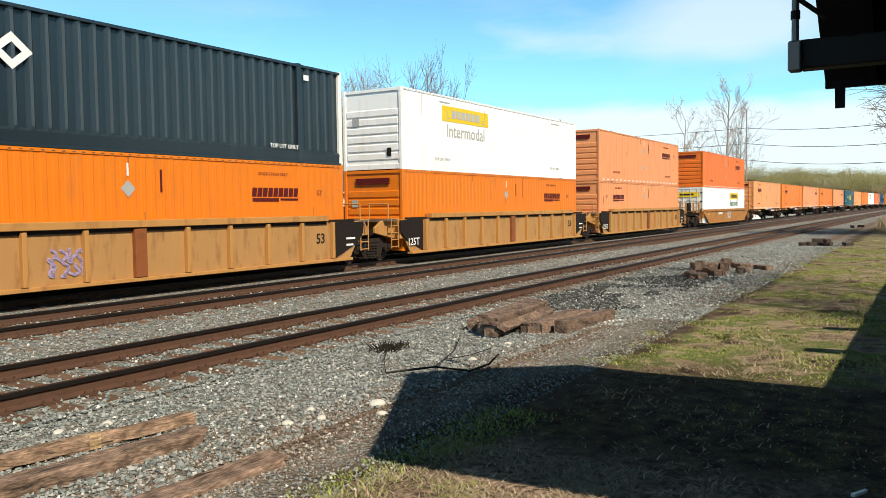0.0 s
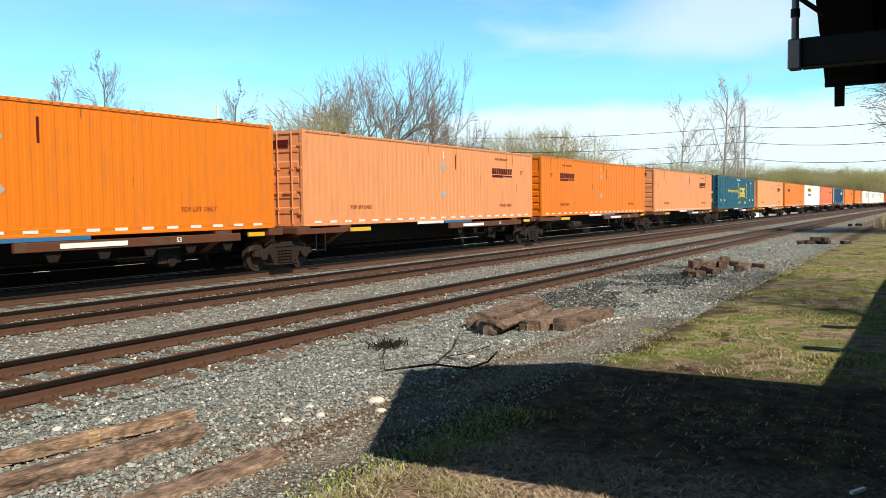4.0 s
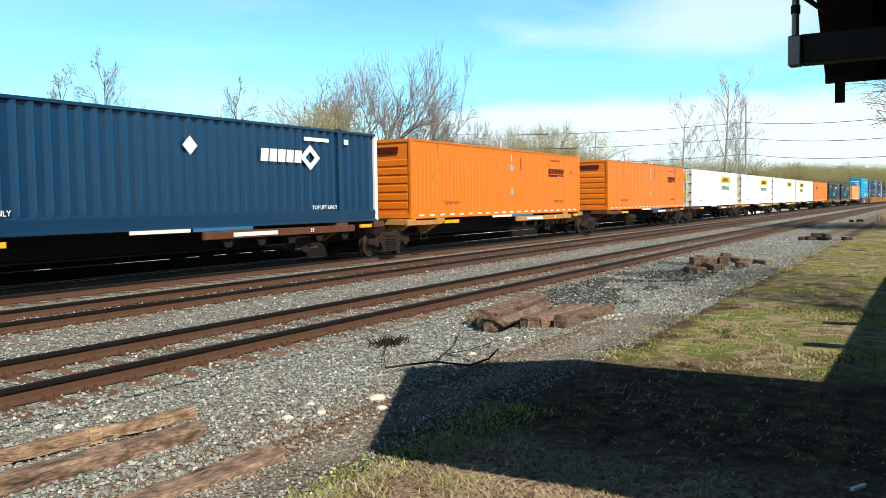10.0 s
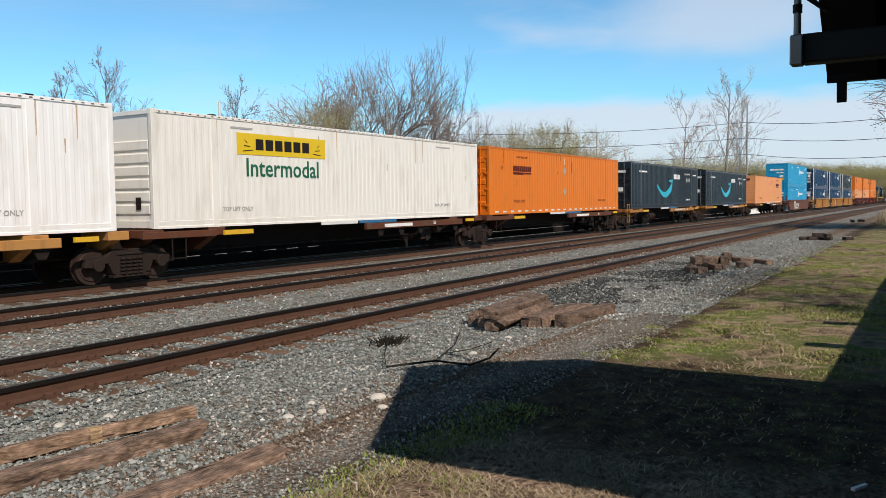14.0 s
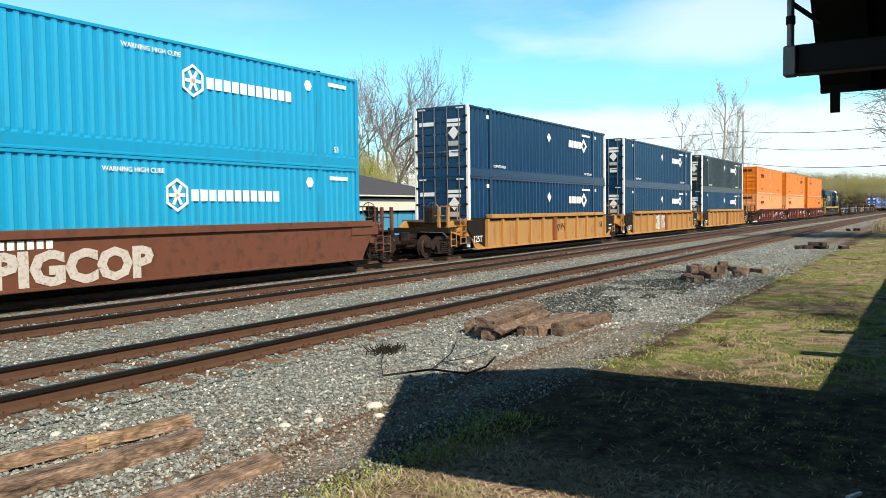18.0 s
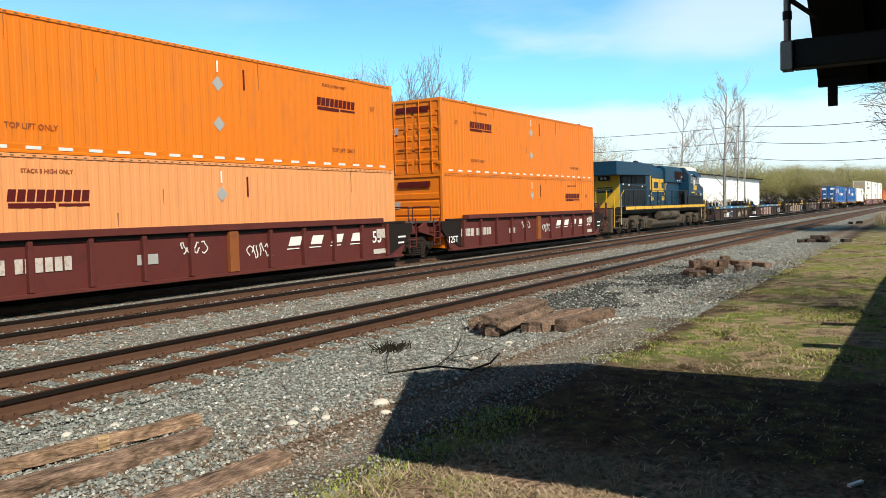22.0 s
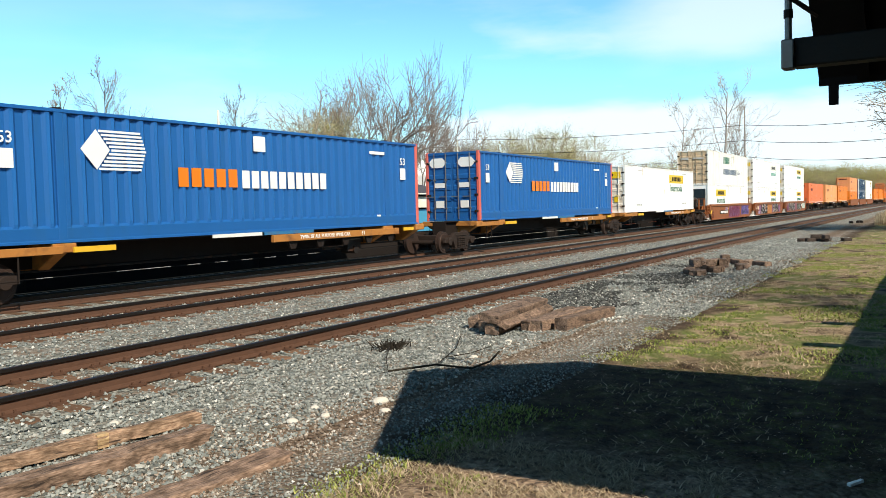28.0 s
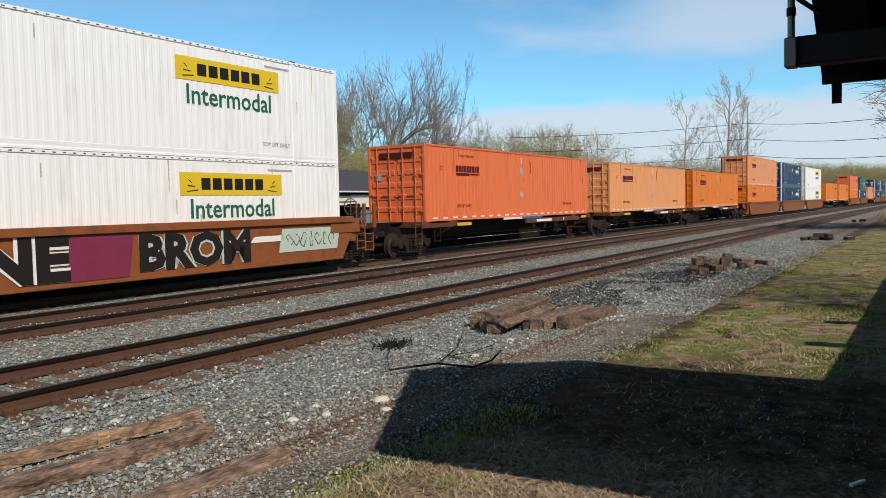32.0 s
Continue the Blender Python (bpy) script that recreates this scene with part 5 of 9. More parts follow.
def well_car(x0, paint, style, label, front=9.7, rear=9.7, rear_bogie=None, couplers=(False, False), extras=(), top=1.42, dark_end=True, chord=None, half=None):
    """One unit of an articulated well car. style: ribbed or plain sides."""
    c = thing("well_car", label, "railway car", "railway cars of the train")
    b0, b1 = (-half, half) if half else (-HALF - 0.15, HALF + 0.35)
    cut = 1.35 if paint is M_WELLAMBER else 0.5
    for sy in (-1, 1):
        y = sy * 1.46
        if style == "ribbed":
            part("side_sheet", Shape().prism([(b0 + 0.3, 0.28), (b1 - 0.3, 0.28), (b1, 0.7), (b1, top), (b0, top), (b0, 0.7)], "y", y - 0.02, y + 0.02), M_WELLDIRT if paint is M_WELLYELLOW else paint, c)
            part("top_chord", Shape().box(b0 + 1.6, b1 - 1.5, y - 0.15, y + 0.15, top + 0.03, top + 0.20), paint, c, bevel=0.012)
            # near-black strip draws the shadow line below the overhanging chord
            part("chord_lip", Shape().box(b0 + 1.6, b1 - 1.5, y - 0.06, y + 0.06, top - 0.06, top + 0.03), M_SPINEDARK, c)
            part("bottom_flange", Shape().box(b0 + 0.3, b1 - 0.3, y - 0.13, y + 0.10, 0.20, 0.29), paint, c, bevel=0.01)
            n = 11
            for i in range(n if sy < 0 else 0):
                a = b0 + 1.25 + i * (b1 - b0 - 2.5) / (n - 1)
                wide = 0.16 if i in (5,) else 0.055
                part("rib", cached(("rib", sy, wide, top), lambda: Shape().prism([(-wide, 0.30), (wide, 0.30), (wide, top), (-wide, top)], "y", min(sy * 0.02, sy * 0.15), max(sy * 0.02, sy * 0.15)).mesh("rib", 0.01)), paint if wide < 0.1 else M_WELLBROWN, c, at=pose(a, y, 0))
        else:
            part("side_sheet", Shape().prism([(b0 + cut, 0.30), (b1 - cut, 0.30), (b1, 1.0), (b1, top - 0.05), (b0, top - 0.05), (b0, 1.0)], "y", y - 0.03, y + 0.03), paint, c)
            part("top_chord", Shape().box(b0, b1, y - 0.11, y + 0.11, top - 0.10, top + 0.09), chord or paint, c, bevel=0.012)
            part("bottom_flange", Shape().box(b0 + cut + 0.05, b1 - cut - 0.05, y - 0.09, y + 0.07, 0.24, 0.31), paint, c, bevel=0.01)
            for i in range(7 if half else 0):
                a = b0 + 2.2 + i * (b1 - b0 - 4.4) / 6
                part("rib", cached(("rib2", sy, top), lambda: Shape().box(-0.06, 0.06, min(sy * 0.03, sy * 0.10), max(sy * 0.03, sy * 0.10), 0.32, top - 0.09).mesh("rib", 0.01)), paint, c, at=pose(a, y, 0))
    part("well_floor", Shape().box(b0 + 0.4, b1 - 0.4, -1.4, 1.4, 0.26, 0.32), M_SPINEDARK, c)
    for sx, e, f in ((-1, b0, -front), (1, b1, rear)):
        part("end_platform", Shape().box(min(e, f), max(e, f), -0.62, 0.62, 0.86, 1.12), M_SPINEDARK if dark_end else paint, c, bevel=0.02)
        part("bulkhead", Shape().box(min(e, e + sx * 0.25), max(e, e + sx * 0.25), -1.44, 1.44, 0.75, top), paint, c, bevel=0.015)
        for sy in (-1, 1):
            part("end_arm", Shape().prism([(e, top), (e + sx * 0.9, top - 0.02), (f * 0.985, 1.16), (f * 0.985, 0.98), (e, 0.72)], "y", sy * 1.1 - 0.05, sy * 1.1 + 0.05), paint, c, bevel=0.01)
            part("side_end_plate", Shape().prism([(e - sx * 1.1, 0.30 if style == "ribbed" else 1.05), (e, 0.72 if style == "ribbed" else 1.05), (e + sx * 0.35, 1.05), (e + sx * 0.35, top - 0.02), (e - sx * 1.1, top - 0.02)], "y", sy * 1.50 - 0.02, sy * 1.50 + 0.02), M_SPINEDARK if style == "ribbed" else paint, c)
        ladder(c, paint, e + sx * 0.55, -1.42, 0.45, 1.5, steps=5)
        part("brake_platform", Shape().box(min(e + sx * 0.3, e + sx * 0.85), max(e + sx * 0.3, e + sx * 0.85), -1.3, 1.3, top - 0.05, top + 0.02), M_STEEL, c)
        g = Shape().tube((e + sx * 0.62, -1.2, top + 0.55), (e + sx * 0.62, -0.4, top + 0.55), 0.025, 6)
        for a in (-1.2, -0.4):
            g.tube((e + sx * 0.62, a, top), (e + sx * 0.62, a, top + 0.55), 0.025, 6)
        part("handrail", g, paint, c)
    if style == "ribbed":
        words(c, "53", 0.55 if paint is M_WELLRED else 0.42, M_WHITELET if paint is M_WELLRED else M_BLACKLET, b1 - 1.75, 0.92, y=-1.49)
        words(c, "125T", 0.36, M_WHITELET, b0 + 0.45, 0.62, y=-1.53)
        part("notice", Shape().box(b1 - 0.55, b1 - 0.1, -1.535, -1.525, 0.86, 0.92).box(b1 - 0.55, b1 - 0.2, -1.535, -1.525, 0.66, 0.72), M_WHITELET, c)
        part("guide_plate", Shape().box(b0 + 0.1, b0 + 1.4, -1.52, -1.40, top + 0.0, top + 0.07), M_SPINEDARK, c)
        part("guide_plate", Shape().box(b1 - 1.4, b1 - 0.1, -1.52, -1.40, top, top + 0.07), M_SPINEDARK, c)
    bogie(c, -front + 0.02)
    if rear_bogie is not None:
        bogie(c, rear_bogie)
    if couplers[0]:
        coupler(c, -front - 0.4, -1)
        end_gear(c, -front - 0.15, -1, paint, top)
    if couplers[1]:
        coupler(c, rear + 0.1, 1)
        end_gear(c, rear + 0.1, 1, paint, top)
    for f in extras:
        f(c)
    TRAIN.append((c, x0 + HALF, 0.0))
    return c


O = "orange painted corrugated steel shipping container with dark red markings"
SAL = "sun-faded salmon corrugated shipping container with dark red markings"
PEA = "faded peach corrugated shipping container with dark red markings"
RED = "red-orange corrugated shipping container with dark markings"
WH = "white corrugated shipping container with a yellow panel and green word"
NV = "navy corrugated shipping container with white markings and white corner posts"
TOP1 = 1.235          # container floor on the spine cars
LOW, HIGH = 0.30, 3.19  # floors of the lower and upper box in a well


def single(x0, *a, **k):
    container(x0 + HALF, TOP1, *a, **k)


def stack(x0, low, high):
    container(x0 + HALF, LOW, *low[0], **low[1])
    container(x0 + HALF, HIGH, *high[0], **high[1])


def box(*a, **k):
    return a, k


def orange(logo=5.0, mat_=None, label=None, **k):
    k.setdefault("rail_dashes", True)
    return box(mat_ or M_ORANGE, label or O, marks=[mark_orange(logo)], **k)


def white(logo=3.5, faded=False, end="door2", mat_=None, label=None, plain=False):
    return box(mat_ or M_WHITE, label or WH, end=end, step=0.23, depth=0.006, marks=[mark_white(logo, faded, plain, end_panel=end != "ribs")])


def reefer():
    def unit(c):
        u = part("cooling_unit", Shape().box(-HALF - 0.02, -HALF + 0.06, -1.05, 0.75, 0.5, 2.55), M_CHARCOAL, c, "dark cooling unit in the end", bevel=0.03)
        part("unit_cover", Shape().box(-HALF - 0.05, -HALF - 0.01, 0.35, 1.0, 0.4, 2.6), M_WHITE, u, bevel=0.03)
    a, k = white(-3.5)
    k["marks"] = [mark_white(-3.5), unit]
    k["end"] = "plain"
    return a, k


def navy(mat_=None, label=None):
    return box(mat_ or M_NAVY, label or NV, end="door", post=M_WHITELET, step=0.38, depth=0.085, marks=[mark_navy])


def add_single(x0, b):
    single(x0, *b[0], **b[1])


def sprayed(text, wide, tall, x, z, ink, halo=None):
    """Fat sprayed letters, fitted to a field of the car side, with a pale outline round them."""
    def f(c):
        for weight, y, m, name, label in ((0.085, -1.509, halo, "graffiti_halo", ""), (0.050, -1.514, ink, "graffiti", "sprayed graffiti letters")):
            if m is None:
                continue
            me = lettering(text, 1.0, weight)
            xs, zs = [v.co.x for v in me.vertices], [v.co.z for v in me.vertices]
            k, q = wide / (max(xs) - min(xs)), tall / (max(zs) - min(zs))
            part(name, me, m, c, label, at=pose(x, y, z) @ Matrix.Diagonal((k, 1, q, 1)))
    return f


def graffiti(spec):
    """Painted lettering and blocks of colour on a car side: rows of (material, x, z, wid, hgt)."""
    def f(c):
        for m, x, z, wid, hgt in spec:
            plate(c, "graffiti", m, x, z, wid, hgt, y=-1.5, lean=0.08)
    return f


def words_at(text, size, x, z, ink):
    """Painted letters on the side of a car."""
    def f(c):
        words(c, text, size, ink, x, z, y=-1.505)
    return f


def scrawl(x, z, wid, hgt, ink, seed, loops=5, thick=0.03):
    """An illegible sprayed tag: loops and strokes of paint on a car side."""
    def f(c):
        rr = random.Random(seed)
        s = Shape()
        for i in range(loops):
            a = x - wid / 2 + wid * (i + 0.5) / loops
            w, h = wid / loops * rr.uniform(0.4, 0.6), hgt / 2 * rr.uniform(0.7, 1.0)
            t0, span = rr.uniform(0, 6.28), rr.uniform(3.5, 6.2)
            pts = [(a + w * math.cos(t0 + span * k / 12) * (0.6 + 0.4 * math.sin(k * 0.9 + i)), z + h * math.sin(t0 + span * k / 12)) for k in range(13)]
            for (p, q), (u, v) in zip(pts, pts[1:]):
                d = Vector((u - p, v - q))
                if d.length < 1e-4:
                    continue
                n = Vector((-d.y, d.x)).normalized() * thick
                e = d.normalized() * thick * 0.5
                s.prism([(p - e.x + n.x, q - e.y + n.y), (p - e.x - n.x, q - e.y - n.y), (u + e.x - n.x, v + e.y - n.y), (u + e.x + n.x, v + e.y + n.y)], "y", -1.506, -1.494)
        tagged(part("graffiti", s, ink, c, "illegible sprayed tag"), kind="stuff")
    return f


def platform_gear(c):
    """Brake gear, air tank and rail on the end platforms of an empty car."""
    for e in (-8.45, 8.45):
        t = part("air_tank", Shape().tube((e, -0.55, 1.62), (e, 0.35, 1.62), 0.24, 14), M_CASTING, c, "dark brake air tank", bevel=0.02)
        part("tank_strap", Shape().tube((e, -0.3, 1.62), (e, -0.25, 1.62), 0.255, 14), M_STEEL, t)
        part("valve_box", Shape().box(e - 0.28, e + 0.18, -1.05, -0.7, 1.15, 1.62), M_SPINEDARK, c, bevel=0.02)
        part("brake_stand", Shape().box(e + 0.3, e + 0.42, -0.95, -0.83, 1.1, 2.0), M_SPINEDARK, c, bevel=0.01)
        wheel = Shape()
        ring = [(e + 0.26, -0.89 + 0.24 * math.cos(k * math.pi / 8), 1.85 + 0.24 * math.sin(k * math.pi / 8)) for k in range(17)]
        part("hand_wheel", wheel.pipe(ring, 0.018, 5).tube(ring[0], ring[8], 0.012, 5).tube(ring[4], ring[12], 0.012, 5), M_STEEL, c)
        part("grab_rail", Shape().pipe([(e - 0.5, -1.3, 1.2), (e - 0.5, -1.3, 1.72), (e + 0.6, -1.3, 1.72), (e + 0.6, -1.3, 1.2)], 0.022, 5), M_SAFETY if e > 0 else M_SPINEDARK, c)


M_PURPLE = mat("purple_spray_paint", (0.12, 0.07, 0.26), 0.5, var=0.4, scale=3)
M_LILAC = mat("lilac_spray_paint", (0.42, 0.33, 0.52), 0.5, var=0.3, scale=4)
M_MAGENTA = mat("magenta_spray_paint", (0.22, 0.03, 0.07), 0.5, var=0.3, scale=3)
M_PINKTAG = mat("pale_pink_spray_paint", (0.50, 0.33, 0.27), 0.6, var=0.3, scale=5, dirt=(0.24, 0.13, 0.09), dirt_amount=0.7)
M_SOOTRED = mat("sooty_red_patch", (0.065, 0.032, 0.026), 0.7, var=0.35, scale=2.5, dirt=(0.03, 0.02, 0.018), dirt_amount=0.7)
M_GREYTAG = mat("grey_spray_paint", (0.17, 0.14, 0.13), 0.6, var=0.35, scale=4, dirt=(0.08, 0.05, 0.04), dirt_amount=0.6)
M_NOTICEBLUE = mat("faded_blue_grey_panel", (0.035, 0.042, 0.065), 0.6, var=0.2, scale=3)
M_VIOLET = mat("violet_spray_paint", (0.20, 0.05, 0.15), 0.5, var=0.35, scale=3)
M_BRIGHTAMBER = mat("amber_spray_paint", (0.46, 0.17, 0.03), 0.55, var=0.25, scale=3, dirt=(0.25, 0.09, 0.03))
M_MINT = mat("pale_mint_spray_paint", (0.48, 0.58, 0.50), 0.5, var=0.25, scale=5)
# stacked wells at the head
well_car(4.5, M_WELLYELLOW, "ribbed", "weathered yellow ribbed well car with a pale tag", couplers=(True, False), extras=[scrawl(-1.75, 0.9, 0.9, 0.3, M_LILAC, 81, 4, 0.03), scrawl(-1.7, 0.6, 1.0, 0.3, M_LILAC, 82, 4, 0.03)])
stack(4.5, orange(5.0), box(M_DARKGREY, "dark slate corrugated container with white diamond mark", post=M_WHITELET, step=0.38, depth=0.085, end="door", marks=[mark_slate]))
well_car(24.0, M_WELLYELLOW, "ribbed", "weathered yellow ribbed well car")
stack(24.0, orange(5.0), white(-3.45, True, "ribs"))
well_car(43.6, M_WELLYELLOW, "ribbed", "weathered yellow ribbed well car", rear_bogie=9.0, couplers=(False, True))
stack(43.6, orange(-4.85, M_SALMON, SAL), orange(5.0, M_SALMON, SAL))
well_car(67.0, M_WELLAMBER, "plain", "rusty amber smooth-sided well car with a pale tag", front=9.6, rear_bogie=9.4, couplers=(True, True), top=1.30, extras=[scrawl(0.3, 0.85, 1.9, 0.62, M_PALETAG, 91, 4, 0.06), lambda c: letter_bars(c, M_WHITELET, -3.6, 1.02, 8, 0.13, 0.17, 0.06, "white reporting mark as bars", y=-1.5, lean=0.0), lambda c: part("safety_patch", Shape().box(-7.5, -6.9, -1.51, -1.49, 0.95, 1.1), M_SAFETY, c)])
stack(67.0, white(3.45), orange(5.0, M_DEEPORANGE, "deep orange corrugated shipping container with dark markings"))
# skeletal cars with single boxes
SINGLES = [
    (87.8, orange(-4.85, M_PEACH, PEA, end="door2"), 0), (105.0, orange(-4.85, end="door2"), 0), (122.4, orange(5.0, M_SALMON, SAL, end="door2"), 0), (139.6, orange(-4.85, end="ribs"), 0), (157.9, orange(5.0, M_SALMON, SAL), 1),
    (176.5, box(M_TEAL, "dark teal corrugated container with yellow block marks", end="door", step=0.28, depth=0.035, marks=[mark_csx]), 2),
    (194.6, orange(5.0, M_PEACH, PEA), 0), (212.1, orange(-4.85, M_ORANGE, end="door2"), 0), (229.4, white(-3.48, end="ribs"), 0), (246.6, orange(5.0, M_REDORANGE, RED), 1),
    (265.4, navy(), 2), (283.6, orange(5.0), 0), (304.1, orange(5.0), 1), (322.8, white(3.45), 2), (341.3, white(3.3), 0), (358.7, white(3.3, plain=True), 0),
    (375.9, white(-3.45, False, "ribs", M_CREAM, "cream corrugated shipping container with yellow panel and green word"), 0), (393.1, orange(-4.85, end="door2"), 1),
    (411.6, box(M_CHARCOAL, "charcoal corrugated container with a cyan curved arrow", end="door", step=0.28, depth=0.035, marks=[mark_smile]), 2),
    (430.4, box(M_CHARCOAL, "charcoal corrugated container with a cyan curved arrow", end="door", step=0.28, depth=0.035, marks=[mark_smile]), 0),
    (451.1, orange(5.0, M_PEACH, PEA), 1)]
for i, (x0, b, gap) in enumerate(SINGLES):
    add_single(x0, b)
    after = SINGLES[i + 1][0] - x0 if i + 1 < len(SINGLES) else 19.0
    before = x0 - SINGLES[i - 1][0] if i else 19.0
    first = i == 0 or SINGLES[i - 1][2] == 1
    spine_car(x0, front=HALF + (0.9 if first else (before - CL) / 2), rear=HALF + (0.75 if gap == 1 else (after - CL) / 2), front_bogie=-8.2 if first else -HALF - (before - CL) / 2, rear_bogie=7.3 if gap == 1 else None, color=M_WELLYELLOW if x0 in (341.3, 358.7, 283.6) else M_WELLAMBER if x0 in (411.6, 430.4, 194.6) else None, couplers=(first, gap == 1), tank=i % 3 == 0)
M_PIGBROWN = mat("dirty_brown_car_paint", (0.15, 0.058, 0.036), 0.6, var=0.25, scale=1.4, bump=0.2, dirt=(0.06, 0.034, 0.024), dirt_amount=0.7)
# double stacks ahead of the locomotive
well_car(471.7, M_PIGBROWN, "plain", "dark red-brown smooth-sided well car with pale graffiti letters", front=9.4, rear_bogie=9.3, couplers=(True, True),
         extras=[lambda c: part("lettering", lettering("PIGCOP", 1.0, 0.055), M_PALETAG, c, "pale tan graffiti letters", at=pose(-2.4, -1.503, 0.66) @ Matrix.Diagonal((1.1, 1, 0.95, 1))), lambda c: letter_bars(c, M_WHITELET, -4.6, 1.2, 8, 0.15, 0.18, 0.06, "white reporting mark as bars", y=-1.5, lean=0.0)])
cy = lambda x: box(M_CYAN, "bright cyan-blue corrugated container with white marks", end="door2", step=0.28, depth=0.04, marks=[mark_cyan(x)])
stack(471.7, cy(2.3), cy(2.9))
for i, x0 in enumerate((495.2, 514.6, 534.1)):
    well_car(x0, M_WELLYELLOW, "ribbed", "weathered yellow ribbed well car", rear_bogie=9.0 if i == 2 else None, couplers=(i == 0, i == 2),
             extras=[scrawl(-1.1, 0.85, 2.1, 0.8, M_WHITELET, 92, 5, 0.11), scrawl(-1.1, 0.85, 2.1, 0.75, M_FADEDLET, 93, 6, 0.018)] if i == 1 else [scrawl(0.9, 0.9, 1.6, 0.4, M_SPINE, 94, 4, 0.025)] if i == 0 else [])
    stack(x0, navy(), navy(M_DARKGREY, "dark slate corrugated container with white marks and posts") if i == 2 else navy())
def red_car_marks(c):
    s = Shape()
    for k in range(4):
        a = 2.3 + k * 0.98
        s.prism([(a, 0.86), (a + 0.5, 0.86), (a + 0.62, 1.12), (a + 0.12, 1.12)], "y", -1.506, -1.496)
        s.prism([(a - 0.06, 0.76), (a + 0.46, 0.76), (a + 0.47, 0.79), (a - 0.05, 0.79)], "y", -1.506, -1.496)
    part("logo", s, M_WHITELET, c, "white slanted company mark as bars")
    letter_bars(c, M_PALETAG, -7.2, 0.86, 4, 0.24, 0.3, 0.06, "pale reporting mark as bars", y=-1.5, lean=0)
    letter_bars(c, M_PALETAG, -5.85, 0.86, 6, 0.17, 0.3, 0.05, "pale number as bars", y=-1.5, lean=0)
    plate(c, "notice", M_GREYDECAL, -2.6, 0.8, 0.6, 0.24, y=-1.5)
    plate(c, "notice", M_PALETAG, 7.0, 0.46, 1.1, 0.16, y=-1.5)
    plate(c, "notice", M_PALETAG, 6.9, 1.05, 0.5, 0.3, y=-1.5)
    scrawl(-1.2, 1.0, 0.9, 0.34, M_WHITELET, 61, 4, 0.014)(c)
    scrawl(1.2, 0.8, 1.1, 0.4, M_WHITELET, 62, 5, 0.014)(c)


for i, x0 in enumerate((557.7, 577.2, 596.6)):
    well_car(x0, M_WELLRED, "ribbed", "oxide-red ribbed well car with white lettering", rear_bogie=9.0 if i == 2 else None, couplers=(i == 0, i == 2), top=1.36,
             extras=[red_car_marks])
    stack(x0, orange(-4.85, M_PEACH, PEA, end="door2" if i == 0 else "ribs") if i < 2 else orange(5.0), orange(-4.85, end="door2") if i != 1 else orange(5.0))
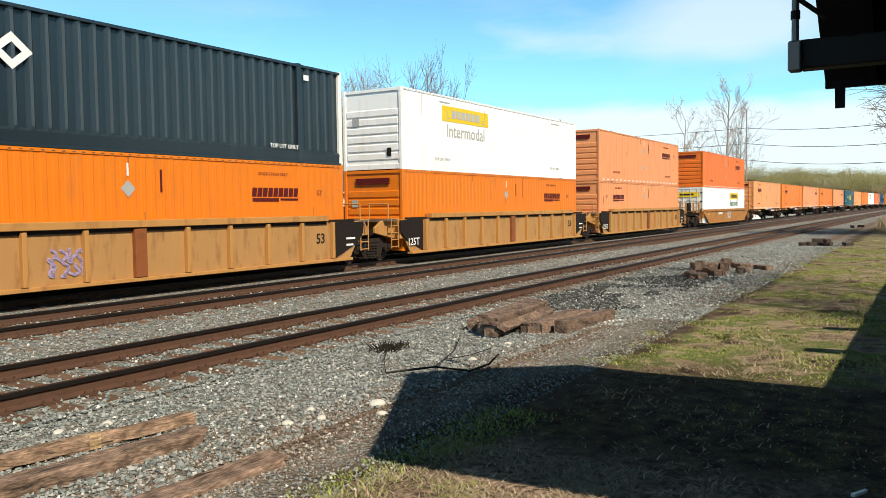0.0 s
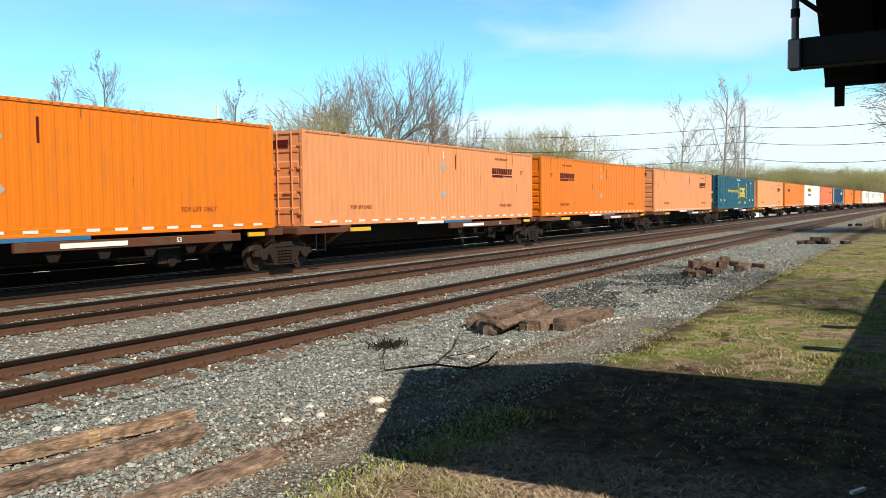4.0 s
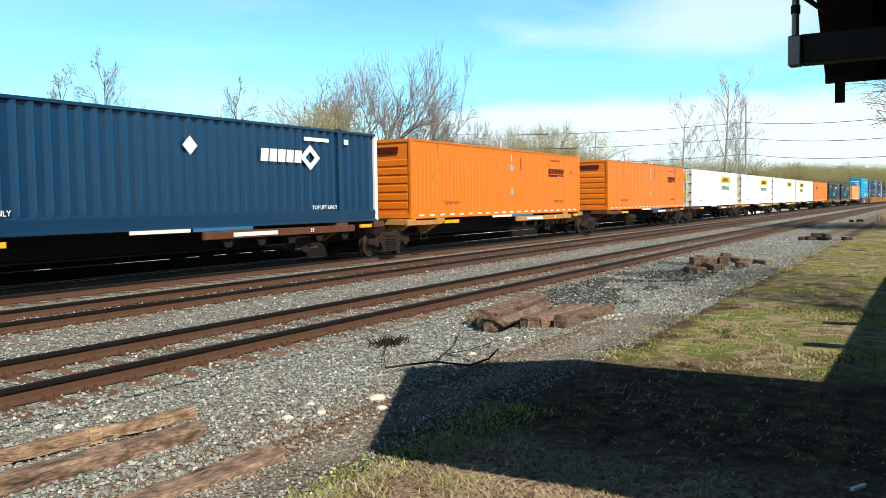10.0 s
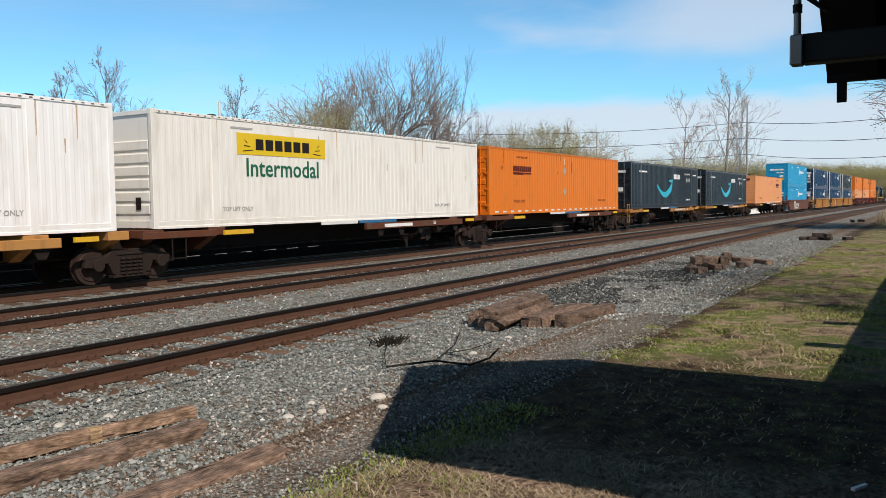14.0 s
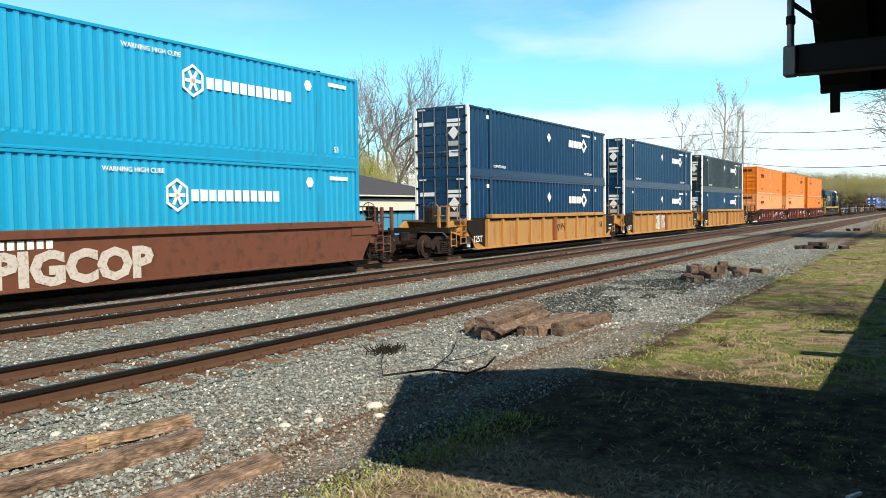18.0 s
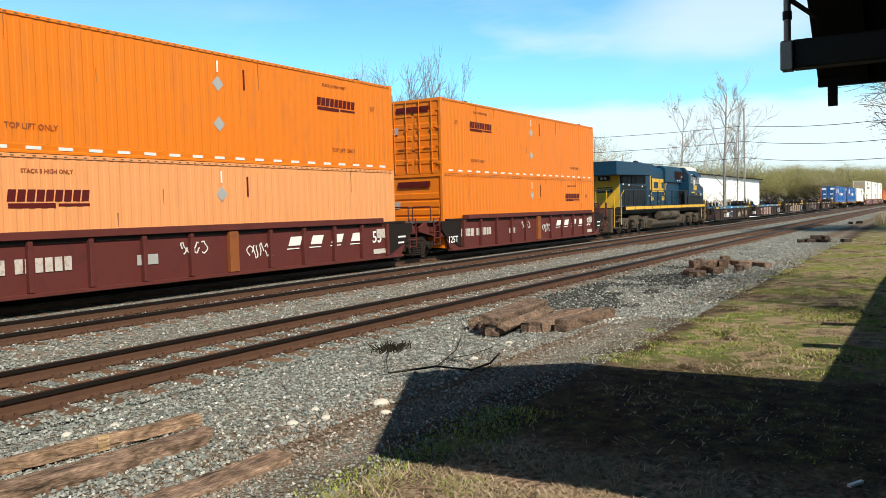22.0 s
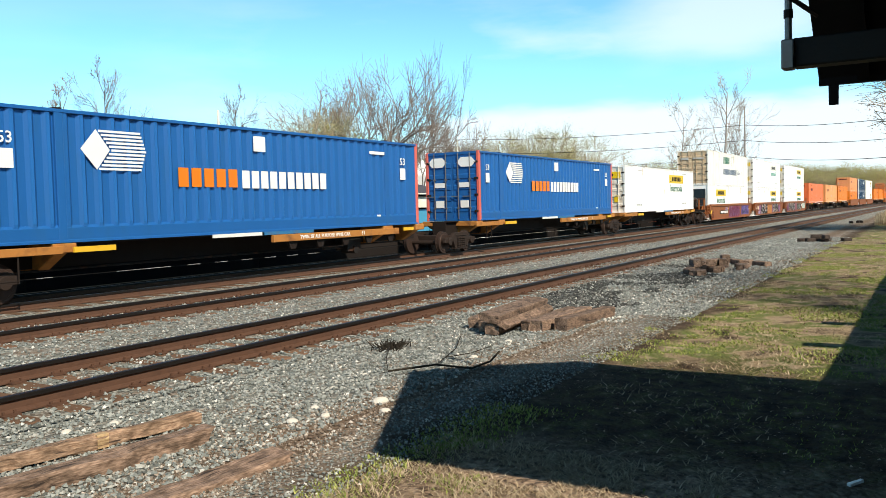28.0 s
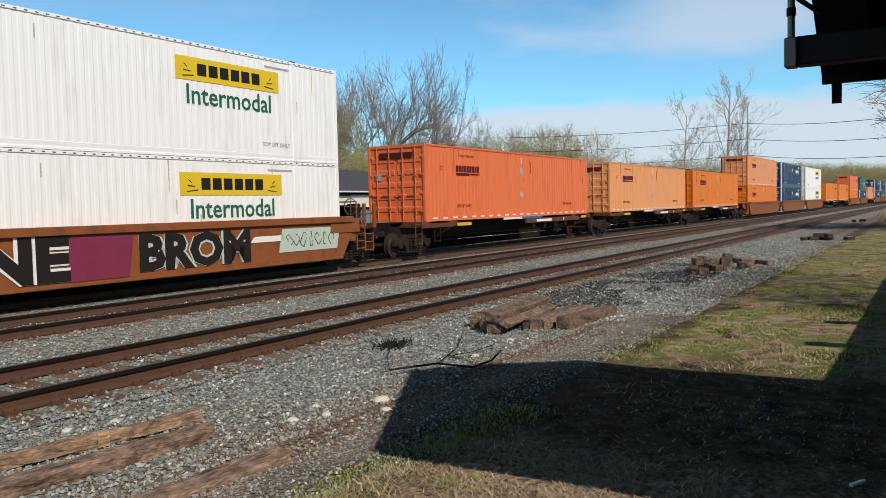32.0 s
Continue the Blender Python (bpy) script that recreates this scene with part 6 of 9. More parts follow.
# empty wells behind the locomotive
for i, x0 in enumerate((640.4, 658.6, 676.8, 694.9, 712.7)):
    x0 -= 1.0
    panels = ([(M_NOTICEBLUE, -0.4, 0.72, 1.5, 0.7), (M_SOOTRED, -5.9, 0.7, 1.3, 0.66)],
              [(M_PINKTAG, -2.5, 0.72, 1.3, 0.74), (M_PINKTAG, -0.85, 0.72, 1.4, 0.74), (M_PINKTAG, 0.85, 0.72, 1.3, 0.74), (M_SOOTRED, -5.9, 0.7, 1.3, 0.66)],
              [(M_TAG, -0.85, 0.72, 1.45, 0.78), (M_PINKTAG, 0.85, 0.72, 1.45, 0.78), (M_TAG, 2.5, 0.72, 1.45, 0.78), (M_TAG, 4.2, 0.72, 1.45, 0.78), (M_NOTICEBLUE, 5.85, 0.72, 1.2, 0.8)],
              [(M_GREYTAG, -4.4, 0.7, 1.3, 0.66), (M_GREYTAG, 1.0, 0.7, 1.2, 0.66), (M_SOOTRED, 4.2, 0.7, 1.5, 0.7)],
              [(M_GREYTAG, -1.0, 0.7, 1.2, 0.6), (M_SOOTRED, 2.5, 0.7, 1.5, 0.7)])[i]
    marks_ = ([lambda c: letter_bars(c, M_PALETAG, -3.55, 0.62, 3, 0.24, 0.34, 0.09, "pale reporting mark as bars", y=-1.5, lean=0),
               lambda c: letter_bars(c, M_WHITELET, -2.45, 0.66, 5, 0.2, 0.38, 0.05, "white number as bars", y=-1.5, lean=0),
               lambda c: letter_bars(c, M_PALETAG, -0.95, 0.92, 9, 0.09, 0.06, 0.04, "pale notice as bars", y=-1.512, lean=0),
               lambda c: letter_bars(c, M_PALETAG, -0.75, 0.50, 7, 0.09, 0.06, 0.04, "pale notice as bars", y=-1.512, lean=0),
               scrawl(2.85, 0.62, 1.3, 0.5, M_PALETAG, 41, 6, 0.022), scrawl(-3.3, 1.0, 1.5, 0.16, M_TAG, 42, 7, 0.012), scrawl(6.0, 0.7, 0.8, 0.5, M_TAG, 43, 4, 0.02)],
              [words_at("FUEGO", 0.35, -4.25, 0.88, M_PINKTAG), words_at("POPE", 0.35, -4.1, 0.55, M_PINKTAG),
               scrawl(-2.5, 0.72, 1.0, 0.46, M_SPINEDARK, 44, 2, 0.05), scrawl(-0.85, 0.7, 1.2, 0.5, M_SPINEDARK, 45, 3, 0.03), scrawl(0.85, 0.72, 0.9, 0.5, M_SPINEDARK, 46, 2, 0.04),
               scrawl(6.8, 0.7, 1.0, 0.6, M_PALETAG, 47, 4, 0.028), scrawl(3.4, 0.98, 0.9, 0.22, M_SPINEDARK, 48, 2, 0.05)],
              [scrawl(-2.3, 0.72, 1.3, 0.6, M_PALETAG, 49, 5, 0.024), scrawl(0.3, 0.72, 2.8, 0.6, M_SPINE, 50, 4, 0.05), scrawl(3.3, 0.72, 2.4, 0.6, M_SPINE, 51, 4, 0.05), scrawl(6.7, 0.72, 0.9, 0.6, M_PALETAG, 52, 3, 0.05)],
              [scrawl(-4.4, 0.7, 1.1, 0.5, M_SPINEDARK, 53, 3, 0.04), scrawl(2.6, 0.7, 2.6, 0.6, M_TAG, 54, 4, 0.05), scrawl(-1.5, 0.8, 1.6, 0.5, M_PALETAG, 55, 4, 0.03)],
              [scrawl(-5.0, 0.7, 2.4, 0.6, M_TAG, 56, 4, 0.05), scrawl(0.8, 0.7, 1.6, 0.5, M_PALETAG, 57, 4, 0.03)])[i]
    well_car(x0, M_WELLDARK, "plain", "empty sooty brown well car with graffiti and blue top chord", front=9.05, rear=9.05, rear_bogie=8.7 if i == 4 else None, couplers=(i == 0, i == 4), top=1.30, half=7.25, chord=M_BLUESTRIP if i < 2 else M_WELLDARK,
             extras=[graffiti(panels)] + ([words_at("48", 0.58, 4.3 if i == 0 else 5.75, 0.74, M_TAG)] if i < 2 else []) + marks_ + [platform_gear,
                     lambda c: [part("marker_strip", Shape().box(a, a + w, -1.58, -1.565, 1.24, 1.36), m, c) for a, w, m in ((-7.0, 1.1, M_SAFETY), (-4.0, 0.7, M_SAFETY), (-1.2, 0.6, M_REFLECT), (1.4, 0.7, M_SAFETY), (4.7, 0.6, M_SAFETY), (6.1, 1.0, M_SAFETY), (5.5, 0.4, M_PALETAG))],
                     lambda c: [part("chord_end", Shape().box(min(a, a + 1.6), max(a, a + 1.6), -1.576, -1.36, 1.195, 1.395), M_WELLDARK, c) for a in (-7.2, 5.6)],
                     lambda c: [part("stacking_guide", Shape().prism([(a, 1.36), (a + 0.42, 1.36), (a + 0.34, 1.78), (a + 0.08, 1.78)], "y", 1.30, 1.46), M_BEAM, c, bevel=0.02) for a in (-6.6, -5.2, -3.9, 3.6, 5.0, 6.2)]])
pc = lambda: box(M_BLUE, "mid-blue corrugated container with coral corner posts and white marks", end="door", post=M_CORAL, step=0.40, depth=0.06, marks=[mark_pacer])
TAIL = [(734.1, pc(), 2), (754.9, pc(), 0), (773.4, white(3.3, end="door2", label="white refrigerated container with yellow panel and green word"), 1)]
for i, (x0, b, gap) in enumerate(TAIL):
    add_single(x0, b)
    spine_car(x0, front=9.2 if i else 8.9, rear=9.2 if i < 2 else 8.8, front_bogie=-8.2 if i == 0 else -9.3, rear_bogie=7.3 if i == 2 else None, color=M_WELLAMBER, couplers=(i == 0, i == 2))
BROWNS = [[(M_CASTING, -3.25, 0.84, 3.0, 0.30), (M_MAGENTA, 0.9, 0.82, 4.7, 0.98), (M_PURPLE, 5.7, 0.9, 3.4, 0.84), (M_SAFETY, -8.0, 0.9, 0.5, 0.28), (M_SAFETY, -1.5, 1.15, 0.3, 0.1), (M_SAFETY, 7.6, 1.02, 0.4, 0.2)],
          [(M_VIOLET, -5.6, 0.8, 1.1, 0.9), (M_BRIGHTAMBER, 0.1, 0.8, 2.5, 0.86), (M_VIOLET, 1.7, 0.82, 0.8, 0.86), (M_VIOLET, 6.2, 0.82, 1.1, 0.8), (M_LILAC, -6.1, 0.55, 0.8, 0.3), (M_SAFETY, -6.7, 1.0, 0.5, 0.2), (M_SAFETY, -0.9, 0.9, 0.3, 0.12)],
          [(M_VIOLET, -6.9, 0.8, 1.1, 0.8), (M_MAGENTA, -0.7, 0.85, 1.6, 1.0), (M_WHITELET, 4.6, 1.0, 1.2, 0.16), (M_MINT, 6.4, 0.92, 2.6, 0.66)]]
SPRAYS = [[lambda c: letter_bars(c, M_WHITELET, -4.6, 0.84, 10, 0.2, 0.2, 0.075, "white reporting mark as bars", y=-1.512, lean=0.03), scrawl(-2.3, 1.15, 1.3, 0.26, M_LILAC, 70, 5, 0.016),
           scrawl(0.9, 0.82, 4.4, 0.86, M_LILAC, 71, 6, 0.10), scrawl(0.9, 0.82, 4.5, 0.80, M_PURPLE, 75, 7, 0.05), scrawl(0.9, 0.82, 4.4, 0.75, M_BLACKLET, 72, 8, 0.022), scrawl(5.7, 0.9, 3.2, 0.7, M_NOTICEBLUE, 73, 5, 0.08), scrawl(5.7, 0.9, 3.2, 0.7, M_LILAC, 74, 7, 0.016)],
          [sprayed("ABLE", 3.9, 1.02, -3.4, 0.82, M_BLACKLET, M_WHITELET), sprayed("FUPA", 3.9, 1.02, 3.75, 0.84, M_BLACKLET, M_WHITELET), scrawl(0.1, 0.86, 1.9, 0.5, M_MAGENTA, 83, 3, 0.05), scrawl(-7.0, 1.0, 1.9, 0.34, M_WHITELET, 84, 6, 0.02), scrawl(-5.9, 0.5, 0.7, 0.3, M_LILAC, 87, 4, 0.02), scrawl(6.3, 0.75, 0.8, 0.4, M_LILAC, 88, 4, 0.02)],
          [sprayed("PHANE", 5.0, 1.0, -4.0, 0.82, M_BLACKLET, M_WHITELET), sprayed("BROM", 3.6, 0.9, 2.1, 0.82, M_BLACKLET, M_MINT), scrawl(-7.0, 0.8, 1.0, 0.6, M_MAGENTA, 85, 4, 0.05), scrawl(6.4, 0.92, 2.2, 0.45, M_BLACKLET, 86, 7, 0.018)]]
for i, x0 in enumerate((794.4, 813.5, 833.0)):
    well_car(x0, M_WELLBROWN, "plain", "brown smooth-sided well car covered with graffiti", rear_bogie=9.0 if i == 2 else None, couplers=(i == 0, i == 2), top=1.46, extras=[graffiti(BROWNS[i])] + SPRAYS[i] + [lambda c: words(c, "53", 0.72, M_DARKRED, -7.35, 0.66, y=-1.5)])
    stack(x0, reefer() if i == 0 else white(3.6), box(M_CREAM, "cream insulated container with green and dark marks", end="door2", step=0.9, depth=0.006, marks=[mark_tiger]) if i == 0 else white(3.6, "bleached" if i == 1 else False))
for i, (x0, b) in enumerate(((854.2, orange(-4.85, M_REDORANGE, RED, end="door2")), (873.9, orange(-4.85, M_PEACH, PEA, end="door2")), (892.3, orange(-4.85, M_ORANGE, end="door2")))):
    add_single(x0, b)
    spine_car(x0, front=9.0, rear=9.4, front_bogie=-8.6, rear_bogie=7.6 if i == 2 else None, couplers=(i == 0, i == 2))
DISTANT[0] = True
FAR = [(913.0, "w", orange(-4.85), orange(-4.85, M_SALMON, SAL, end="door2")), (932.5, "w", navy(), navy()), (952.0, "w", white(3.6), white(3.6)), (974.0, "s", orange(5.0), None), (992.0, "s", orange(5.0), None), (1011.5, "w", orange(5.0), orange(5.0, M_REDORANGE, RED)),
       (1031.5, "w", navy(), box(M_TEAL, "dark teal container with yellow marks", end="door", marks=[mark_csx])), (1051.0, "s", orange(5.0, M_SALMON, SAL), None), (1071.0, "w", navy(), navy()), (1090.5, "w", box(M_TEAL, "dark teal container with yellow marks", end="door", marks=[mark_csx]), navy()), (1110, "w", navy(), navy()), (1129.5, "s", orange(5.0), None), (1149, "w", white(3.6), white(3.6)), (1168.5, "w", navy(), navy())]
for x0, kind_, low, high in FAR:
    if kind_ == "w":
        well_car(x0, M_WELLBROWN, "plain", "brown smooth-sided well car under stacked containers", couplers=(False, False))
        stack(x0, low, high)
    else:
        add_single(x0, low)
        spine_car(x0)
DISTANT[0] = False

# ---- the station on this side: only its gable corner and its shadow come into view ----
def near_station():
    b = thing("station_building", "dark timber station with a gabled porch roof and deep eaves", "building", kind="thing")
    yf, zr, ze, xr, xe, xw, zw = 0.85, 4.47, 2.79, 5.65, 7.81, 3.62, 2.89

    def slab(x0, z0, x1, z1, y0, y1, t):
        return [(x0, y0, z0), (x1, y0, z1), (x1, y1, z1), (x0, y1, z0), (x0, y0, z0 + t), (x1, y0, z1 + t), (x1, y1, z1 + t), (x0, y1, z0 + t)]

    def solid(v):
        s = Shape()
        s.v = v
        s.f = [(0, 1, 2, 3), (7, 6, 5, 4), (0, 4, 5, 1), (1, 5, 6, 2), (2, 6, 7, 3), (3, 7, 4, 0)]
        return s
    # roof, rafters and beams take the shade under the porch from their colour
    part("porch_roof", solid(slab(xr, zr, xe, ze, yf, -6.5, 0.14)), M_DARKWALL, b, "porch roof with its underside shade put into the colour")
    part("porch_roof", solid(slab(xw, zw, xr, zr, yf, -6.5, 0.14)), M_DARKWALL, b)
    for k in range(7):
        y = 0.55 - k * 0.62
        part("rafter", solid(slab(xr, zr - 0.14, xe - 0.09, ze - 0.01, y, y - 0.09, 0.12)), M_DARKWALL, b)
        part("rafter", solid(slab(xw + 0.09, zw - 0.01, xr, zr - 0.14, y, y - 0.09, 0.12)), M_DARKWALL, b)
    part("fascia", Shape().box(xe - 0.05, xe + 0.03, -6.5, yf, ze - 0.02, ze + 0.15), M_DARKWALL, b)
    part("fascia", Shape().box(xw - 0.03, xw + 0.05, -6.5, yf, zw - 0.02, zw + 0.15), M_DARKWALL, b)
    part("beam", Shape().box(6.60, 6.78, -5.0, 0.905, 2.78, 2.99), M_BEAM, b, "grey roof beam coloured near black for shade", bevel=0.012)
    part("beam", Shape().box(4.52, 4.70, -5.0, -0.6, 2.78, 2.99), M_BEAM, b, "grey roof beam coloured near black for shade", bevel=0.012)
    for x in (10.1, 12.3):
        part("rafter_tail", Shape().box(x - 0.14, x + 0.14, -4.0, -1.62, 2.95, 3.08), M_DARKWALL, b)
    part("eave_bracket", Shape().prism([(7.76, 2.80), (7.84, 2.80), (7.82, 2.60), (7.79, 2.60)], "y", 0.70, 0.775), M_DARKWALL, b)
    part("tie_beam", Shape().box(4.4, 6.95, -3.0, -2.85, 2.98, 3.15), M_DARKWALL, b)
    for x in (4.6, 6.7):
        part("post", Shape().box(x - 0.09, x + 0.09, -3.05, -2.87, -0.25, 2.80), M_DARKWALL, b, bevel=0.015)
    # unseen front wall, brought forward to cut skylight from the shaded ground
    part("main_wall", Shape().box(-8, 24, -3.6, -3.4, -0.3, 3.3), M_DARKWALL, b)
    for x in (-8, 24):
        part("main_wall", Shape().box(x - 0.1, x + 0.1, -14, -3.6, -0.3, 3.3), M_DARKWALL, b)
    part("main_wall", Shape().box(-8, 24, -14.1, -13.9, -0.3, 3.3), M_DARKWALL, b)
    s = Shape()
    s.prism([(-2.2, 3.0), (-8.4, 8.6), (-14.6, 3.0), (-14.6, 3.18), (-8.4, 8.82), (-2.2, 3.18)], "x", -10, 26)
    part("main_roof", s, M_ROOF, b)
    # service mast at the end of the beam
    m = thing("service_mast", "grey steel conduit mast with dark clamps on a roof beam", "mast")
    part("pipe", Shape().tube((6.60, 0.93, 2.76), (6.60, 0.93, 4.6), 0.026, 12), M_STEEL, m)
    for z in (2.95, 3.17, 3.36):
        part("clamp", Shape().tube((6.60, 0.93, z - 0.03), (6.60, 0.93, z + 0.03), 0.033, 12), M_CASTING, m)
    part("end_box", Shape().box(6.55, 6.66, 0.885, 0.975, 2.76, 2.98), M_STEEL, m, bevel=0.01)
    part("brace", Shape().tube((6.60, 0.93, 3.30), (6.70, 0.74, 3.15), 0.018, 6), M_CASTING, m)
    part("wire", Shape().pipe([(6.62, 0.935, 3.5), (6.66, 0.935, 3.2), (6.68, 0.925, 2.99)], 0.006, 5), M_CASTING, m)
    part("wire_loop", Shape().pipe([(6.60 + 0.05 * math.cos(a), 1.055, 3.42 + 0.06 * math.sin(a)) for a in [k * math.pi / 6 for k in range(13)]], 0.004, 5), M_STEEL, m)


near_station()


# ---- timbers beside the track ----
def timber(name, label, group, x, y, z, length, yaw, wid=0.23, hgt=0.18, pitch=0.0, roll=0.0, material=None, seed=0, rough=0.008):
    """A sawn timber with chipped arrises and ragged ends."""
    rnd = random.Random(seed)
    s = Shape()
    n = max(6, int(length / 0.09))
    c = 0.016
    ring = [(-wid / 2, -hgt / 2 + c), (-wid / 2 + c, -hgt / 2), (wid / 2 - c, -hgt / 2), (wid / 2, -hgt / 2 + c), (wid / 2, hgt / 2 - c), (wid / 2 - c, hgt / 2), (-wid / 2 + c, hgt / 2), (-wid / 2, hgt / 2 - c)]
    off = seed * 3.7
    for i in range(n):
        a = -length / 2 + length * i / (n - 1)
        for k, (p, q) in enumerate(ring):
            w = Vector((a * 2.2 + off, k * 1.3, off))
            chip = max(0.0, noise.noise(Vector((a * 3.1 + off, k * 2.9, 4.0))) - 0.25) * rough * 7
            u = a + (rnd.uniform(-rough, rough) * 3 if i in (0, n - 1) else 0)
            sc = 1 - chip / wid
            s.v.append((u, p * sc + noise.noise(w) * rough, q * sc + noise.noise(w + Vector((9, 0, 0))) * rough))
    for i in range(n - 1):
        for k in range(8):
            p, q = i * 8 + k, i * 8 + (k + 1) % 8
            s.f.append((p, q, q + 8, p + 8))
    s.f += [tuple(range(7, -1, -1)), tuple(range(8 * n - 8, 8 * n))]
    o = part(name, s, material or M_OLDWOOD)
    o.matrix_basis = pose(x, y, z + hgt / 2, roll, pitch, yaw)
    return tagged(o, label, "timber", group)


TL = "weathered brown railway tie lying in a stack on gravel"
G0 = -0.20
timber("railway_tie", TL, "stack of ties", 12.85, 4.96, G0, 1.80, -5, hgt=0.20, seed=1)
timber("railway_tie", TL, "stack of ties", 12.70, 5.33, G0, 2.0, -2, seed=2)
timber("railway_tie", TL, "stack of ties", 12.70, 5.55, G0, 1.95, 1, wid=0.19, hgt=0.17, seed=3)
timber("railway_tie", TL, "stack of ties", 12.45, 5.97, G0, 2.45, 4, seed=4)
timber("railway_tie", TL, "stack of ties", 12.6, 6.22, G0, 2.4, 5, seed=5)
timber("railway_tie", "split grey-brown railway tie on top of a stack", "stack of ties", 12.42, 6.00, G0 + 0.185, 2.5, 6, hgt=0.13, seed=6, roll=8)
timber("railway_tie", "split grey-brown railway tie on top of a stack", "stack of ties", 12.60, 6.23, G0 + 0.185, 2.4, 6, hgt=0.12, seed=7)
timber("railway_tie", "thin split railway tie leaning on a stack", "stack of ties", 12.35, 5.80, G0 + 0.12, 2.3, 5, hgt=0.07, wid=0.16, roll=34, seed=8)
timber("tie_stub", "short sawn tie end beside a stack of ties", "stack of ties", 11.95, 6.50, G0, 0.5, 10, seed=9)
rnd = random.Random(77)
for i in range(28):
    a, r = rnd.uniform(0, 6.28), rnd.uniform(0, 1) ** 0.6
    up = 0.19 if i > 22 else 0.0
    timber("tie_stub", "short sawn brown tie stub in a loose heap", "heap of sawn ties", 24.3 + 2.5 * r * math.cos(a) * (0.55 if up else 1), 5.3 + 1.15 * r * math.sin(a) * (0.55 if up else 1), G0 + up, rnd.uniform(0.35, 0.75), rnd.uniform(-25, 25) + 20, seed=20 + i)
for i in range(16):
    timber("tie_stub", "dark broken tie stub in a heap", "far heap of ties", 41.4 + rnd.gauss(0, 0.45), 4.6 + rnd.gauss(0, 0.3), G0 + (0.16 if i > 12 else 0), rnd.uniform(0.25, 0.6), rnd.uniform(0, 180), seed=50 + i, material=M_DARKWOOD)
for i in range(4):
    timber("tie_stub", "dark broken tie stub in a heap", "far heap of ties", 72 + rnd.uniform(-1.5, 1.5), 5.4 + rnd.uniform(-0.5, 0.5), G0, rnd.uniform(0.8, 1.4), rnd.uniform(0, 180), seed=60 + i, material=M_BLACKBOARD)
pale = timber("plank", "split pale brown timber plank on gravel", "loose timbers by the track", 4.15, 6.22, G0, 2.45, -10, wid=0.12, hgt=0.12, seed=70, rough=0.016, material=M_FRESHWOOD)
timber("plank", "rotten dark brown timber on gravel", "loose timbers by the track", 3.72, 5.60, G0 - 0.02, 2.5, -7, wid=0.22, hgt=0.15, seed=71, rough=0.022)
timber("plank", "half-buried weathered timber in gravel", "loose timbers by the track", 3.55, 4.56, G0 - 0.07, 2.6, -4, wid=0.28, hgt=0.15, seed=72, rough=0.022)


M_DEADWOOD = mat("dark_dead_wood", (0.030, 0.026, 0.020), 0.9, var=0.3, scale=6)

for a in (-0.62, 0.28):
    part("bare_patch", Shape().box(a - 0.05, a + 0.05, -0.064, 0.0, -0.058, 0.063), M_PALEPATCH, pale, "pale bare patch where bark has split off")


def fallen_branch():
    b = thing("fallen_branch", "dark dead branch lying on gravel", "branch")
    part("stem", Shape().pipe([(7.9, 5.55, -0.13), (8.35, 5.15, -0.10), (8.5, 4.75, -0.14), (8.6, 4.55, -0.06), (8.85, 4.55, 0.02)], 0.013, 7), M_DEADWOOD, b)
    part("twig", Shape().pipe([(8.35, 5.15, -0.10), (8.9, 5.35, -0.12), (9.6, 5.6, -0.13), (10.6, 6.1, -0.15)], 0.007, 5), M_DEADWOOD, b)
    part("twig", Shape().pipe([(7.9, 5.55, -0.13), (8.5, 6.0, -0.12), (9.3, 6.5, -0.13)], 0.006, 5), M_DEADWOOD, b)
    part("twig", Shape().pipe([(8.9, 5.35, -0.12), (9.2, 5.15, -0.1), (9.9, 5.2, -0.12)], 0.006, 5), M_DEADWOOD, b)
    k = thing("dead_weed", "dark dead weed clump on gravel", "weed")
    rr = random.Random(5)
    s = Shape()
    for i in range(140):
        x, y = 9.55 + rr.gauss(0, 0.13), 6.65 + rr.gauss(0, 0.09)
        s.tube((x, y, -0.2), (x + rr.uniform(-0.12, 0.12), y + rr.uniform(-0.12, 0.12), -0.2 + rr.uniform(0.03, 0.12)), 0.010, 4, 0.004)
    tagged(part("stem_tangle", s, M_DEADWOOD, k), kind="stuff")
    p = thing("litter_scrap", "pale plastic scrap lying on dark turf", "litter")
    part("scrap", Shape().prism([(6.08, 0.47), (6.22, 0.40), (6.235, 0.42), (6.095, 0.495)], "z", -0.165, -0.145), M_REFLECT, p)


fallen_branch()


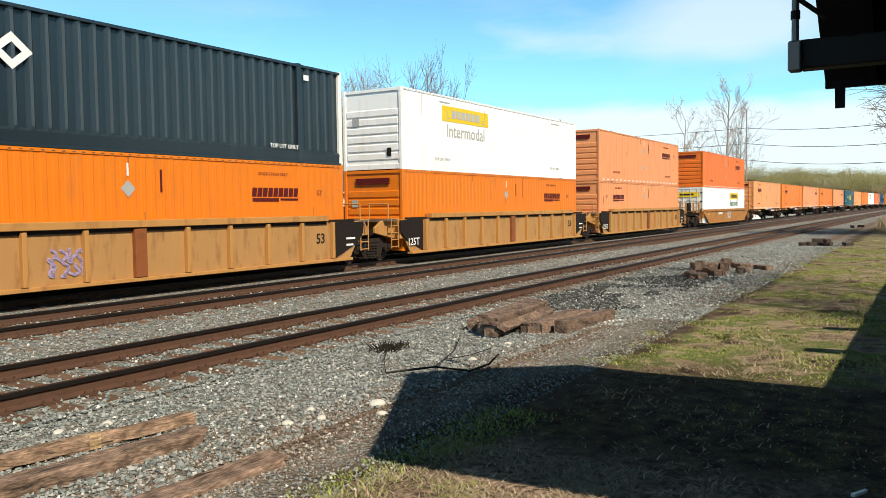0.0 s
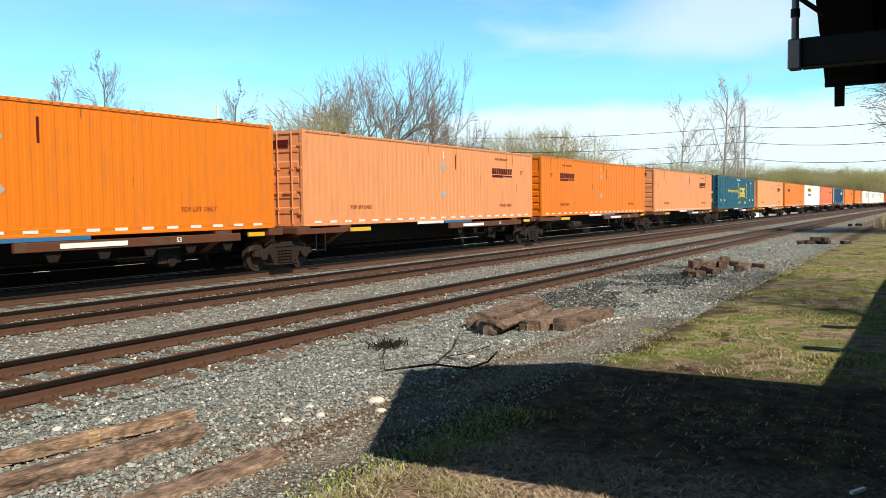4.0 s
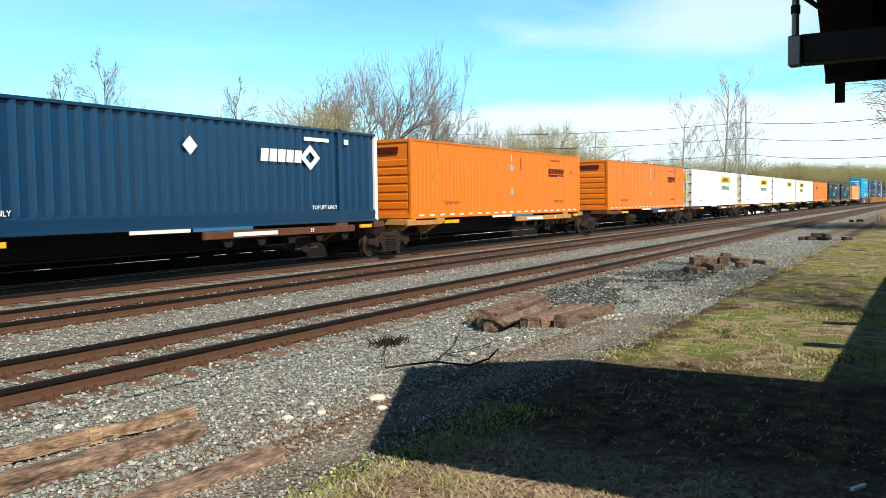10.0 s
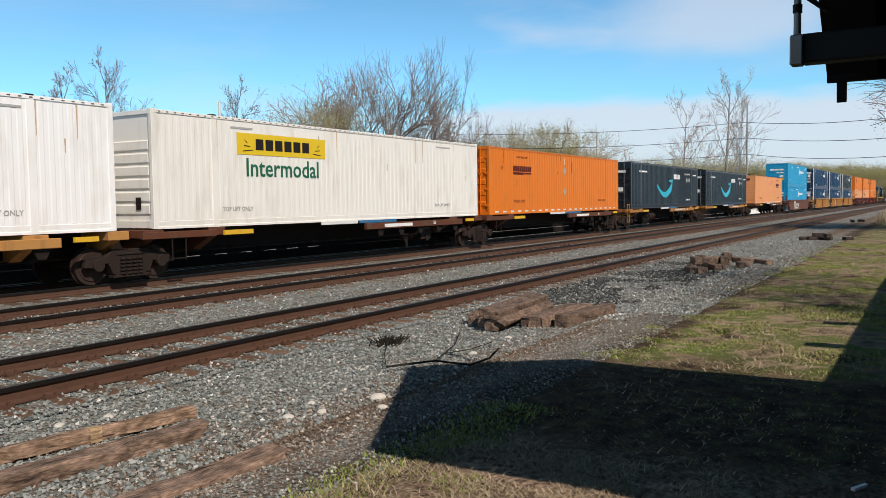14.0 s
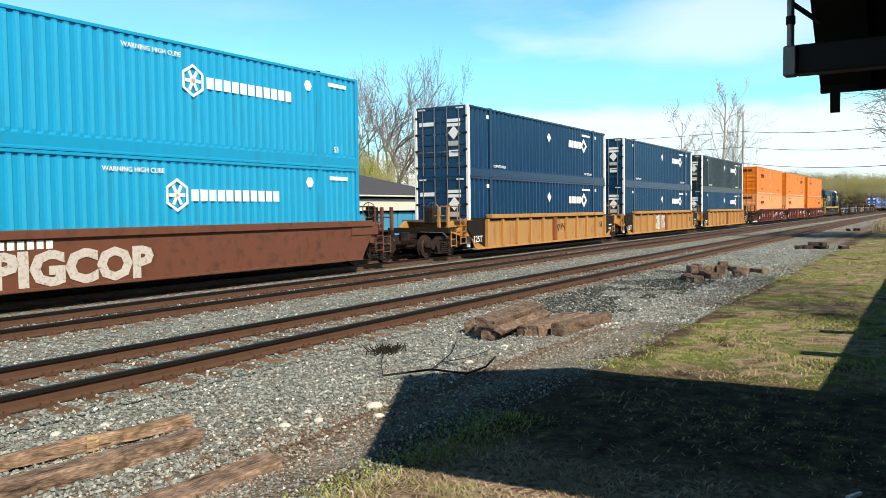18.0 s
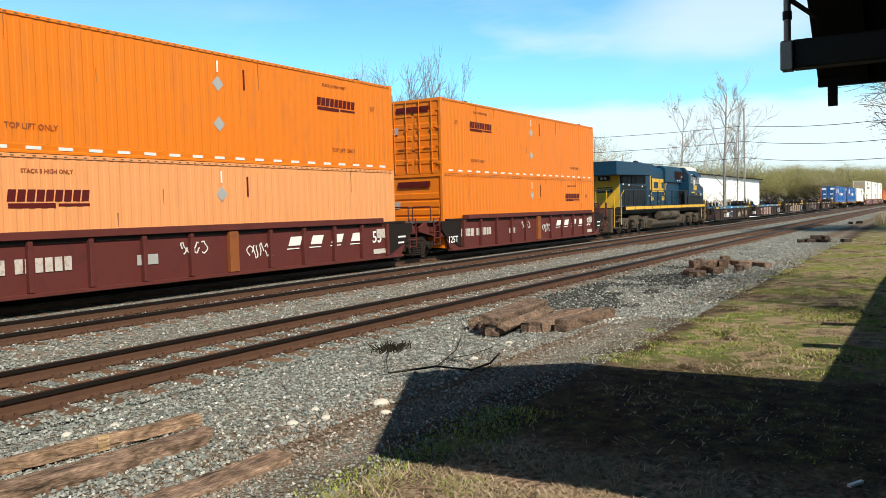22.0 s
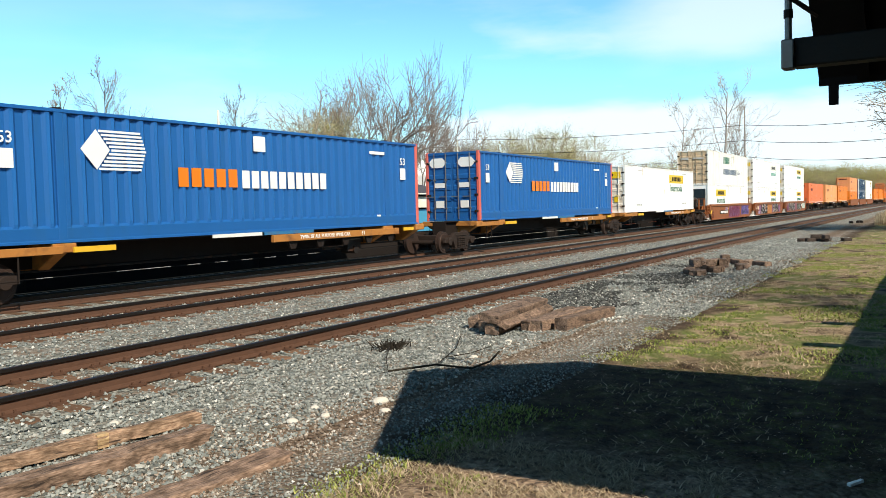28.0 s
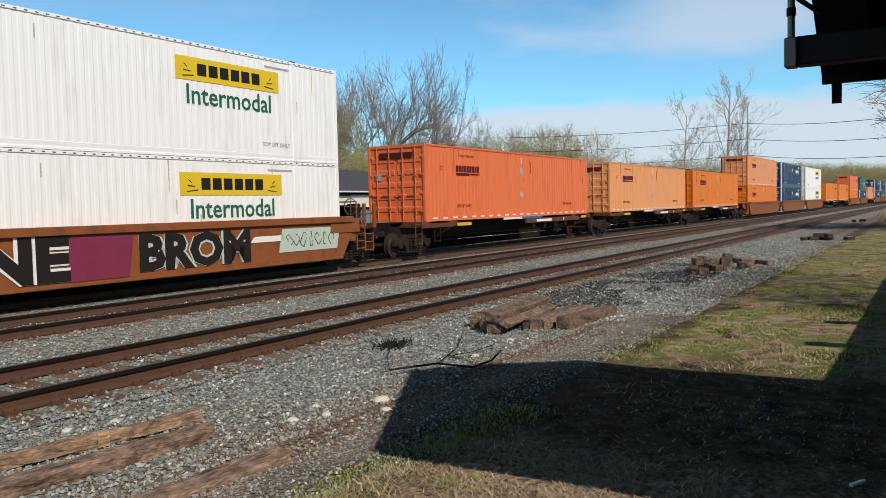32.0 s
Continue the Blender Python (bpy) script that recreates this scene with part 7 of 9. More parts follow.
# ---- the freight house across the tracks ----
def freight_house():
    b = thing("freight_house", "long low cream building with slate-grey roof and dark canopy", "building")
    g = -1.72
    Y0 = 30.0

    def roof_faces(pts, faces, name, m, label=""):
        s = Shape()
        s.v, s.f = pts, faces
        return part(name, s, m, b, label)
    r1 = [(-14, Y0, 3.55), (25.1, Y0, 3.5), (-14, 36, 5.25), (23.9, 36, 5.3), (-14, 42, 3.5), (25.1, 42, 3.5)]
    roof_faces(r1 + [(x, y, z - 0.10) for x, y, z in r1], [(0, 1, 3, 2), (2, 3, 5, 4), (1, 5, 3), (6, 8, 9, 7), (8, 10, 11, 9), (7, 9, 11), (0, 6, 7, 1), (1, 7, 11, 5), (4, 5, 11, 10), (0, 2, 4, 10, 8, 6)], "roof", M_ROOF, "slate-grey shingle hip roof")
    r2 = [(23.0, Y0 + 0.1, 2.88), (53.0, Y0 + 0.1, 2.84), (23.0, 35, 4.52), (47.0, 35, 4.45), (23.0, 40, 2.88), (53.0, 40, 2.84)]
    roof_faces(r2 + [(x, y, z - 0.10) for x, y, z in r2], [(0, 1, 3, 2), (2, 3, 5, 4), (1, 5, 3), (6, 8, 9, 7), (8, 10, 11, 9), (7, 9, 11), (0, 6, 7, 1), (1, 7, 11, 5), (4, 5, 11, 10), (0, 2, 4, 10, 8, 6)], "roof", M_ROOF, "slate-grey shingle hip roof")
    part("gutter", Shape().box(-14, 25.2, Y0 - 0.12, Y0 + 0.0, 3.38, 3.50), M_CREAMTRIM, b, "white gutter", bevel=0.02)
    part("gutter", Shape().box(25.6, 53.1, Y0 - 0.02, Y0 + 0.1, 2.74, 2.84), M_CREAMTRIM, b, "white gutter", bevel=0.02)
    part("downspout", Shape().pipe([(25.0, Y0 - 0.06, 3.4), (25.15, Y0 - 0.06, 3.1), (25.0, Y0 + 0.05, 2.95), (25.15, Y0 + 0.1, 2.7)], 0.06, 8), M_CREAMTRIM, b)
    # eave shade above the fascia is a near-black board
    part("frieze", Shape().box(-14, 24.2, Y0 + 0.35, Y0 + 0.45, 3.02, 3.40), M_DARKWALL, b)
    part("fascia", Shape().box(-14, 23.9, Y0 + 0.25, Y0 + 0.42, 2.66, 3.10), M_CREAMTRIM, b, "cream fascia board", bevel=0.01)
    part("soffit", Shape().box(-14, 25.0, Y0, 42, 3.36, 3.40), M_CREAMTRIM, b)
    part("fascia", Shape().prism([(24.2, 2.05), (40.2, 1.98), (39.6, 2.4), (39.6, 2.55), (25.2, 2.60), (24.9, 2.55)], "y", Y0 + 0.30, Y0 + 0.42), M_CREAMTRIM, b, "cream fascia board")
    part("fascia", Shape().box(39.6, 52.9, Y0 + 0.28, Y0 + 0.42, 1.85, 2.60), M_CREAMTRIM, b, "cream fascia board")
    # soffit, wall and ceilings coloured near black for the shade under the canopy
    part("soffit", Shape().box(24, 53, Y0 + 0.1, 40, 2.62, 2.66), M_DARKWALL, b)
    part("back_wall", Shape().box(-14, 53, 33.4, 33.6, g, 3.4), M_DARKWALL, b, "wall under the canopy, coloured near black for its shade")
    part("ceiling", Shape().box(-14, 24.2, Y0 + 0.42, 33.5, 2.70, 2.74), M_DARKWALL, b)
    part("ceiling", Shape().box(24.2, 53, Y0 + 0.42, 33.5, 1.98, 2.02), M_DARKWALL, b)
    part("platform", Shape().box(-14, 53, Y0 - 0.1, 33.5, g, -1.0), M_BEAM, b)
    for i in range(9):
        x = -12.4 + i * 4.225
        part("post", Shape().box(x - 0.28, x + 0.28, Y0 + 2.9, Y0 + 3.27, g, 2.70), M_GREYPIER, b, "pale grey post", bevel=0.02)
    part("corner_wall", Shape().box(25.3, 26.3, Y0 + 1.2, 33.4, g, 2.0), M_GREYPIER, b)
    for i in range(9):
        x = -11.6 + i * 4.225
        part("loading_door", Shape().box(x, x + 3.5, 33.28, 33.40, 0.0, 2.5), M_BLUEDOOR, b, "dark blue loading door")
    for i in range(7):
        x = 26.9 + i * 1.85
        part("pier", Shape().box(x - 0.2, x + 0.2, 31.7, 32.2, g, 1.98), M_GREYPIER, b, "pale grey pier", bevel=0.015)
        w = part("window", Shape().box(x + 0.30, x + 1.55, 33.30, 33.40, 0.2, 1.9), M_BLUEDOOR, b, "dark blue window bay")
        part("pane", Shape().box(x + 0.40, x + 0.88, 33.26, 33.305, 0.9, 1.8), M_GLASS, w)
        part("pane", Shape().box(x + 0.97, x + 1.45, 33.26, 33.305, 0.9, 1.8), M_GLASS, w)
    part("side_wall", Shape().box(39.6, 52.8, Y0 + 0.6, Y0 + 0.8, g, 1.86), M_DARKWALL, b)
    for i in range(7):
        x = 39.9 + i * 1.83
        part("shutter", Shape().box(x, x + 1.74, Y0 + 0.50, Y0 + 0.60, 0.2, 1.72), M_LIGHTBLUE, b, "light blue shutter", bevel=0.015)
    part("vent_pipe", Shape().tube((42.0, 35.3, 4.3), (42.0, 35.3, 4.75), 0.1, 10), M_CREAMTRIM, b)
    part("vent_pipe", Shape().tube((32.5, 34.6, 4.3), (32.5, 34.6, 4.7), 0.1, 10), M_CREAMTRIM, b)


freight_house()


def clapboard_house():
    h = thing("house", "white two-storey house with a grey hip roof behind trees", "house", at=pose(82.9, 47.6, 0, 0, 0, -48))
    w, d, e = 3.3, 3.2, 4.25
    part("wall", Shape().box(-w, w, -d, d, -1.8, e), M_WHITE, h, "white clapboard wall")
    s = Shape()
    s.v = [(-w - 0.4, -d - 0.4, e), (w + 0.4, -d - 0.4, e), (w + 0.4, d + 0.4, e), (-w - 0.4, d + 0.4, e), (-w + 2.4, 0, e + 1.6), (w - 2.4, 0, e + 1.6)]
    s.f = [(0, 1, 5, 4), (1, 2, 5), (2, 3, 4, 5), (3, 0, 4), (0, 3, 2, 1)]
    part("roof", s, M_ROOF, h)
    for x in (-1.9, 1.9):
        p = part("window", Shape().box(x - 0.5, x + 0.5, -d - 0.05, -d + 0.02, 2.2, 3.4), M_CREAMTRIM, h)
        part("pane", Shape().box(x - 0.42, x + 0.42, -d - 0.07, -d - 0.045, 2.28, 3.32), M_GLASS, p)
    for y in (-1.5, 1.5):
        p = part("window", Shape().box(-w - 0.05, -w + 0.02, y - 0.5, y + 0.5, 2.2, 3.4), M_CREAMTRIM, h)
        part("pane", Shape().box(-w - 0.07, -w - 0.045, y - 0.42, y + 0.42, 2.28, 3.32), M_GLASS, p)
    part("chimney", Shape().box(-0.4, 0.3, -0.4, 0.3, 5.0, 6.5), M_CREAMTRIM, h)
    k = thing("church_spire", "white tapering roof turret beyond the freight house", "turret", at=pose(80.7, 51.0, 0))
    part("turret", Shape().box(-0.9, 0.9, -0.9, 0.9, -1.8, 5.6), M_WHITE, k)
    part("spire", Shape().tube((0, 0, 5.6), (0, 0, 7.4), 1.1, 4, 0.06), M_WHITE, k)


clapboard_house()


def metal_shed():
    """A broad white gabled hall with a brick entrance, seen beyond the bare trees."""
    g = -1.72
    h = thing("white_hall", "broad white metal hall with a red brick entrance front", "building", at=pose(118.2, 46.7, 0, 0, 0, -59.2))
    L = 27.9
    part("front_wall", Shape().prism([(0, g), (L, g), (L, 5.0), (9.4, 7.2), (0, 5.4)], "y", 0, 0.3), M_WHITE, h, "white sheet-metal gable wall")
    part("side_wall", Shape().box(-0.0, 0.3, 0.3, 30, g, 5.3), M_WHITE, h)
    part("side_wall", Shape().box(L - 0.3, L, 0.3, 30, g, 4.9), M_WHITE, h)
    s = Shape().prism([(-0.4, 5.33), (9.4, 7.24), (L + 0.4, 4.98), (L + 0.4, 5.1), (9.4, 7.4), (-0.4, 5.48)], "y", -0.35, 30)
    part("roof", s, M_CREAMTRIM, h)
    part("rake_trim", Shape().prism([(-0.4, 5.30), (9.4, 7.20), (L + 0.4, 4.95), (L + 0.4, 5.12), (9.4, 7.42), (-0.4, 5.5)], "y", -0.42, -0.34), M_BEAM, h)
    e = part("brick_front", Shape().box(7.0, 18.6, -2.2, 0.0, g, 4.2), M_BRICKRED, h, "red brick entrance block", bevel=0.03)
    part("pier", Shape().box(10.6, 11.3, -2.5, -2.2, g, 4.5), M_BRICKRED, h)
    part("pier", Shape().box(15.4, 16.1, -2.5, -2.2, g, 4.5), M_BRICKRED, h)
    part("sign_board", Shape().box(11.9, 14.6, -2.34, -2.2, 2.9, 4.0), M_CREAMTRIM, h, "cream sign board")
    part("canopy", Shape().box(10.9, 16.4, -3.6, -2.2, 2.0, 2.5), M_CREAMTRIM, h, "white entrance canopy")
    for a, c in ((8.3, 10.4), (11.5, 13.2), (13.4, 15.2), (16.4, 18.2)):
        w = part("window", Shape().box(a, c, -2.26, -2.18, g + 0.2, 1.8), M_CREAMTRIM, h)
        part("pane", Shape().box(a + 0.1, (a + c) / 2 - 0.05, -2.29, -2.255, g + 0.3, 1.7), M_GLASS, w)
        part("pane", Shape().box((a + c) / 2 + 0.05, c - 0.1, -2.29, -2.255, g + 0.3, 1.7), M_GLASS, w)
    for x in (3.0, 5.0):
        p = thing("lamp_post", "thin grey lamp post before the white hall", "lamp post", at=h.matrix_basis @ pose(x, -6, g))
        part("pole", Shape().tube((0, 0, 0), (0, 0, 4.0), 0.06, 8), M_BEAM, p)
        part("lamp_head", Shape().box(-0.12, 0.12, -0.12, 0.12, 4.0, 4.35), M_BEAM, p)


metal_shed()


# ---- poles and wires ----
def utility_pole(x, y, height, arms=1, material=None, label="wooden utility pole with a crossarm"):
    p = thing("utility_pole", label, "utility pole", "utility poles", at=pose(x, y, -1.72))
    part("pole", Shape().tube((0, 0, 0), (0, 0, height), 0.13, 10, 0.08), material or M_BARK, p)
    for i in range(arms):
        z = height - 0.5 - i * 0.9
        part("crossarm", Shape().box(-0.06, 0.06, -1.1, 1.1, z - 0.06, z + 0.06), M_OLDWOOD, p)
        for a in (-1.0, -0.4, 0.4, 1.0):
            part("insulator", Shape().tube((0, a, z + 0.06), (0, a, z + 0.22), 0.05, 8, 0.035), M_GREYDECAL, p)
    return p


def wire(pts, sag, name="overhead_wire"):
    w = thing(name, "thin dark overhead power line", "power line", "overhead wires")
    for k, (a, b) in enumerate(zip(pts, pts[1:])):
        a, b = Vector(a), Vector(b)
        line = []
        for i in range(13):
            t = i / 12
            v = a.lerp(b, t)
            line.append((v.x, v.y, v.z - sag * 4 * t * (1 - t)))
        part("strand", Shape().pipe(line, 0.035, 4), M_CASTING, w)


utility_pole(39.0, 40.5, 10.3, 0, M_CREAMTRIM, "white painted flag pole beside the freight house")
utility_pole(106.0, 19.9, 15.0, 0, M_PALEBARK, "slim weathered utility pole between bare trees")
utility_pole(96.0, 55.0, 12.6, 0, M_CREAMTRIM, "pale weathered utility pole among trees")
utility_pole(92.0, 60.0, 11.8, 0, M_CREAMTRIM, "pale slim pole among trees")
for dz, tail in ((10.9, 9.6), (9.0, 7.6), (7.0, 5.8)):
    wire([(96.0, 55.0, dz), (106.0, 19.9, dz + 0.2), (90, 0.6, tail), (60, -30, tail)], 0.5)


# ---- trees ----
def grow(seed, height, spread=0.5, lean=0.0, trunk=0.16, gnarl=0.25, start=0.25, dense=1.0):
    """An upright bare tree: one leader with ascending limbs and fine twigs."""
    rr = random.Random(seed)
    limbs, twigs, tips = Shape(), Shape(), []

    def branch(p, d, length, r, level):
        steps = 7 if level == 0 else 4 if level == 1 else 3
        pts = [p]
        for i in range(steps):
            d = (d + Vector((rr.uniform(-1, 1), rr.uniform(-1, 1), rr.uniform(-0.5, 0.6))) * gnarl * (0.3 if level == 0 else 0.9) * 0.6).normalized()
            p = p + d * (length / steps)
            pts.append(p)
        for i in range(steps):
            r0, r1 = r * (1 - 0.8 * i / steps), r * (1 - 0.8 * (i + 1) / steps)
            (limbs if level < 2 else twigs).tube(pts[i], pts[i + 1], max(r0, 0.014), 6 if level == 0 else 4 if level == 1 else 3, max(r1, 0.010), caps=False)
        if level == 4:
            tips.append(pts[-1])
            tips.append(pts[-2])
            return
        n = max(2, int((13, 5, 5, 4)[level] * dense) + rr.randint(0, 1))
        for k in range(n):
            t = (start + (1 - start) * (k + rr.random()) / n) if level == 0 else 0.3 + 0.7 * (k + rr.random()) / n
            t = min(t, 0.999)
            i = int(t * steps)
            q = pts[i].lerp(pts[i + 1], t * steps - i)
            axis = (pts[i + 1] - pts[i]).normalized()
            side = axis.orthogonal().normalized()
            side.rotate(Matrix.Rotation(rr.uniform(0, 2 * math.pi), 3, axis))
            nd = (axis * (1.0 - spread * 0.5) + side * spread + Vector((0, 0, 0.12))).normalized()
            branch(q, nd, length * (0.36, 0.52, 0.55, 0.6)[level] * rr.uniform(0.6, 1.15) * (1.25 - 0.75 * t if level == 0 else 1), r * (0.30 if level == 0 else 0.45), level + 1)
    branch(Vector((0, 0, -0.3)), Vector((lean, 0, 1)).normalized(), height * 0.95, trunk, 0)
    return limbs, twigs, tips


def grow_forked(seed, height, spread=0.5, lean=0.0, trunk=0.2, gnarl=0.35, start=0.2, dense=1.0, last=7):
    """A spreading bare tree: a short bole that forks again and again into curved limbs, then twigs."""
    rr = random.Random(seed)
    limbs, twigs, tips = Shape(), Shape(), []

    def branch(p, d, length, r, level):
        steps = 4 if level < 4 else 2
        pts = [p]
        for i in range(steps):
            w = Vector((rr.uniform(-1, 1), rr.uniform(-1, 1), rr.uniform(-0.7, 0.8)))
            d = (d + w * gnarl * (0.25 if level == 0 else 0.55)).normalized()
            p = p + d * (length / steps)
            pts.append(p)
        end = r * 0.84
        for i in range(steps):
            r0, r1 = r + (end - r) * i / steps, r + (end - r) * (i + 1) / steps
            (limbs if level < 4 else twigs).tube(pts[i], pts[i + 1], max(r0, 0.016), 6 if level < 2 else 4 if level < 4 else 3, max(r1, 0.011), caps=False)
        if level >= last:
            tips.append(pts[-1])
            tips.append(pts[1])
            return
        side = d.orthogonal().normalized()
        side.rotate(Matrix.Rotation(rr.uniform(0, 2 * math.pi), 3, d))
        n = 3 if level == 0 or rr.random() < 0.55 * dense else 2
        for k in range(n):
            sd = side.copy()
            sd.rotate(Matrix.Rotation(2 * math.pi * (k + rr.uniform(-0.15, 0.15)) / n, 3, d))
            f = spread * rr.uniform(0.55, 1.25)
            nd = (d + sd * f + Vector((0, 0, 0.10))).normalized()
            branch(p, nd, length * rr.uniform(0.62, 0.95) * (1.15 if level == 0 else 1.0), end * rr.uniform(0.68, 0.88), level + 1)
        for k in range(2 if level > 1 else 0):
            if rr.random() < 0.75 * dense:
                i = rr.randrange(1, steps)
                sd = side.copy()
                sd.rotate(Matrix.Rotation(rr.uniform(0, 6.28), 3, d))
                branch(pts[i], (d * 0.6 + sd * 0.9).normalized(), length * 0.55, end * 0.35, min(level + 3, last))
    first = height * (0.10 + start * 0.5)
    branch(Vector((0, 0, -0.3)), Vector((lean, 0, 1)).normalized(), first, trunk, 0)
    # bring the tree to its true height
    top = sorted(v[2] for v in twigs.v)[int(len(twigs.v) * 0.97)]
    k = height / top
    for s in (limbs, twigs):
        s.v = [(x * k, y * k, z * k) for x, y, z in s.v]
    return limbs, twigs, [t * k for t in tips]


def leaf_cloud(tips, seed, per, spread, size):
    rr = np.random.RandomState(seed)
    t = np.array([tuple(p) for p in tips])
    c = np.repeat(t, per, axis=0) + rr.normal(0, spread, (len(t) * per, 3))
    n = len(c)
    a = rr.normal(0, 1, (n, 3))
    a /= np.linalg.norm(a, axis=1)[:, None]
    b = np.cross(a, rr.normal(0, 1, (n, 3)))
    b /= np.linalg.norm(b, axis=1)[:, None] + 1e-9
    s = size * rr.uniform(0.5, 1.3, (n, 1))
    v = np.stack([c - a * s, c + b * s * 0.6, c + a * s], axis=1).reshape(-1, 3)
    me = bpy.data.meshes.new("leaves")
    me.from_pydata(v.tolist(), [], np.arange(3 * n).reshape(-1, 3).tolist())
    return me


def leaf_mat(name, col, var=0.35):
    m = bpy.data.materials.new(name)
    m.use_nodes = True
    n, l = m.node_tree.nodes, m.node_tree.links
    b = n["Principled BSDF"]
    b.inputs["Roughness"].default_value = 0.7
    g = n.new("ShaderNodeNewGeometry")
    r = n.new("ShaderNodeValToRGB")
    r.color_ramp.elements[0].color = (*[c * (1 - var) for c in col], 1)
    r.color_ramp.elements[1].color = (*[c * (1 + var) for c in col], 1)
    l.new(g.outputs["Random Per Island"], r.inputs[0])
    l.new(r.outputs[0], b.inputs["Base Color"])
    tr = n.new("ShaderNodeBsdfTranslucent")
    l.new(r.outputs[0], tr.inputs["Color"])
    mx = n.new("ShaderNodeMixShader")
    mx.inputs[0].default_value = 0.4
    l.new(b.outputs[0], mx.inputs[1])
    l.new(tr.outputs[0], mx.inputs[2])
    l.new(mx.outputs[0], n["Material Output"].inputs["Surface"])
    return m


M_BUD = leaf_mat("pale_spring_buds", (0.46, 0.42, 0.22))
M_YGREEN = leaf_mat("fresh_yellow_green_leaves", (0.44, 0.46, 0.08))
M_OLIVE = leaf_mat("olive_spring_leaves", (0.42, 0.40, 0.16))
M_RUSSET = leaf_mat("russet_buds", (0.46, 0.32, 0.23))
M_NEEDLE = leaf_mat("dark_green_needles", (0.035, 0.07, 0.028))
BARE = "tall bare deciduous tree with fine grey twigs"


def tree(name, label, seed, height, leaves=None, per=3, size=0.12, cloud=0.3, bark=None, forked=True, **k):
    t = thing(name, label, "tree", "trees across the tracks")
    limbs, twigs, tips = (grow_forked if forked else grow)(seed, height, **k)
    part("trunk", limbs, bark or M_BARK, t)
    part("branchwork", twigs, bark or (M_PALETWIG if leaves else M_TWIG), t)
    if leaves is not None:
        part("crown", leaf_cloud(tips, seed, per, cloud, size), leaves, t, "haze of small spring leaves")
    return t


def at_tree(t, x, y, scale=1.0, turn=0.0, z=-1.72, wide=1.0):
    t.matrix_basis = pose(x, y, z, 0, 0, turn) @ Matrix.Diagonal((scale * wide, scale * wide, scale, 1))
    return t


def copy_tree(t, x, y, scale=1.0, turn=0.0, z=-1.72, wide=1.0):
    o = copy_thing(t, Matrix.Identity(4))
    return at_tree(o, x, y, scale, turn, z, wide)


T_A = at_tree(tree("bare_tree", BARE, 11, 13.9, forked=False, spread=0.55, trunk=0.2, start=0.3, gnarl=0.35), 41.4, 60.0, wide=0.65)
T_B = at_tree(tree("bare_tree", BARE, 12, 15.8, forked=False, spread=0.55, trunk=0.24, start=0.25, gnarl=0.35, dense=1.1), 45.0, 60.0, 0.96, 40, wide=0.62)
T_BIG = at_tree(tree("bare_tree", "large spreading bare tree with thick dark limbs", 13, 15.8, spread=0.55, trunk=0.38, start=0.3, gnarl=0.5, dense=1.25), 65.8, 45.0, wide=0.66)
at_tree(tree("bare_tree", "large leaning bare tree with thick dark limbs", 24, 16.8, spread=0.48, trunk=0.36, lean=0.12, gnarl=0.48, start=0.4, dense=1.25), 68.8, 44.0, 1.0, -59, wide=0.42)
at_tree(tree("bare_tree", "tall pale-barked bare tree beside the tracks", 15, 18.8, forked=False, spread=0.6, trunk=0.26, bark=M_PALEBARK, start=0.25, gnarl=0.3, dense=0.9), 108.6, 23.0)
T_PALE2 = at_tree(tree("bare_tree", "slim pale-barked bare tree beside the tracks", 16, 15.5, forked=False, spread=0.5, trunk=0.17, bark=M_PALEBARK, start=0.2, gnarl=0.3, dense=0.85), 107.4, 27.9)
T_BUD = at_tree(tree("budding_tree", "round bushy tree with pale spring buds", 17, 11.0, leaves=M_BUD, per=7, size=0.06, cloud=0.30, spread=0.6, trunk=0.15, dense=0.85, gnarl=0.45, start=0.15, last=6), 55.0, 48.0)
T_BUD2 = at_tree(tree("budding_tree", "spreading tree with olive spring leaves", 18, 11.0, leaves=M_OLIVE, per=16, size=0.075, cloud=0.35, spread=0.62, trunk=0.17, dense=0.85, gnarl=0.45, start=0.15, last=6), 110.0, 45.0, 1.15)
T_YG = at_tree(tree("leafy_shrub", "large shrub with fresh yellow-green leaves", 19, 8.0, leaves=M_YGREEN, per=16, size=0.08, cloud=0.35, spread=0.6, trunk=0.1, dense=0.85, gnarl=0.45, start=0.05, last=6), 53.3, 38.4, wide=0.5)
T_RUS = at_tree(tree("budding_tree", "slender tree with russet buds", 20, 9.0, leaves=M_RUSSET, per=6, size=0.06, cloud=0.28, spread=0.5, trunk=0.11, dense=0.85, gnarl=0.4, start=0.12, last=6), 97.0, 46.0, wide=0.6)


def spruce(x, y, h, needles=None, label="dark green conifer among bare trees", slim=0.36):
    t = thing("spruce", label, "tree", "trees across the tracks", at=pose(x, y, -1.72))
    rr = random.Random(3)
    part("trunk", Shape().tube((0, 0, 0), (0, 0, h), 0.15, 8, 0.02), M_BARK, t)
    tips = []
    for i in range(60):
        z = h * (0.12 + 0.86 * i / 60)
        r = (h - z) * slim
        for k in range(9):
            a = rr.uniform(0, 6.28)
            q = r * rr.uniform(0.35, 1.0)
            tips.append(Vector((q * math.cos(a), q * math.sin(a), z - 0.15 * q)))
    part("crown", leaf_cloud(tips, 4, 6, 0.14, 0.13), needles or M_NEEDLE, t)
    return t


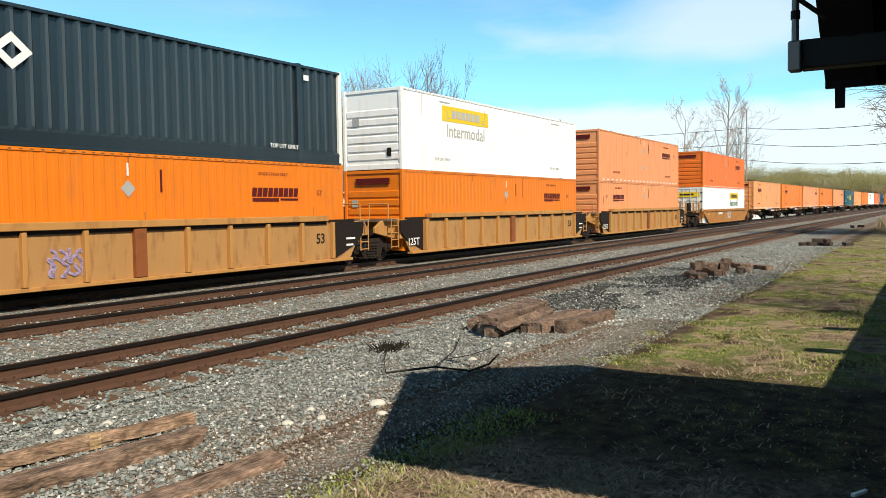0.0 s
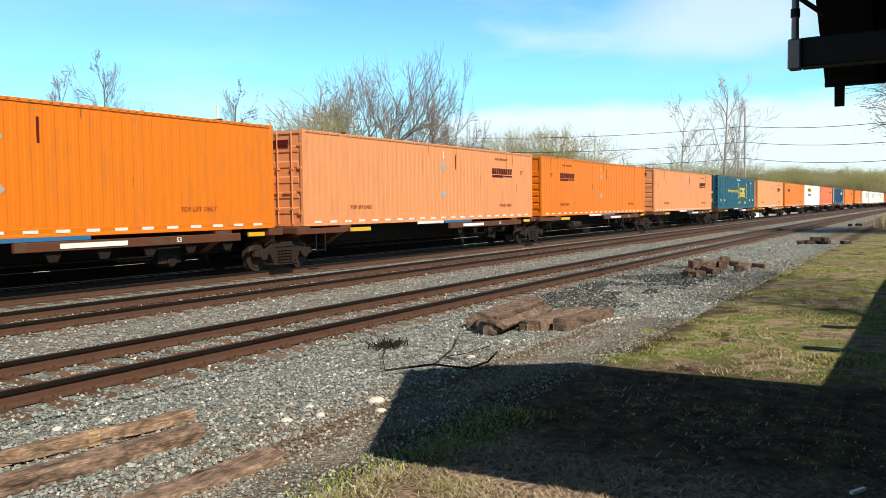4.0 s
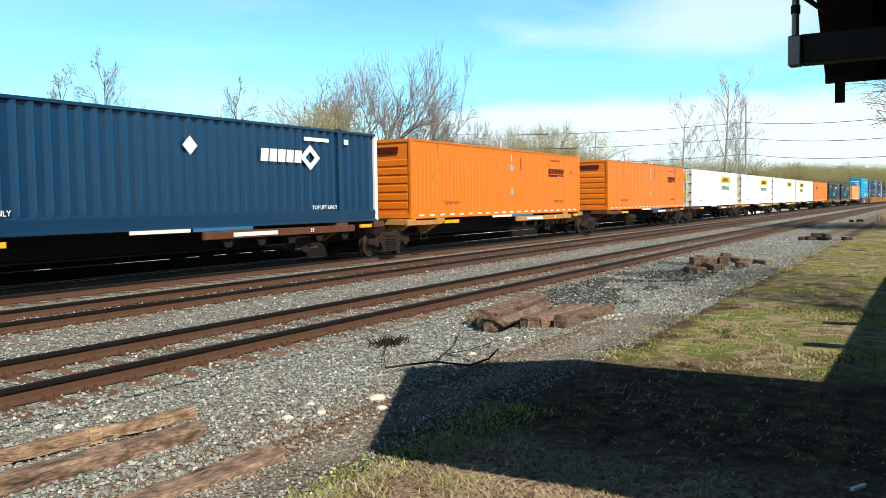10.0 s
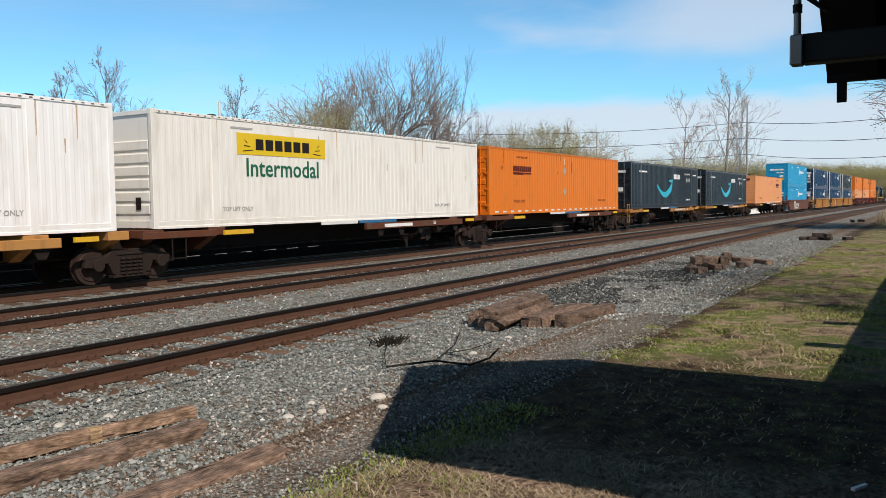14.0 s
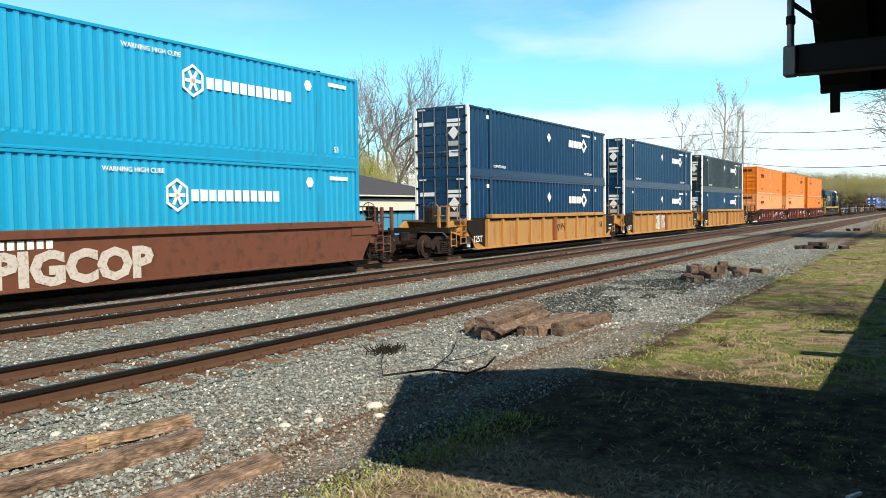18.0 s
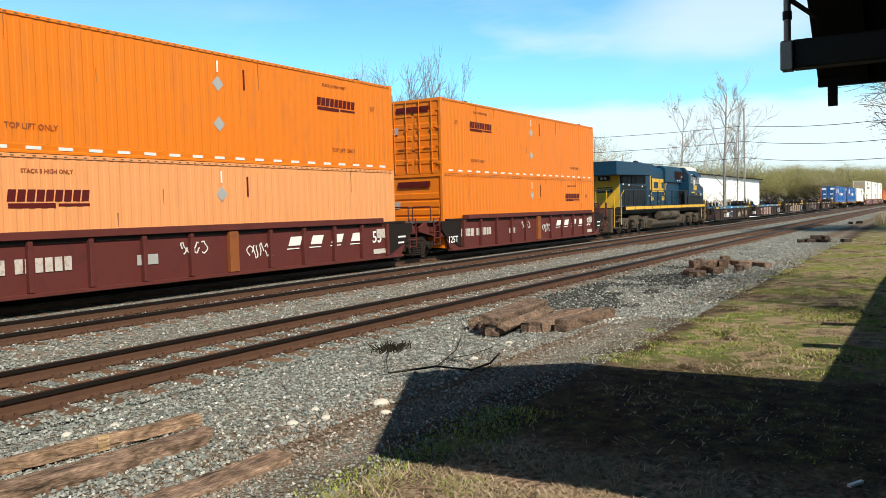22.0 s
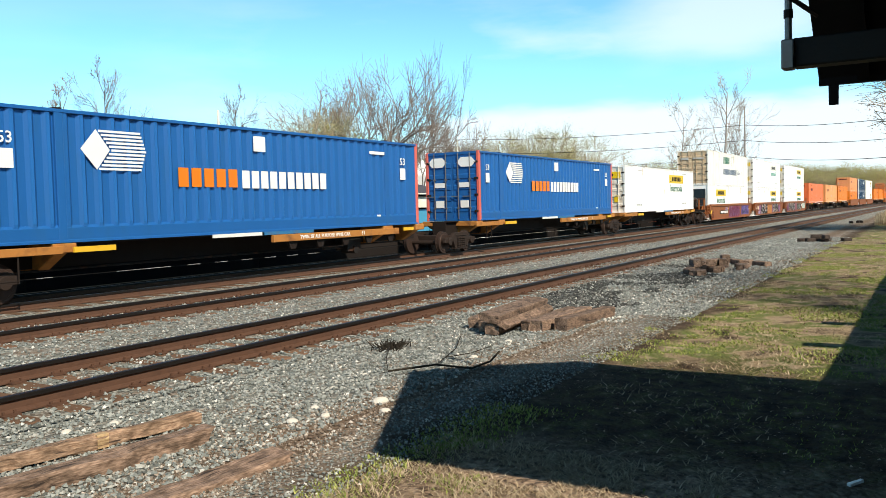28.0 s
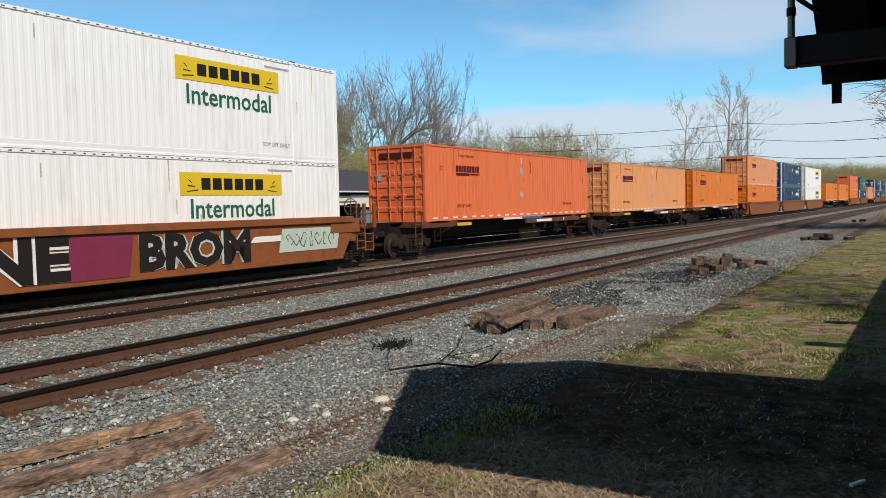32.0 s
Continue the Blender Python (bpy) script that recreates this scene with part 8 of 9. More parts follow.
S_1 = spruce(50.5, 52.0, 8.4)
spruce(47.5, 57.0, 9.9, leaf_mat("yellow_green_needles", (0.30, 0.33, 0.09)), "mid-green cedar behind the freight house", 0.27)
copy_tree(T_BIG, 63.2, 50.0, 0.98, 130, wide=0.62)
copy_tree(T_B, 36.0, 62.0, 0.72, 20)
copy_tree(T_A, 40.0, 64.0, 0.8, 80)
copy_tree(T_B, 56.0, 56.0, 0.9, 200, wide=0.6)
copy_tree(T_PALE2, 113.2, 22.2, 1.05, 70, wide=0.5)
copy_tree(T_PALE2, 115.0, 22.5, 0.95, 190, wide=0.45)
copy_tree(T_PALE2, 106.0, 29.0, 0.6, 120)
# thicket behind the freight house: along the line of sight, nearer trees to the right
rnd = random.Random(21)
for i, (x, y, h, kind_) in enumerate(((46.8, 58.5, 1.02, T_BUD), (48.3, 58, 0.95, T_BUD), (44.5, 61, 0.8, T_BUD), (50.6, 57, 0.8, T_BUD), (52.5, 57, 0.72, T_RUS), (54.5, 57, 0.8, T_BUD), (56.2, 56, 0.75, T_BUD2), (58, 55, 0.75, T_BUD), (59.0, 54, 0.85, T_BUD2), (60.3, 53, 0.95, T_BUD), (61.5, 52, 1.12, T_BUD), (56.6, 48.5, 1.0, T_BUD2), (58.2, 49.0, 1.05, T_BUD), (60.0, 48.6, 1.0, T_BUD), (62.2, 51, 1.25, T_BUD), (57.5, 44.0, 0.72, T_BUD2), (59.8, 43.0, 0.75, T_BUD), (62.2, 44.5, 0.7, T_BUD2), (64.5, 45.5, 0.66, T_BUD), (61.3, 41.8, 0.55, T_BUD), (43, 63, 0.72, T_A), (47.5, 62, 0.75, T_A), (51.5, 60, 0.78, T_A), (55.2, 59, 0.8, T_A))):
    copy_tree(kind_, x, y, h, rnd.uniform(0, 360), wide=1.0 if y > 47 else 0.7)
copy_tree(T_YG, 54.4, 39.6, 0.9, 60, wide=0.4)
copy_tree(T_YG, 51.0, 52.6, 0.75, 200)
# trees beyond and beside the house
for x, y, h, kind_ in ((104, 66, 0.95, T_BIG), (109, 63, 0.95, T_BIG), (112, 60, 0.9, T_A), (99, 68, 0.85, T_A), (115, 58, 1.15, T_BUD2), (106, 57, 1.1, T_BUD), (101.5, 52, 1.1, T_RUS), (104, 51, 1.1, T_BUD), (106.5, 50, 1.2, T_BUD2), (109.5, 48.5, 1.25, T_BUD2), (112.5, 48, 1.15, T_BUD2), (98.0, 47.0, 0.95, T_RUS), (100.5, 45.5, 0.9, T_RUS), (102.5, 45, 0.85, T_BUD), (105.5, 44.5, 0.9, T_RUS), (107.5, 43.5, 0.8, T_BUD2)):
    copy_tree(kind_, x, y, h, rnd.uniform(0, 360), wide=0.6 if x < 101 or kind_ is T_BIG else 0.9)
copy_tree(T_YG, 112.5, 46.0, 0.55, 10)
for i in range(6):
    copy_tree(T_RUS, 110 + i * 1.3, 33 - i * 1.9, rnd.uniform(0.4, 0.5), rnd.uniform(0, 360))
# an unseen tree, added behind the station so that its crown shades the gravel
copy_tree(T_BUD, 9.0, -17.0, 2.3, 35, z=-0.2, wide=0.42)
# far woods
T_FAR = at_tree(tree("wood_tree", "far bare tree with olive buds in a wood", 31, 14.0, leaves=M_OLIVE, per=40, size=0.11, cloud=0.7, spread=0.55, trunk=0.2, start=0.1, last=5), 168.0, 82.0, 1.0)
T_FAR2 = at_tree(tree("wood_tree", "far bare brown tree in a wood", 32, 14.0, leaves=M_RUSSET, per=22, size=0.10, cloud=0.7, spread=0.5, trunk=0.2, start=0.1, last=5), 174.0, 80.0, 1.0)
T_FAR3 = at_tree(tree("wood_tree", "far pale budding tree in a wood", 33, 13.0, leaves=M_BUD, per=30, size=0.11, cloud=0.7, spread=0.55, trunk=0.2, start=0.1, last=5), 182.0, 78.0, 1.0)
for i in range(46):
    u = i / 45
    ang = 0.52 - 0.50 * u
    dist = 165 + 190 * u + rnd.uniform(-18, 18)
    copy_tree(rnd.choice((T_FAR, T_FAR2, T_FAR3, T_FAR)), dist * math.cos(ang), dist * math.sin(ang), rnd.uniform(0.8, 1.15), rnd.uniform(0, 360), wide=1.5)
for i in range(30):
    u = i / 29
    dist = 300 + rnd.uniform(-10, 40)
    ang = 0.20 - 0.20 * u
    copy_tree(rnd.choice((T_FAR, T_FAR, T_FAR3)), dist * math.cos(ang), dist * math.sin(ang) + 3, rnd.uniform(0.65, 0.95), rnd.uniform(0, 360), wide=1.9)
for i in range(16):
    dist = 370 + rnd.uniform(-10, 30)
    ang = 0.02 + 0.16 * rnd.random() ** 1.3
    copy_tree(S_1, dist * math.cos(ang), dist * math.sin(ang) + 4, rnd.uniform(1.3, 2.1), rnd.uniform(0, 360), wide=rnd.uniform(1.2, 2.0))
# a tree on this side, whose twigs reach in beside the roof
copy_tree(T_BIG, 56.6, -2.0, 0.85, 75, z=-0.2)
for k in range(3):
    copy_tree(T_RUS, 54.0 + 1.6 * k, -1.6 - 1.0 * k, 1.12, 50 * k, z=-0.2)


def woodland_edge():
    """Undergrowth that closes the far edge of the fields."""
    rr = np.random.RandomState(8)
    tips = []
    for i in range(2400):
        u = rr.rand()
        ang, dist = 0.75 - 0.85 * u, 190 + 200 * u + rr.uniform(-12, 25)
        tips.append(Vector((dist * math.cos(ang), max(dist * math.sin(ang), -40), rr.uniform(-0.5, 9.5) * (0.6 + 0.4 * rr.rand()))))
    o = part("underbrush", leaf_cloud(tips, 9, 60, 1.8, 0.26), M_RUSSET)
    tagged(o, "brown leafless underbrush along the far woods", "underbrush", kind="stuff")
    tips = []
    for i in range(700):
        u = rr.rand()
        tips.append(Vector((26 + 75 * u, 60 - 22 * u + rr.uniform(-3, 6), rr.uniform(-0.5, 3.2))))
    o = part("underbrush", leaf_cloud(tips, 10, 50, 0.8, 0.1), M_BUD)
    tagged(o, "pale budding underbrush behind the buildings", "underbrush", kind="stuff")


woodland_edge()


# ---- loose stones, grass, weeds ----
def island_mat(name, stops, rough=0.9):
    m = bpy.data.materials.new(name)
    m.use_nodes = True
    n, l = m.node_tree.nodes, m.node_tree.links
    b = n["Principled BSDF"]
    b.inputs["Roughness"].default_value = rough
    b.inputs["Specular IOR Level"].default_value = 0.1
    g = n.new("ShaderNodeNewGeometry")
    r = n.new("ShaderNodeValToRGB")
    e = r.color_ramp.elements
    e[0].position, e[0].color = stops[0][0], (*stops[0][1], 1)
    e[1].position, e[1].color = stops[-1][0], (*stops[-1][1], 1)
    for p, c in stops[1:-1]:
        e.new(p).color = (*c, 1)
    l.new(g.outputs["Random Per Island"], r.inputs[0])
    l.new(r.outputs[0], b.inputs["Base Color"])
    return m


M_STONES = island_mat("crushed_stone", [(0.0, (0.12, 0.13, 0.124)), (0.45, (0.23, 0.255, 0.245)), (0.8, (0.32, 0.34, 0.325)), (0.96, (0.42, 0.425, 0.40)), (0.985, (0.66, 0.65, 0.61)), (1.0, (0.74, 0.72, 0.68))])
M_BROWNSTONES = island_mat("dirt_stained_stone", [(0.0, (0.10, 0.075, 0.055)), (0.5, (0.22, 0.175, 0.14)), (0.85, (0.32, 0.27, 0.225)), (1.0, (0.55, 0.50, 0.44))])
M_DARKSTONES = island_mat("dark_stained_stone", [(0.0, (0.035, 0.038, 0.038)), (0.8, (0.085, 0.09, 0.088)), (1.0, (0.2, 0.2, 0.19))])
M_GRASS = island_mat("green_grass", [(0.0, (0.14, 0.19, 0.04)), (0.6, (0.26, 0.31, 0.08)), (1.0, (0.42, 0.42, 0.17))])
M_STRAW = island_mat("dry_grass", [(0.0, (0.22, 0.16, 0.10)), (0.6, (0.38, 0.30, 0.20)), (1.0, (0.55, 0.46, 0.33))])
M_LITTER = island_mat("dead_leaves", [(0.0, (0.04, 0.026, 0.017)), (0.5, (0.12, 0.082, 0.055)), (0.8, (0.28, 0.20, 0.14)), (1.0, (0.58, 0.46, 0.35))])


def scatter_heights(x, y):
    return np.array([ground_z(a, b) for a, b in zip(x, y)])


def patch(x, y, scale, off):
    return np.array([noise.noise(Vector((a * scale + off, b * scale, off))) for a, b in zip(x, y)])


def stones(name, label, n, area, size, seed, power=1.0, tall=0.8, sink=0.3, keep=None, material=None):
    rr = np.random.RandomState(seed)
    x = area[0] + (area[1] - area[0]) * rr.rand(n) ** power
    y = rr.uniform(area[2], area[3], n)
    if keep is not None:
        k = keep(x, y, rr)
        x, y = x[k], y[k]
        n = len(x)
    s = size[0] + (size[1] - size[0]) * rr.rand(n) ** 2.2
    z = scatter_heights(x, y) + s * (tall - sink) * 0.5
    base = np.array([(1, 0, 0), (0, 1, 0), (-1, 0, 0), (0, -1, 0), (0.2, 0.1, 0.9), (0, 0, -0.8)], float)
    v = base[None] * s[:, None, None] * 0.5 * rr.uniform(0.6, 1.25, (n, 6, 3))
    b, e = rr.uniform(0, 2 * np.pi, (2, n, 1))
    v = np.stack([v[:, :, 0], v[:, :, 1] * np.cos(b) - v[:, :, 2] * np.sin(b), v[:, :, 1] * np.sin(b) + v[:, :, 2] * np.cos(b)], axis=2)
    v = np.stack([v[:, :, 0] * np.cos(e) - v[:, :, 2] * np.sin(e), v[:, :, 1], v[:, :, 0] * np.sin(e) + v[:, :, 2] * np.cos(e)], axis=2) * np.array([1, 1, tall])
    a = rr.uniform(0, 2 * np.pi, n)
    c, q = np.cos(a)[:, None], np.sin(a)[:, None]
    v = np.stack([v[:, :, 0] * c - v[:, :, 1] * q + x[:, None], v[:, :, 0] * q + v[:, :, 1] * c + y[:, None], v[:, :, 2] + z[:, None]], axis=2)
    f = np.array([(0, 1, 4), (1, 2, 4), (2, 3, 4), (3, 0, 4), (1, 0, 5), (2, 1, 5), (3, 2, 5), (0, 3, 5)])
    f = (f[None] + (np.arange(n) * 6)[:, None, None]).reshape(-1, 3)
    me = bpy.data.meshes.new(name)
    me.from_pydata(v.reshape(-1, 3).tolist(), [], f.tolist())
    return tagged(part(name, me, material or M_STONES), label, "gravel", kind="stuff")


def between_rails(x, y, rr):
    ok = np.ones(len(x), bool)
    for c in TRACK_Y:
        for sgn in (-1, 1):
            ok &= np.abs(y - (c + sgn * GAUGE / 2)) > 0.10
    return ok


stones("gravel", "loose crushed grey stone beside the near track", 23000, (2.0, 14, 4.75, 7.4), (0.02, 0.065), 1, 1.3)
stones("gravel", "brown dirt-stained gravel beside the ballast", 8000, (2.0, 14, 4.25, 5.2), (0.015, 0.05), 8, 1.3, material=M_BROWNSTONES)
stones("gravel", "brown dirt-stained gravel round the timbers", 4000, (2.0, 6.5, 4.2, 6.2), (0.015, 0.04), 9, 1.0, material=M_BROWNSTONES)
stones("gravel", "loose crushed stone between the tracks", 30000, (1.5, 40, 7.2, 15.6), (0.03, 0.075), 2, 1.6, keep=between_rails)
stones("gravel", "loose crushed stone farther along the track", 14000, (13, 45, 4.4, 7.4), (0.035, 0.09), 3, 1.3)
stones("gravel", "pale fine gravel at the edge of the turf", 12000, (2.5, 16, 3.5, 4.6), (0.012, 0.04), 4, 1.2)

stones("gravel", "pale fine gravel along the turf farther on", 12000, (14, 45, 3.5, 5.2), (0.025, 0.07), 6, 1.4)
stones("gravel", "loose crushed stone back along the tracks", 16000, (-16, 2.2, 4.0, 15.6), (0.04, 0.09), 7, keep=between_rails)
stones("dark_gravel", "dark stained ballast spread beside the tie heap", 9000, (14.5, 26, 4.9, 7.3), (0.05, 0.11), 5, keep=lambda x, y, rr: patch(x, y, 0.35, 4.0) + 0.5 * patch(x, y, 1.2, 6.0) > 0.0, material=M_DARKSTONES)


def pale_stone(x, y, s, seed):
    rr = random.Random(seed)
    sh = Shape()
    bm = bmesh.new()
    bmesh.ops.create_icosphere(bm, subdivisions=2, radius=s / 2)
    for v in bm.verts:
        v.co = Vector((v.co.x * 1.2, v.co.y, v.co.z * 0.6)) * (1 + 0.25 * noise.noise(v.co * 9 / s * 0.1 + Vector((seed, 0, 0))))
    me = bpy.data.meshes.new("stone")
    bm.to_mesh(me)
    bm.free()
    o = part("stone", me, M_PALESTONE)
    o.matrix_basis = pose(x, y, ground_z(x, y) + s * 0.15, 0, 0, rr.uniform(0, 180))
    tagged(o, "pale limestone cobble lying on gravel", "stone", "pale cobbles")


M_PALESTONE = mat("pale_limestone", (0.62, 0.59, 0.53), 0.9, var=0.2, scale=14, bump=0.4)
for i, (x, y, s) in enumerate(((6.72, 4.82, 0.15), (6.05, 5.0, 0.10), (6.25, 5.3, 0.08), (7.9, 5.9, 0.07), (7.1, 5.75, 0.07), (5.75, 5.15, 0.10), (10.7, 5.35, 0.10), (9.3, 5.15, 0.10), (4.6, 6.9, 0.10), (5.0, 6.75, 0.09), (6.4, 4.55, 0.09))):
    pale_stone(x, y, s, i)


def blades(name, label, material, n, area, hgt, seed, keep, wid=0.006, lean=0.6, power=1.0, flat=0.35):
    rr = np.random.RandomState(seed)
    x = area[0] + (area[1] - area[0]) * rr.rand(n) ** power
    y = rr.uniform(area[2], area[3], n)
    k = keep(x, y, rr)
    x, y = x[k], y[k]
    n = len(x)
    z = scatter_heights(x, y) - 0.01
    h = rr.uniform(hgt[0], hgt[1], n)
    a, q = rr.uniform(0, 2 * np.pi, n), rr.uniform(0, 2 * np.pi, n)
    w = wid * rr.uniform(0.6, 1.5, n) * (1 + x / 12)
    t = lean * (flat + (1 - flat) * rr.rand(n))
    dx, dy = np.cos(a) * h * np.sin(t), np.sin(a) * h * np.sin(t)
    u, v = np.cos(a + np.pi / 2) * w, np.sin(a + np.pi / 2) * w
    p0, p1 = np.stack([x - u, y - v, z], 1), np.stack([x + u, y + v, z], 1)
    m = np.stack([x + dx * 0.4, y + dy * 0.4, z + h * np.cos(t) * 0.6], 1)
    side = np.stack([u, v, 0 * u], 1) * 0.75
    p4 = np.stack([x + dx, y + dy, z + h * np.cos(t) * 0.95 + 0.004], 1)
    v = np.stack([p0, p1, m - side, m + side, p4], 1).reshape(-1, 3)
    i = np.arange(n)[:, None] * 5
    f = np.concatenate([np.concatenate([i, i + 1, i + 3], 1), np.concatenate([i, i + 3, i + 2], 1), np.concatenate([i + 2, i + 3, i + 4], 1)], 0)
    me = bpy.data.meshes.new(name)
    me.from_pydata(v.tolist(), [], f.tolist())
    return tagged(part(name, me, material), label, "grass", kind="stuff")


def green_spots(x, y, rr):
    return (patch(x, y, 0.55, 3.0) + 0.55 * patch(x, y, 1.9, 7.0) > 0.04 + 0.18 * rr.rand(len(x))) & (y + 0.35 * patch(x, y, 0.9, 1.0) < 3.75) & ((x > 9.8) | ((y > 2.7) & (x < 6)) | (rr.rand(len(x)) < 0.11))


def straw_spots(x, y, rr):
    return (patch(x, y, 0.8, 11.0) + 0.4 * patch(x, y, 2.3, 5.0) > -0.1 + 0.3 * rr.rand(len(x))) & (y + 0.5 * patch(x, y, 0.9, 1.0) < 3.7) & ((x > 9.6) | (x < 5.3) | (rr.rand(len(x)) < 0.25))


def fringe(x, y, rr):
    return np.abs(y - 3.45 - 0.35 * patch(x, y, 0.9, 1.0)) < 0.32 * rr.rand(len(x))


blades("green_grass", "patchy short green spring grass", M_GRASS, 190000, (3.5, 45, -1.0, 3.9), (0.02, 0.06), 31, green_spots, wid=0.004, lean=1.3, power=1.7)
blades("green_grass", "green grass fringe along the gravel edge", M_GRASS, 9000, (3.4, 7.2, 2.9, 4.0), (0.02, 0.065), 32, fringe, wid=0.0045, lean=1.1, power=1.2)
blades("dry_grass", "matted dry straw-coloured grass", M_STRAW, 105000, (3.5, 45, -1.0, 3.9), (0.04, 0.12), 33, straw_spots, wid=0.0032, lean=1.54, power=1.7, flat=0.66)
blades("dry_grass", "bleached dry grass clumps near the shade", M_STRAW, 26000, (3.6, 6.0, 1.2, 3.6), (0.03, 0.11), 34, lambda x, y, rr: patch(x, y, 2.2, 9.0) > -0.15, wid=0.0028, lean=1.54, flat=0.62)
blades("tall_weeds", "tall tan dead weeds beside the track", M_STRAW, 6000, (64, 92, 1.2, 3.6), (0.4, 1.1), 35, lambda x, y, rr: patch(x, y, 0.3, 2.0) > -0.15, wid=0.002, lean=0.5)
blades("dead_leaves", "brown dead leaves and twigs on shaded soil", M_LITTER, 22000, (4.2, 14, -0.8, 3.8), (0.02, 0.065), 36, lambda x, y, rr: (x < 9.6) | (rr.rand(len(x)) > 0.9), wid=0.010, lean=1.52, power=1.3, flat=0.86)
blades("dry_grass", "matted dry grass along the station path", M_STRAW, 22000, (-14, 3.6, -1.5, 3.7), (0.05, 0.14), 37, lambda x, y, rr: patch(x, y, 0.7, 8.0) > -0.2, wid=0.004, lean=1.5)
blades("green_grass", "short green grass along the station path", M_GRASS, 22000, (-14, 3.6, -1.5, 3.7), (0.03, 0.09), 38, lambda x, y, rr: patch(x, y, 0.6, 2.0) > 0.0, wid=0.004, lean=1.2)


# ---- the locomotive in mid-train, its radiator end towards -x ----
def locomotive(x_front):
    c = thing("diesel_locomotive", "dark blue diesel locomotive with yellow end and sill stripe", "locomotive")
    M_BODY, M_YEND = M_LOCO, M_LOCOYELLOW

    def q(*a, **k):
        return part(*a, **k)
    # frame and walkway
    q("frame", Shape().box(1.2, 23.0, -1.35, 1.35, 1.22, 1.56), M_CASTING, c, bevel=0.02)
    for sy in (-1, 1):
        y = sy * 1.48
        q("walkway", Shape().box(3.3, 22.9, min(y, sy * 0.9), max(y, sy * 0.9), 1.60, 1.66), M_CASTING, c)
        q("sill", Shape().box(3.2, 23.1, y - 0.03, y + 0.03, 1.40, 1.70), M_CASTING, c)
        for i in range(11):
            a = 3.3 + i * 1.79
            q("sill_stripe", Shape().box(a, a + 1.68, y + sy * 0.03 - 0.006, y + sy * 0.03 + 0.006, 1.48, 1.67), M_YEND, c, "yellow reflective sill stripe")
    # long hood
    hood = Shape().prism([(-0.95, 1.62), (0.95, 1.62), (0.95, 4.05), (0.75, 4.30), (-0.75, 4.30), (-0.95, 4.05)], "x", 3.9, 17.2)
    q("long_hood", hood, M_BODY, c, bevel=0.02)
    q("hood_end", Shape().prism([(-0.93, 1.62), (0.93, 1.62), (0.93, 3.60), (-0.93, 3.60)], "x", 3.86, 3.9), M_YEND, c, "yellow painted end of the hood")
    q("number_box", Shape().box(3.62, 3.86, -0.35, 0.35, 3.28, 3.56), M_BODY, c, bevel=0.02)
    for y in (-0.12, 0.12):
        q("headlight", Shape().tube((3.58, y, 3.42), (3.63, y, 3.42), 0.09, 12), M_REFLECT, c, "clear headlight")
    q("end_logo", Shape().box(3.84, 3.856, -0.5, 0.5, 2.55, 2.75).box(3.84, 3.856, -0.5, 0.5, 2.82, 2.88), M_BODY, c)
    # radiator wings
    for sy in (-1, 1):
        w = Shape()
        w.v = [(1.75, sy * 1.50, 3.55), (8.9, sy * 1.50, 3.66), (8.9, sy * 1.50, 4.42), (1.75, sy * 1.50, 4.36),
               (1.75, 0, 3.55), (8.9, 0, 3.66), (8.9, 0, 4.54), (1.75, 0, 4.36)]
        w.f = [(0, 1, 2, 3), (7, 6, 5, 4), (0, 4, 5, 1), (1, 5, 6, 2), (2, 6, 7, 3), (3, 7, 4, 0)]
        q("radiator_wing", w, M_BODY, c, bevel=0.02)
        q("radiator_screen", Shape().box(4.0, 8.8, sy * 0.98 - 0.04, sy * 0.98 + 0.04, 3.12, 3.62), M_BLACKLET, c, "black radiator screen")
        for i in range(6):
            q("screen_bar", Shape().box(4.2 + i * 0.85, 4.26 + i * 0.85, sy * 1.02 - 0.02, sy * 1.02 + 0.02, 3.12, 3.6), M_LOCOGREY, c)
        for i in range(9):
            a = 4.2 + i * 0.62
            q("hood_door", Shape().box(a, a + 0.60, sy * 0.955 - 0.02, sy * 0.955 + 0.02, 1.75, 3.0), M_LOCOGREY if i < 8 else M_BODY, c, bevel=0.01)
        for i in range(8):
            a = 9.9 + i * 0.86
            q("hood_door", Shape().box(a, a + 0.78, sy * 0.955 - 0.02, sy * 0.955 + 0.02, 1.75, 2.35), M_BODY, c, bevel=0.01)
        # mid hood with inverter cabinet
        q("equipment_cabinet", Shape().box(17.0, 18.6, sy * 1.15 - 0.3, sy * 1.15 + 0.3, 1.62, 2.75), M_LOCOGREY, c, bevel=0.03)
        q("louver", Shape().box(14.1, 15.0, sy * 0.98 - 0.03, sy * 0.98 + 0.03, 3.62, 4.08), M_CORALDARK, c, "rusty intake grille")
        q("louver", Shape().box(17.0, 17.5, sy * 1.12 - 0.03, sy * 1.12 + 0.03, 3.85, 4.12), M_BLACKLET, c)
        for a in (15.6, 16.3, 17.55):
            for k in range(5):
                q("vane", Shape().box(a + k * 0.1, a + k * 0.1 + 0.05, sy * 1.13 - 0.04, sy * 1.13 + 0.04, 3.55, 4.12), M_CORALDARK, c)
    q("roof_hatch", Shape().box(9.2, 12.5, -0.7, 0.7, 4.28, 4.46), M_BODY, c, bevel=0.03)
    q("exhaust", Shape().box(9.7, 10.3, -0.35, 0.35, 4.4, 4.62), M_CASTING, c, bevel=0.03)
    q("dynamic_brake", Shape().prism([(-1.1, 3.3), (1.1, 3.3), (1.1, 4.25), (0.8, 4.48), (-0.8, 4.48), (-1.1, 4.25)], "x", 13.2, 17.6), M_BODY, c, bevel=0.02)
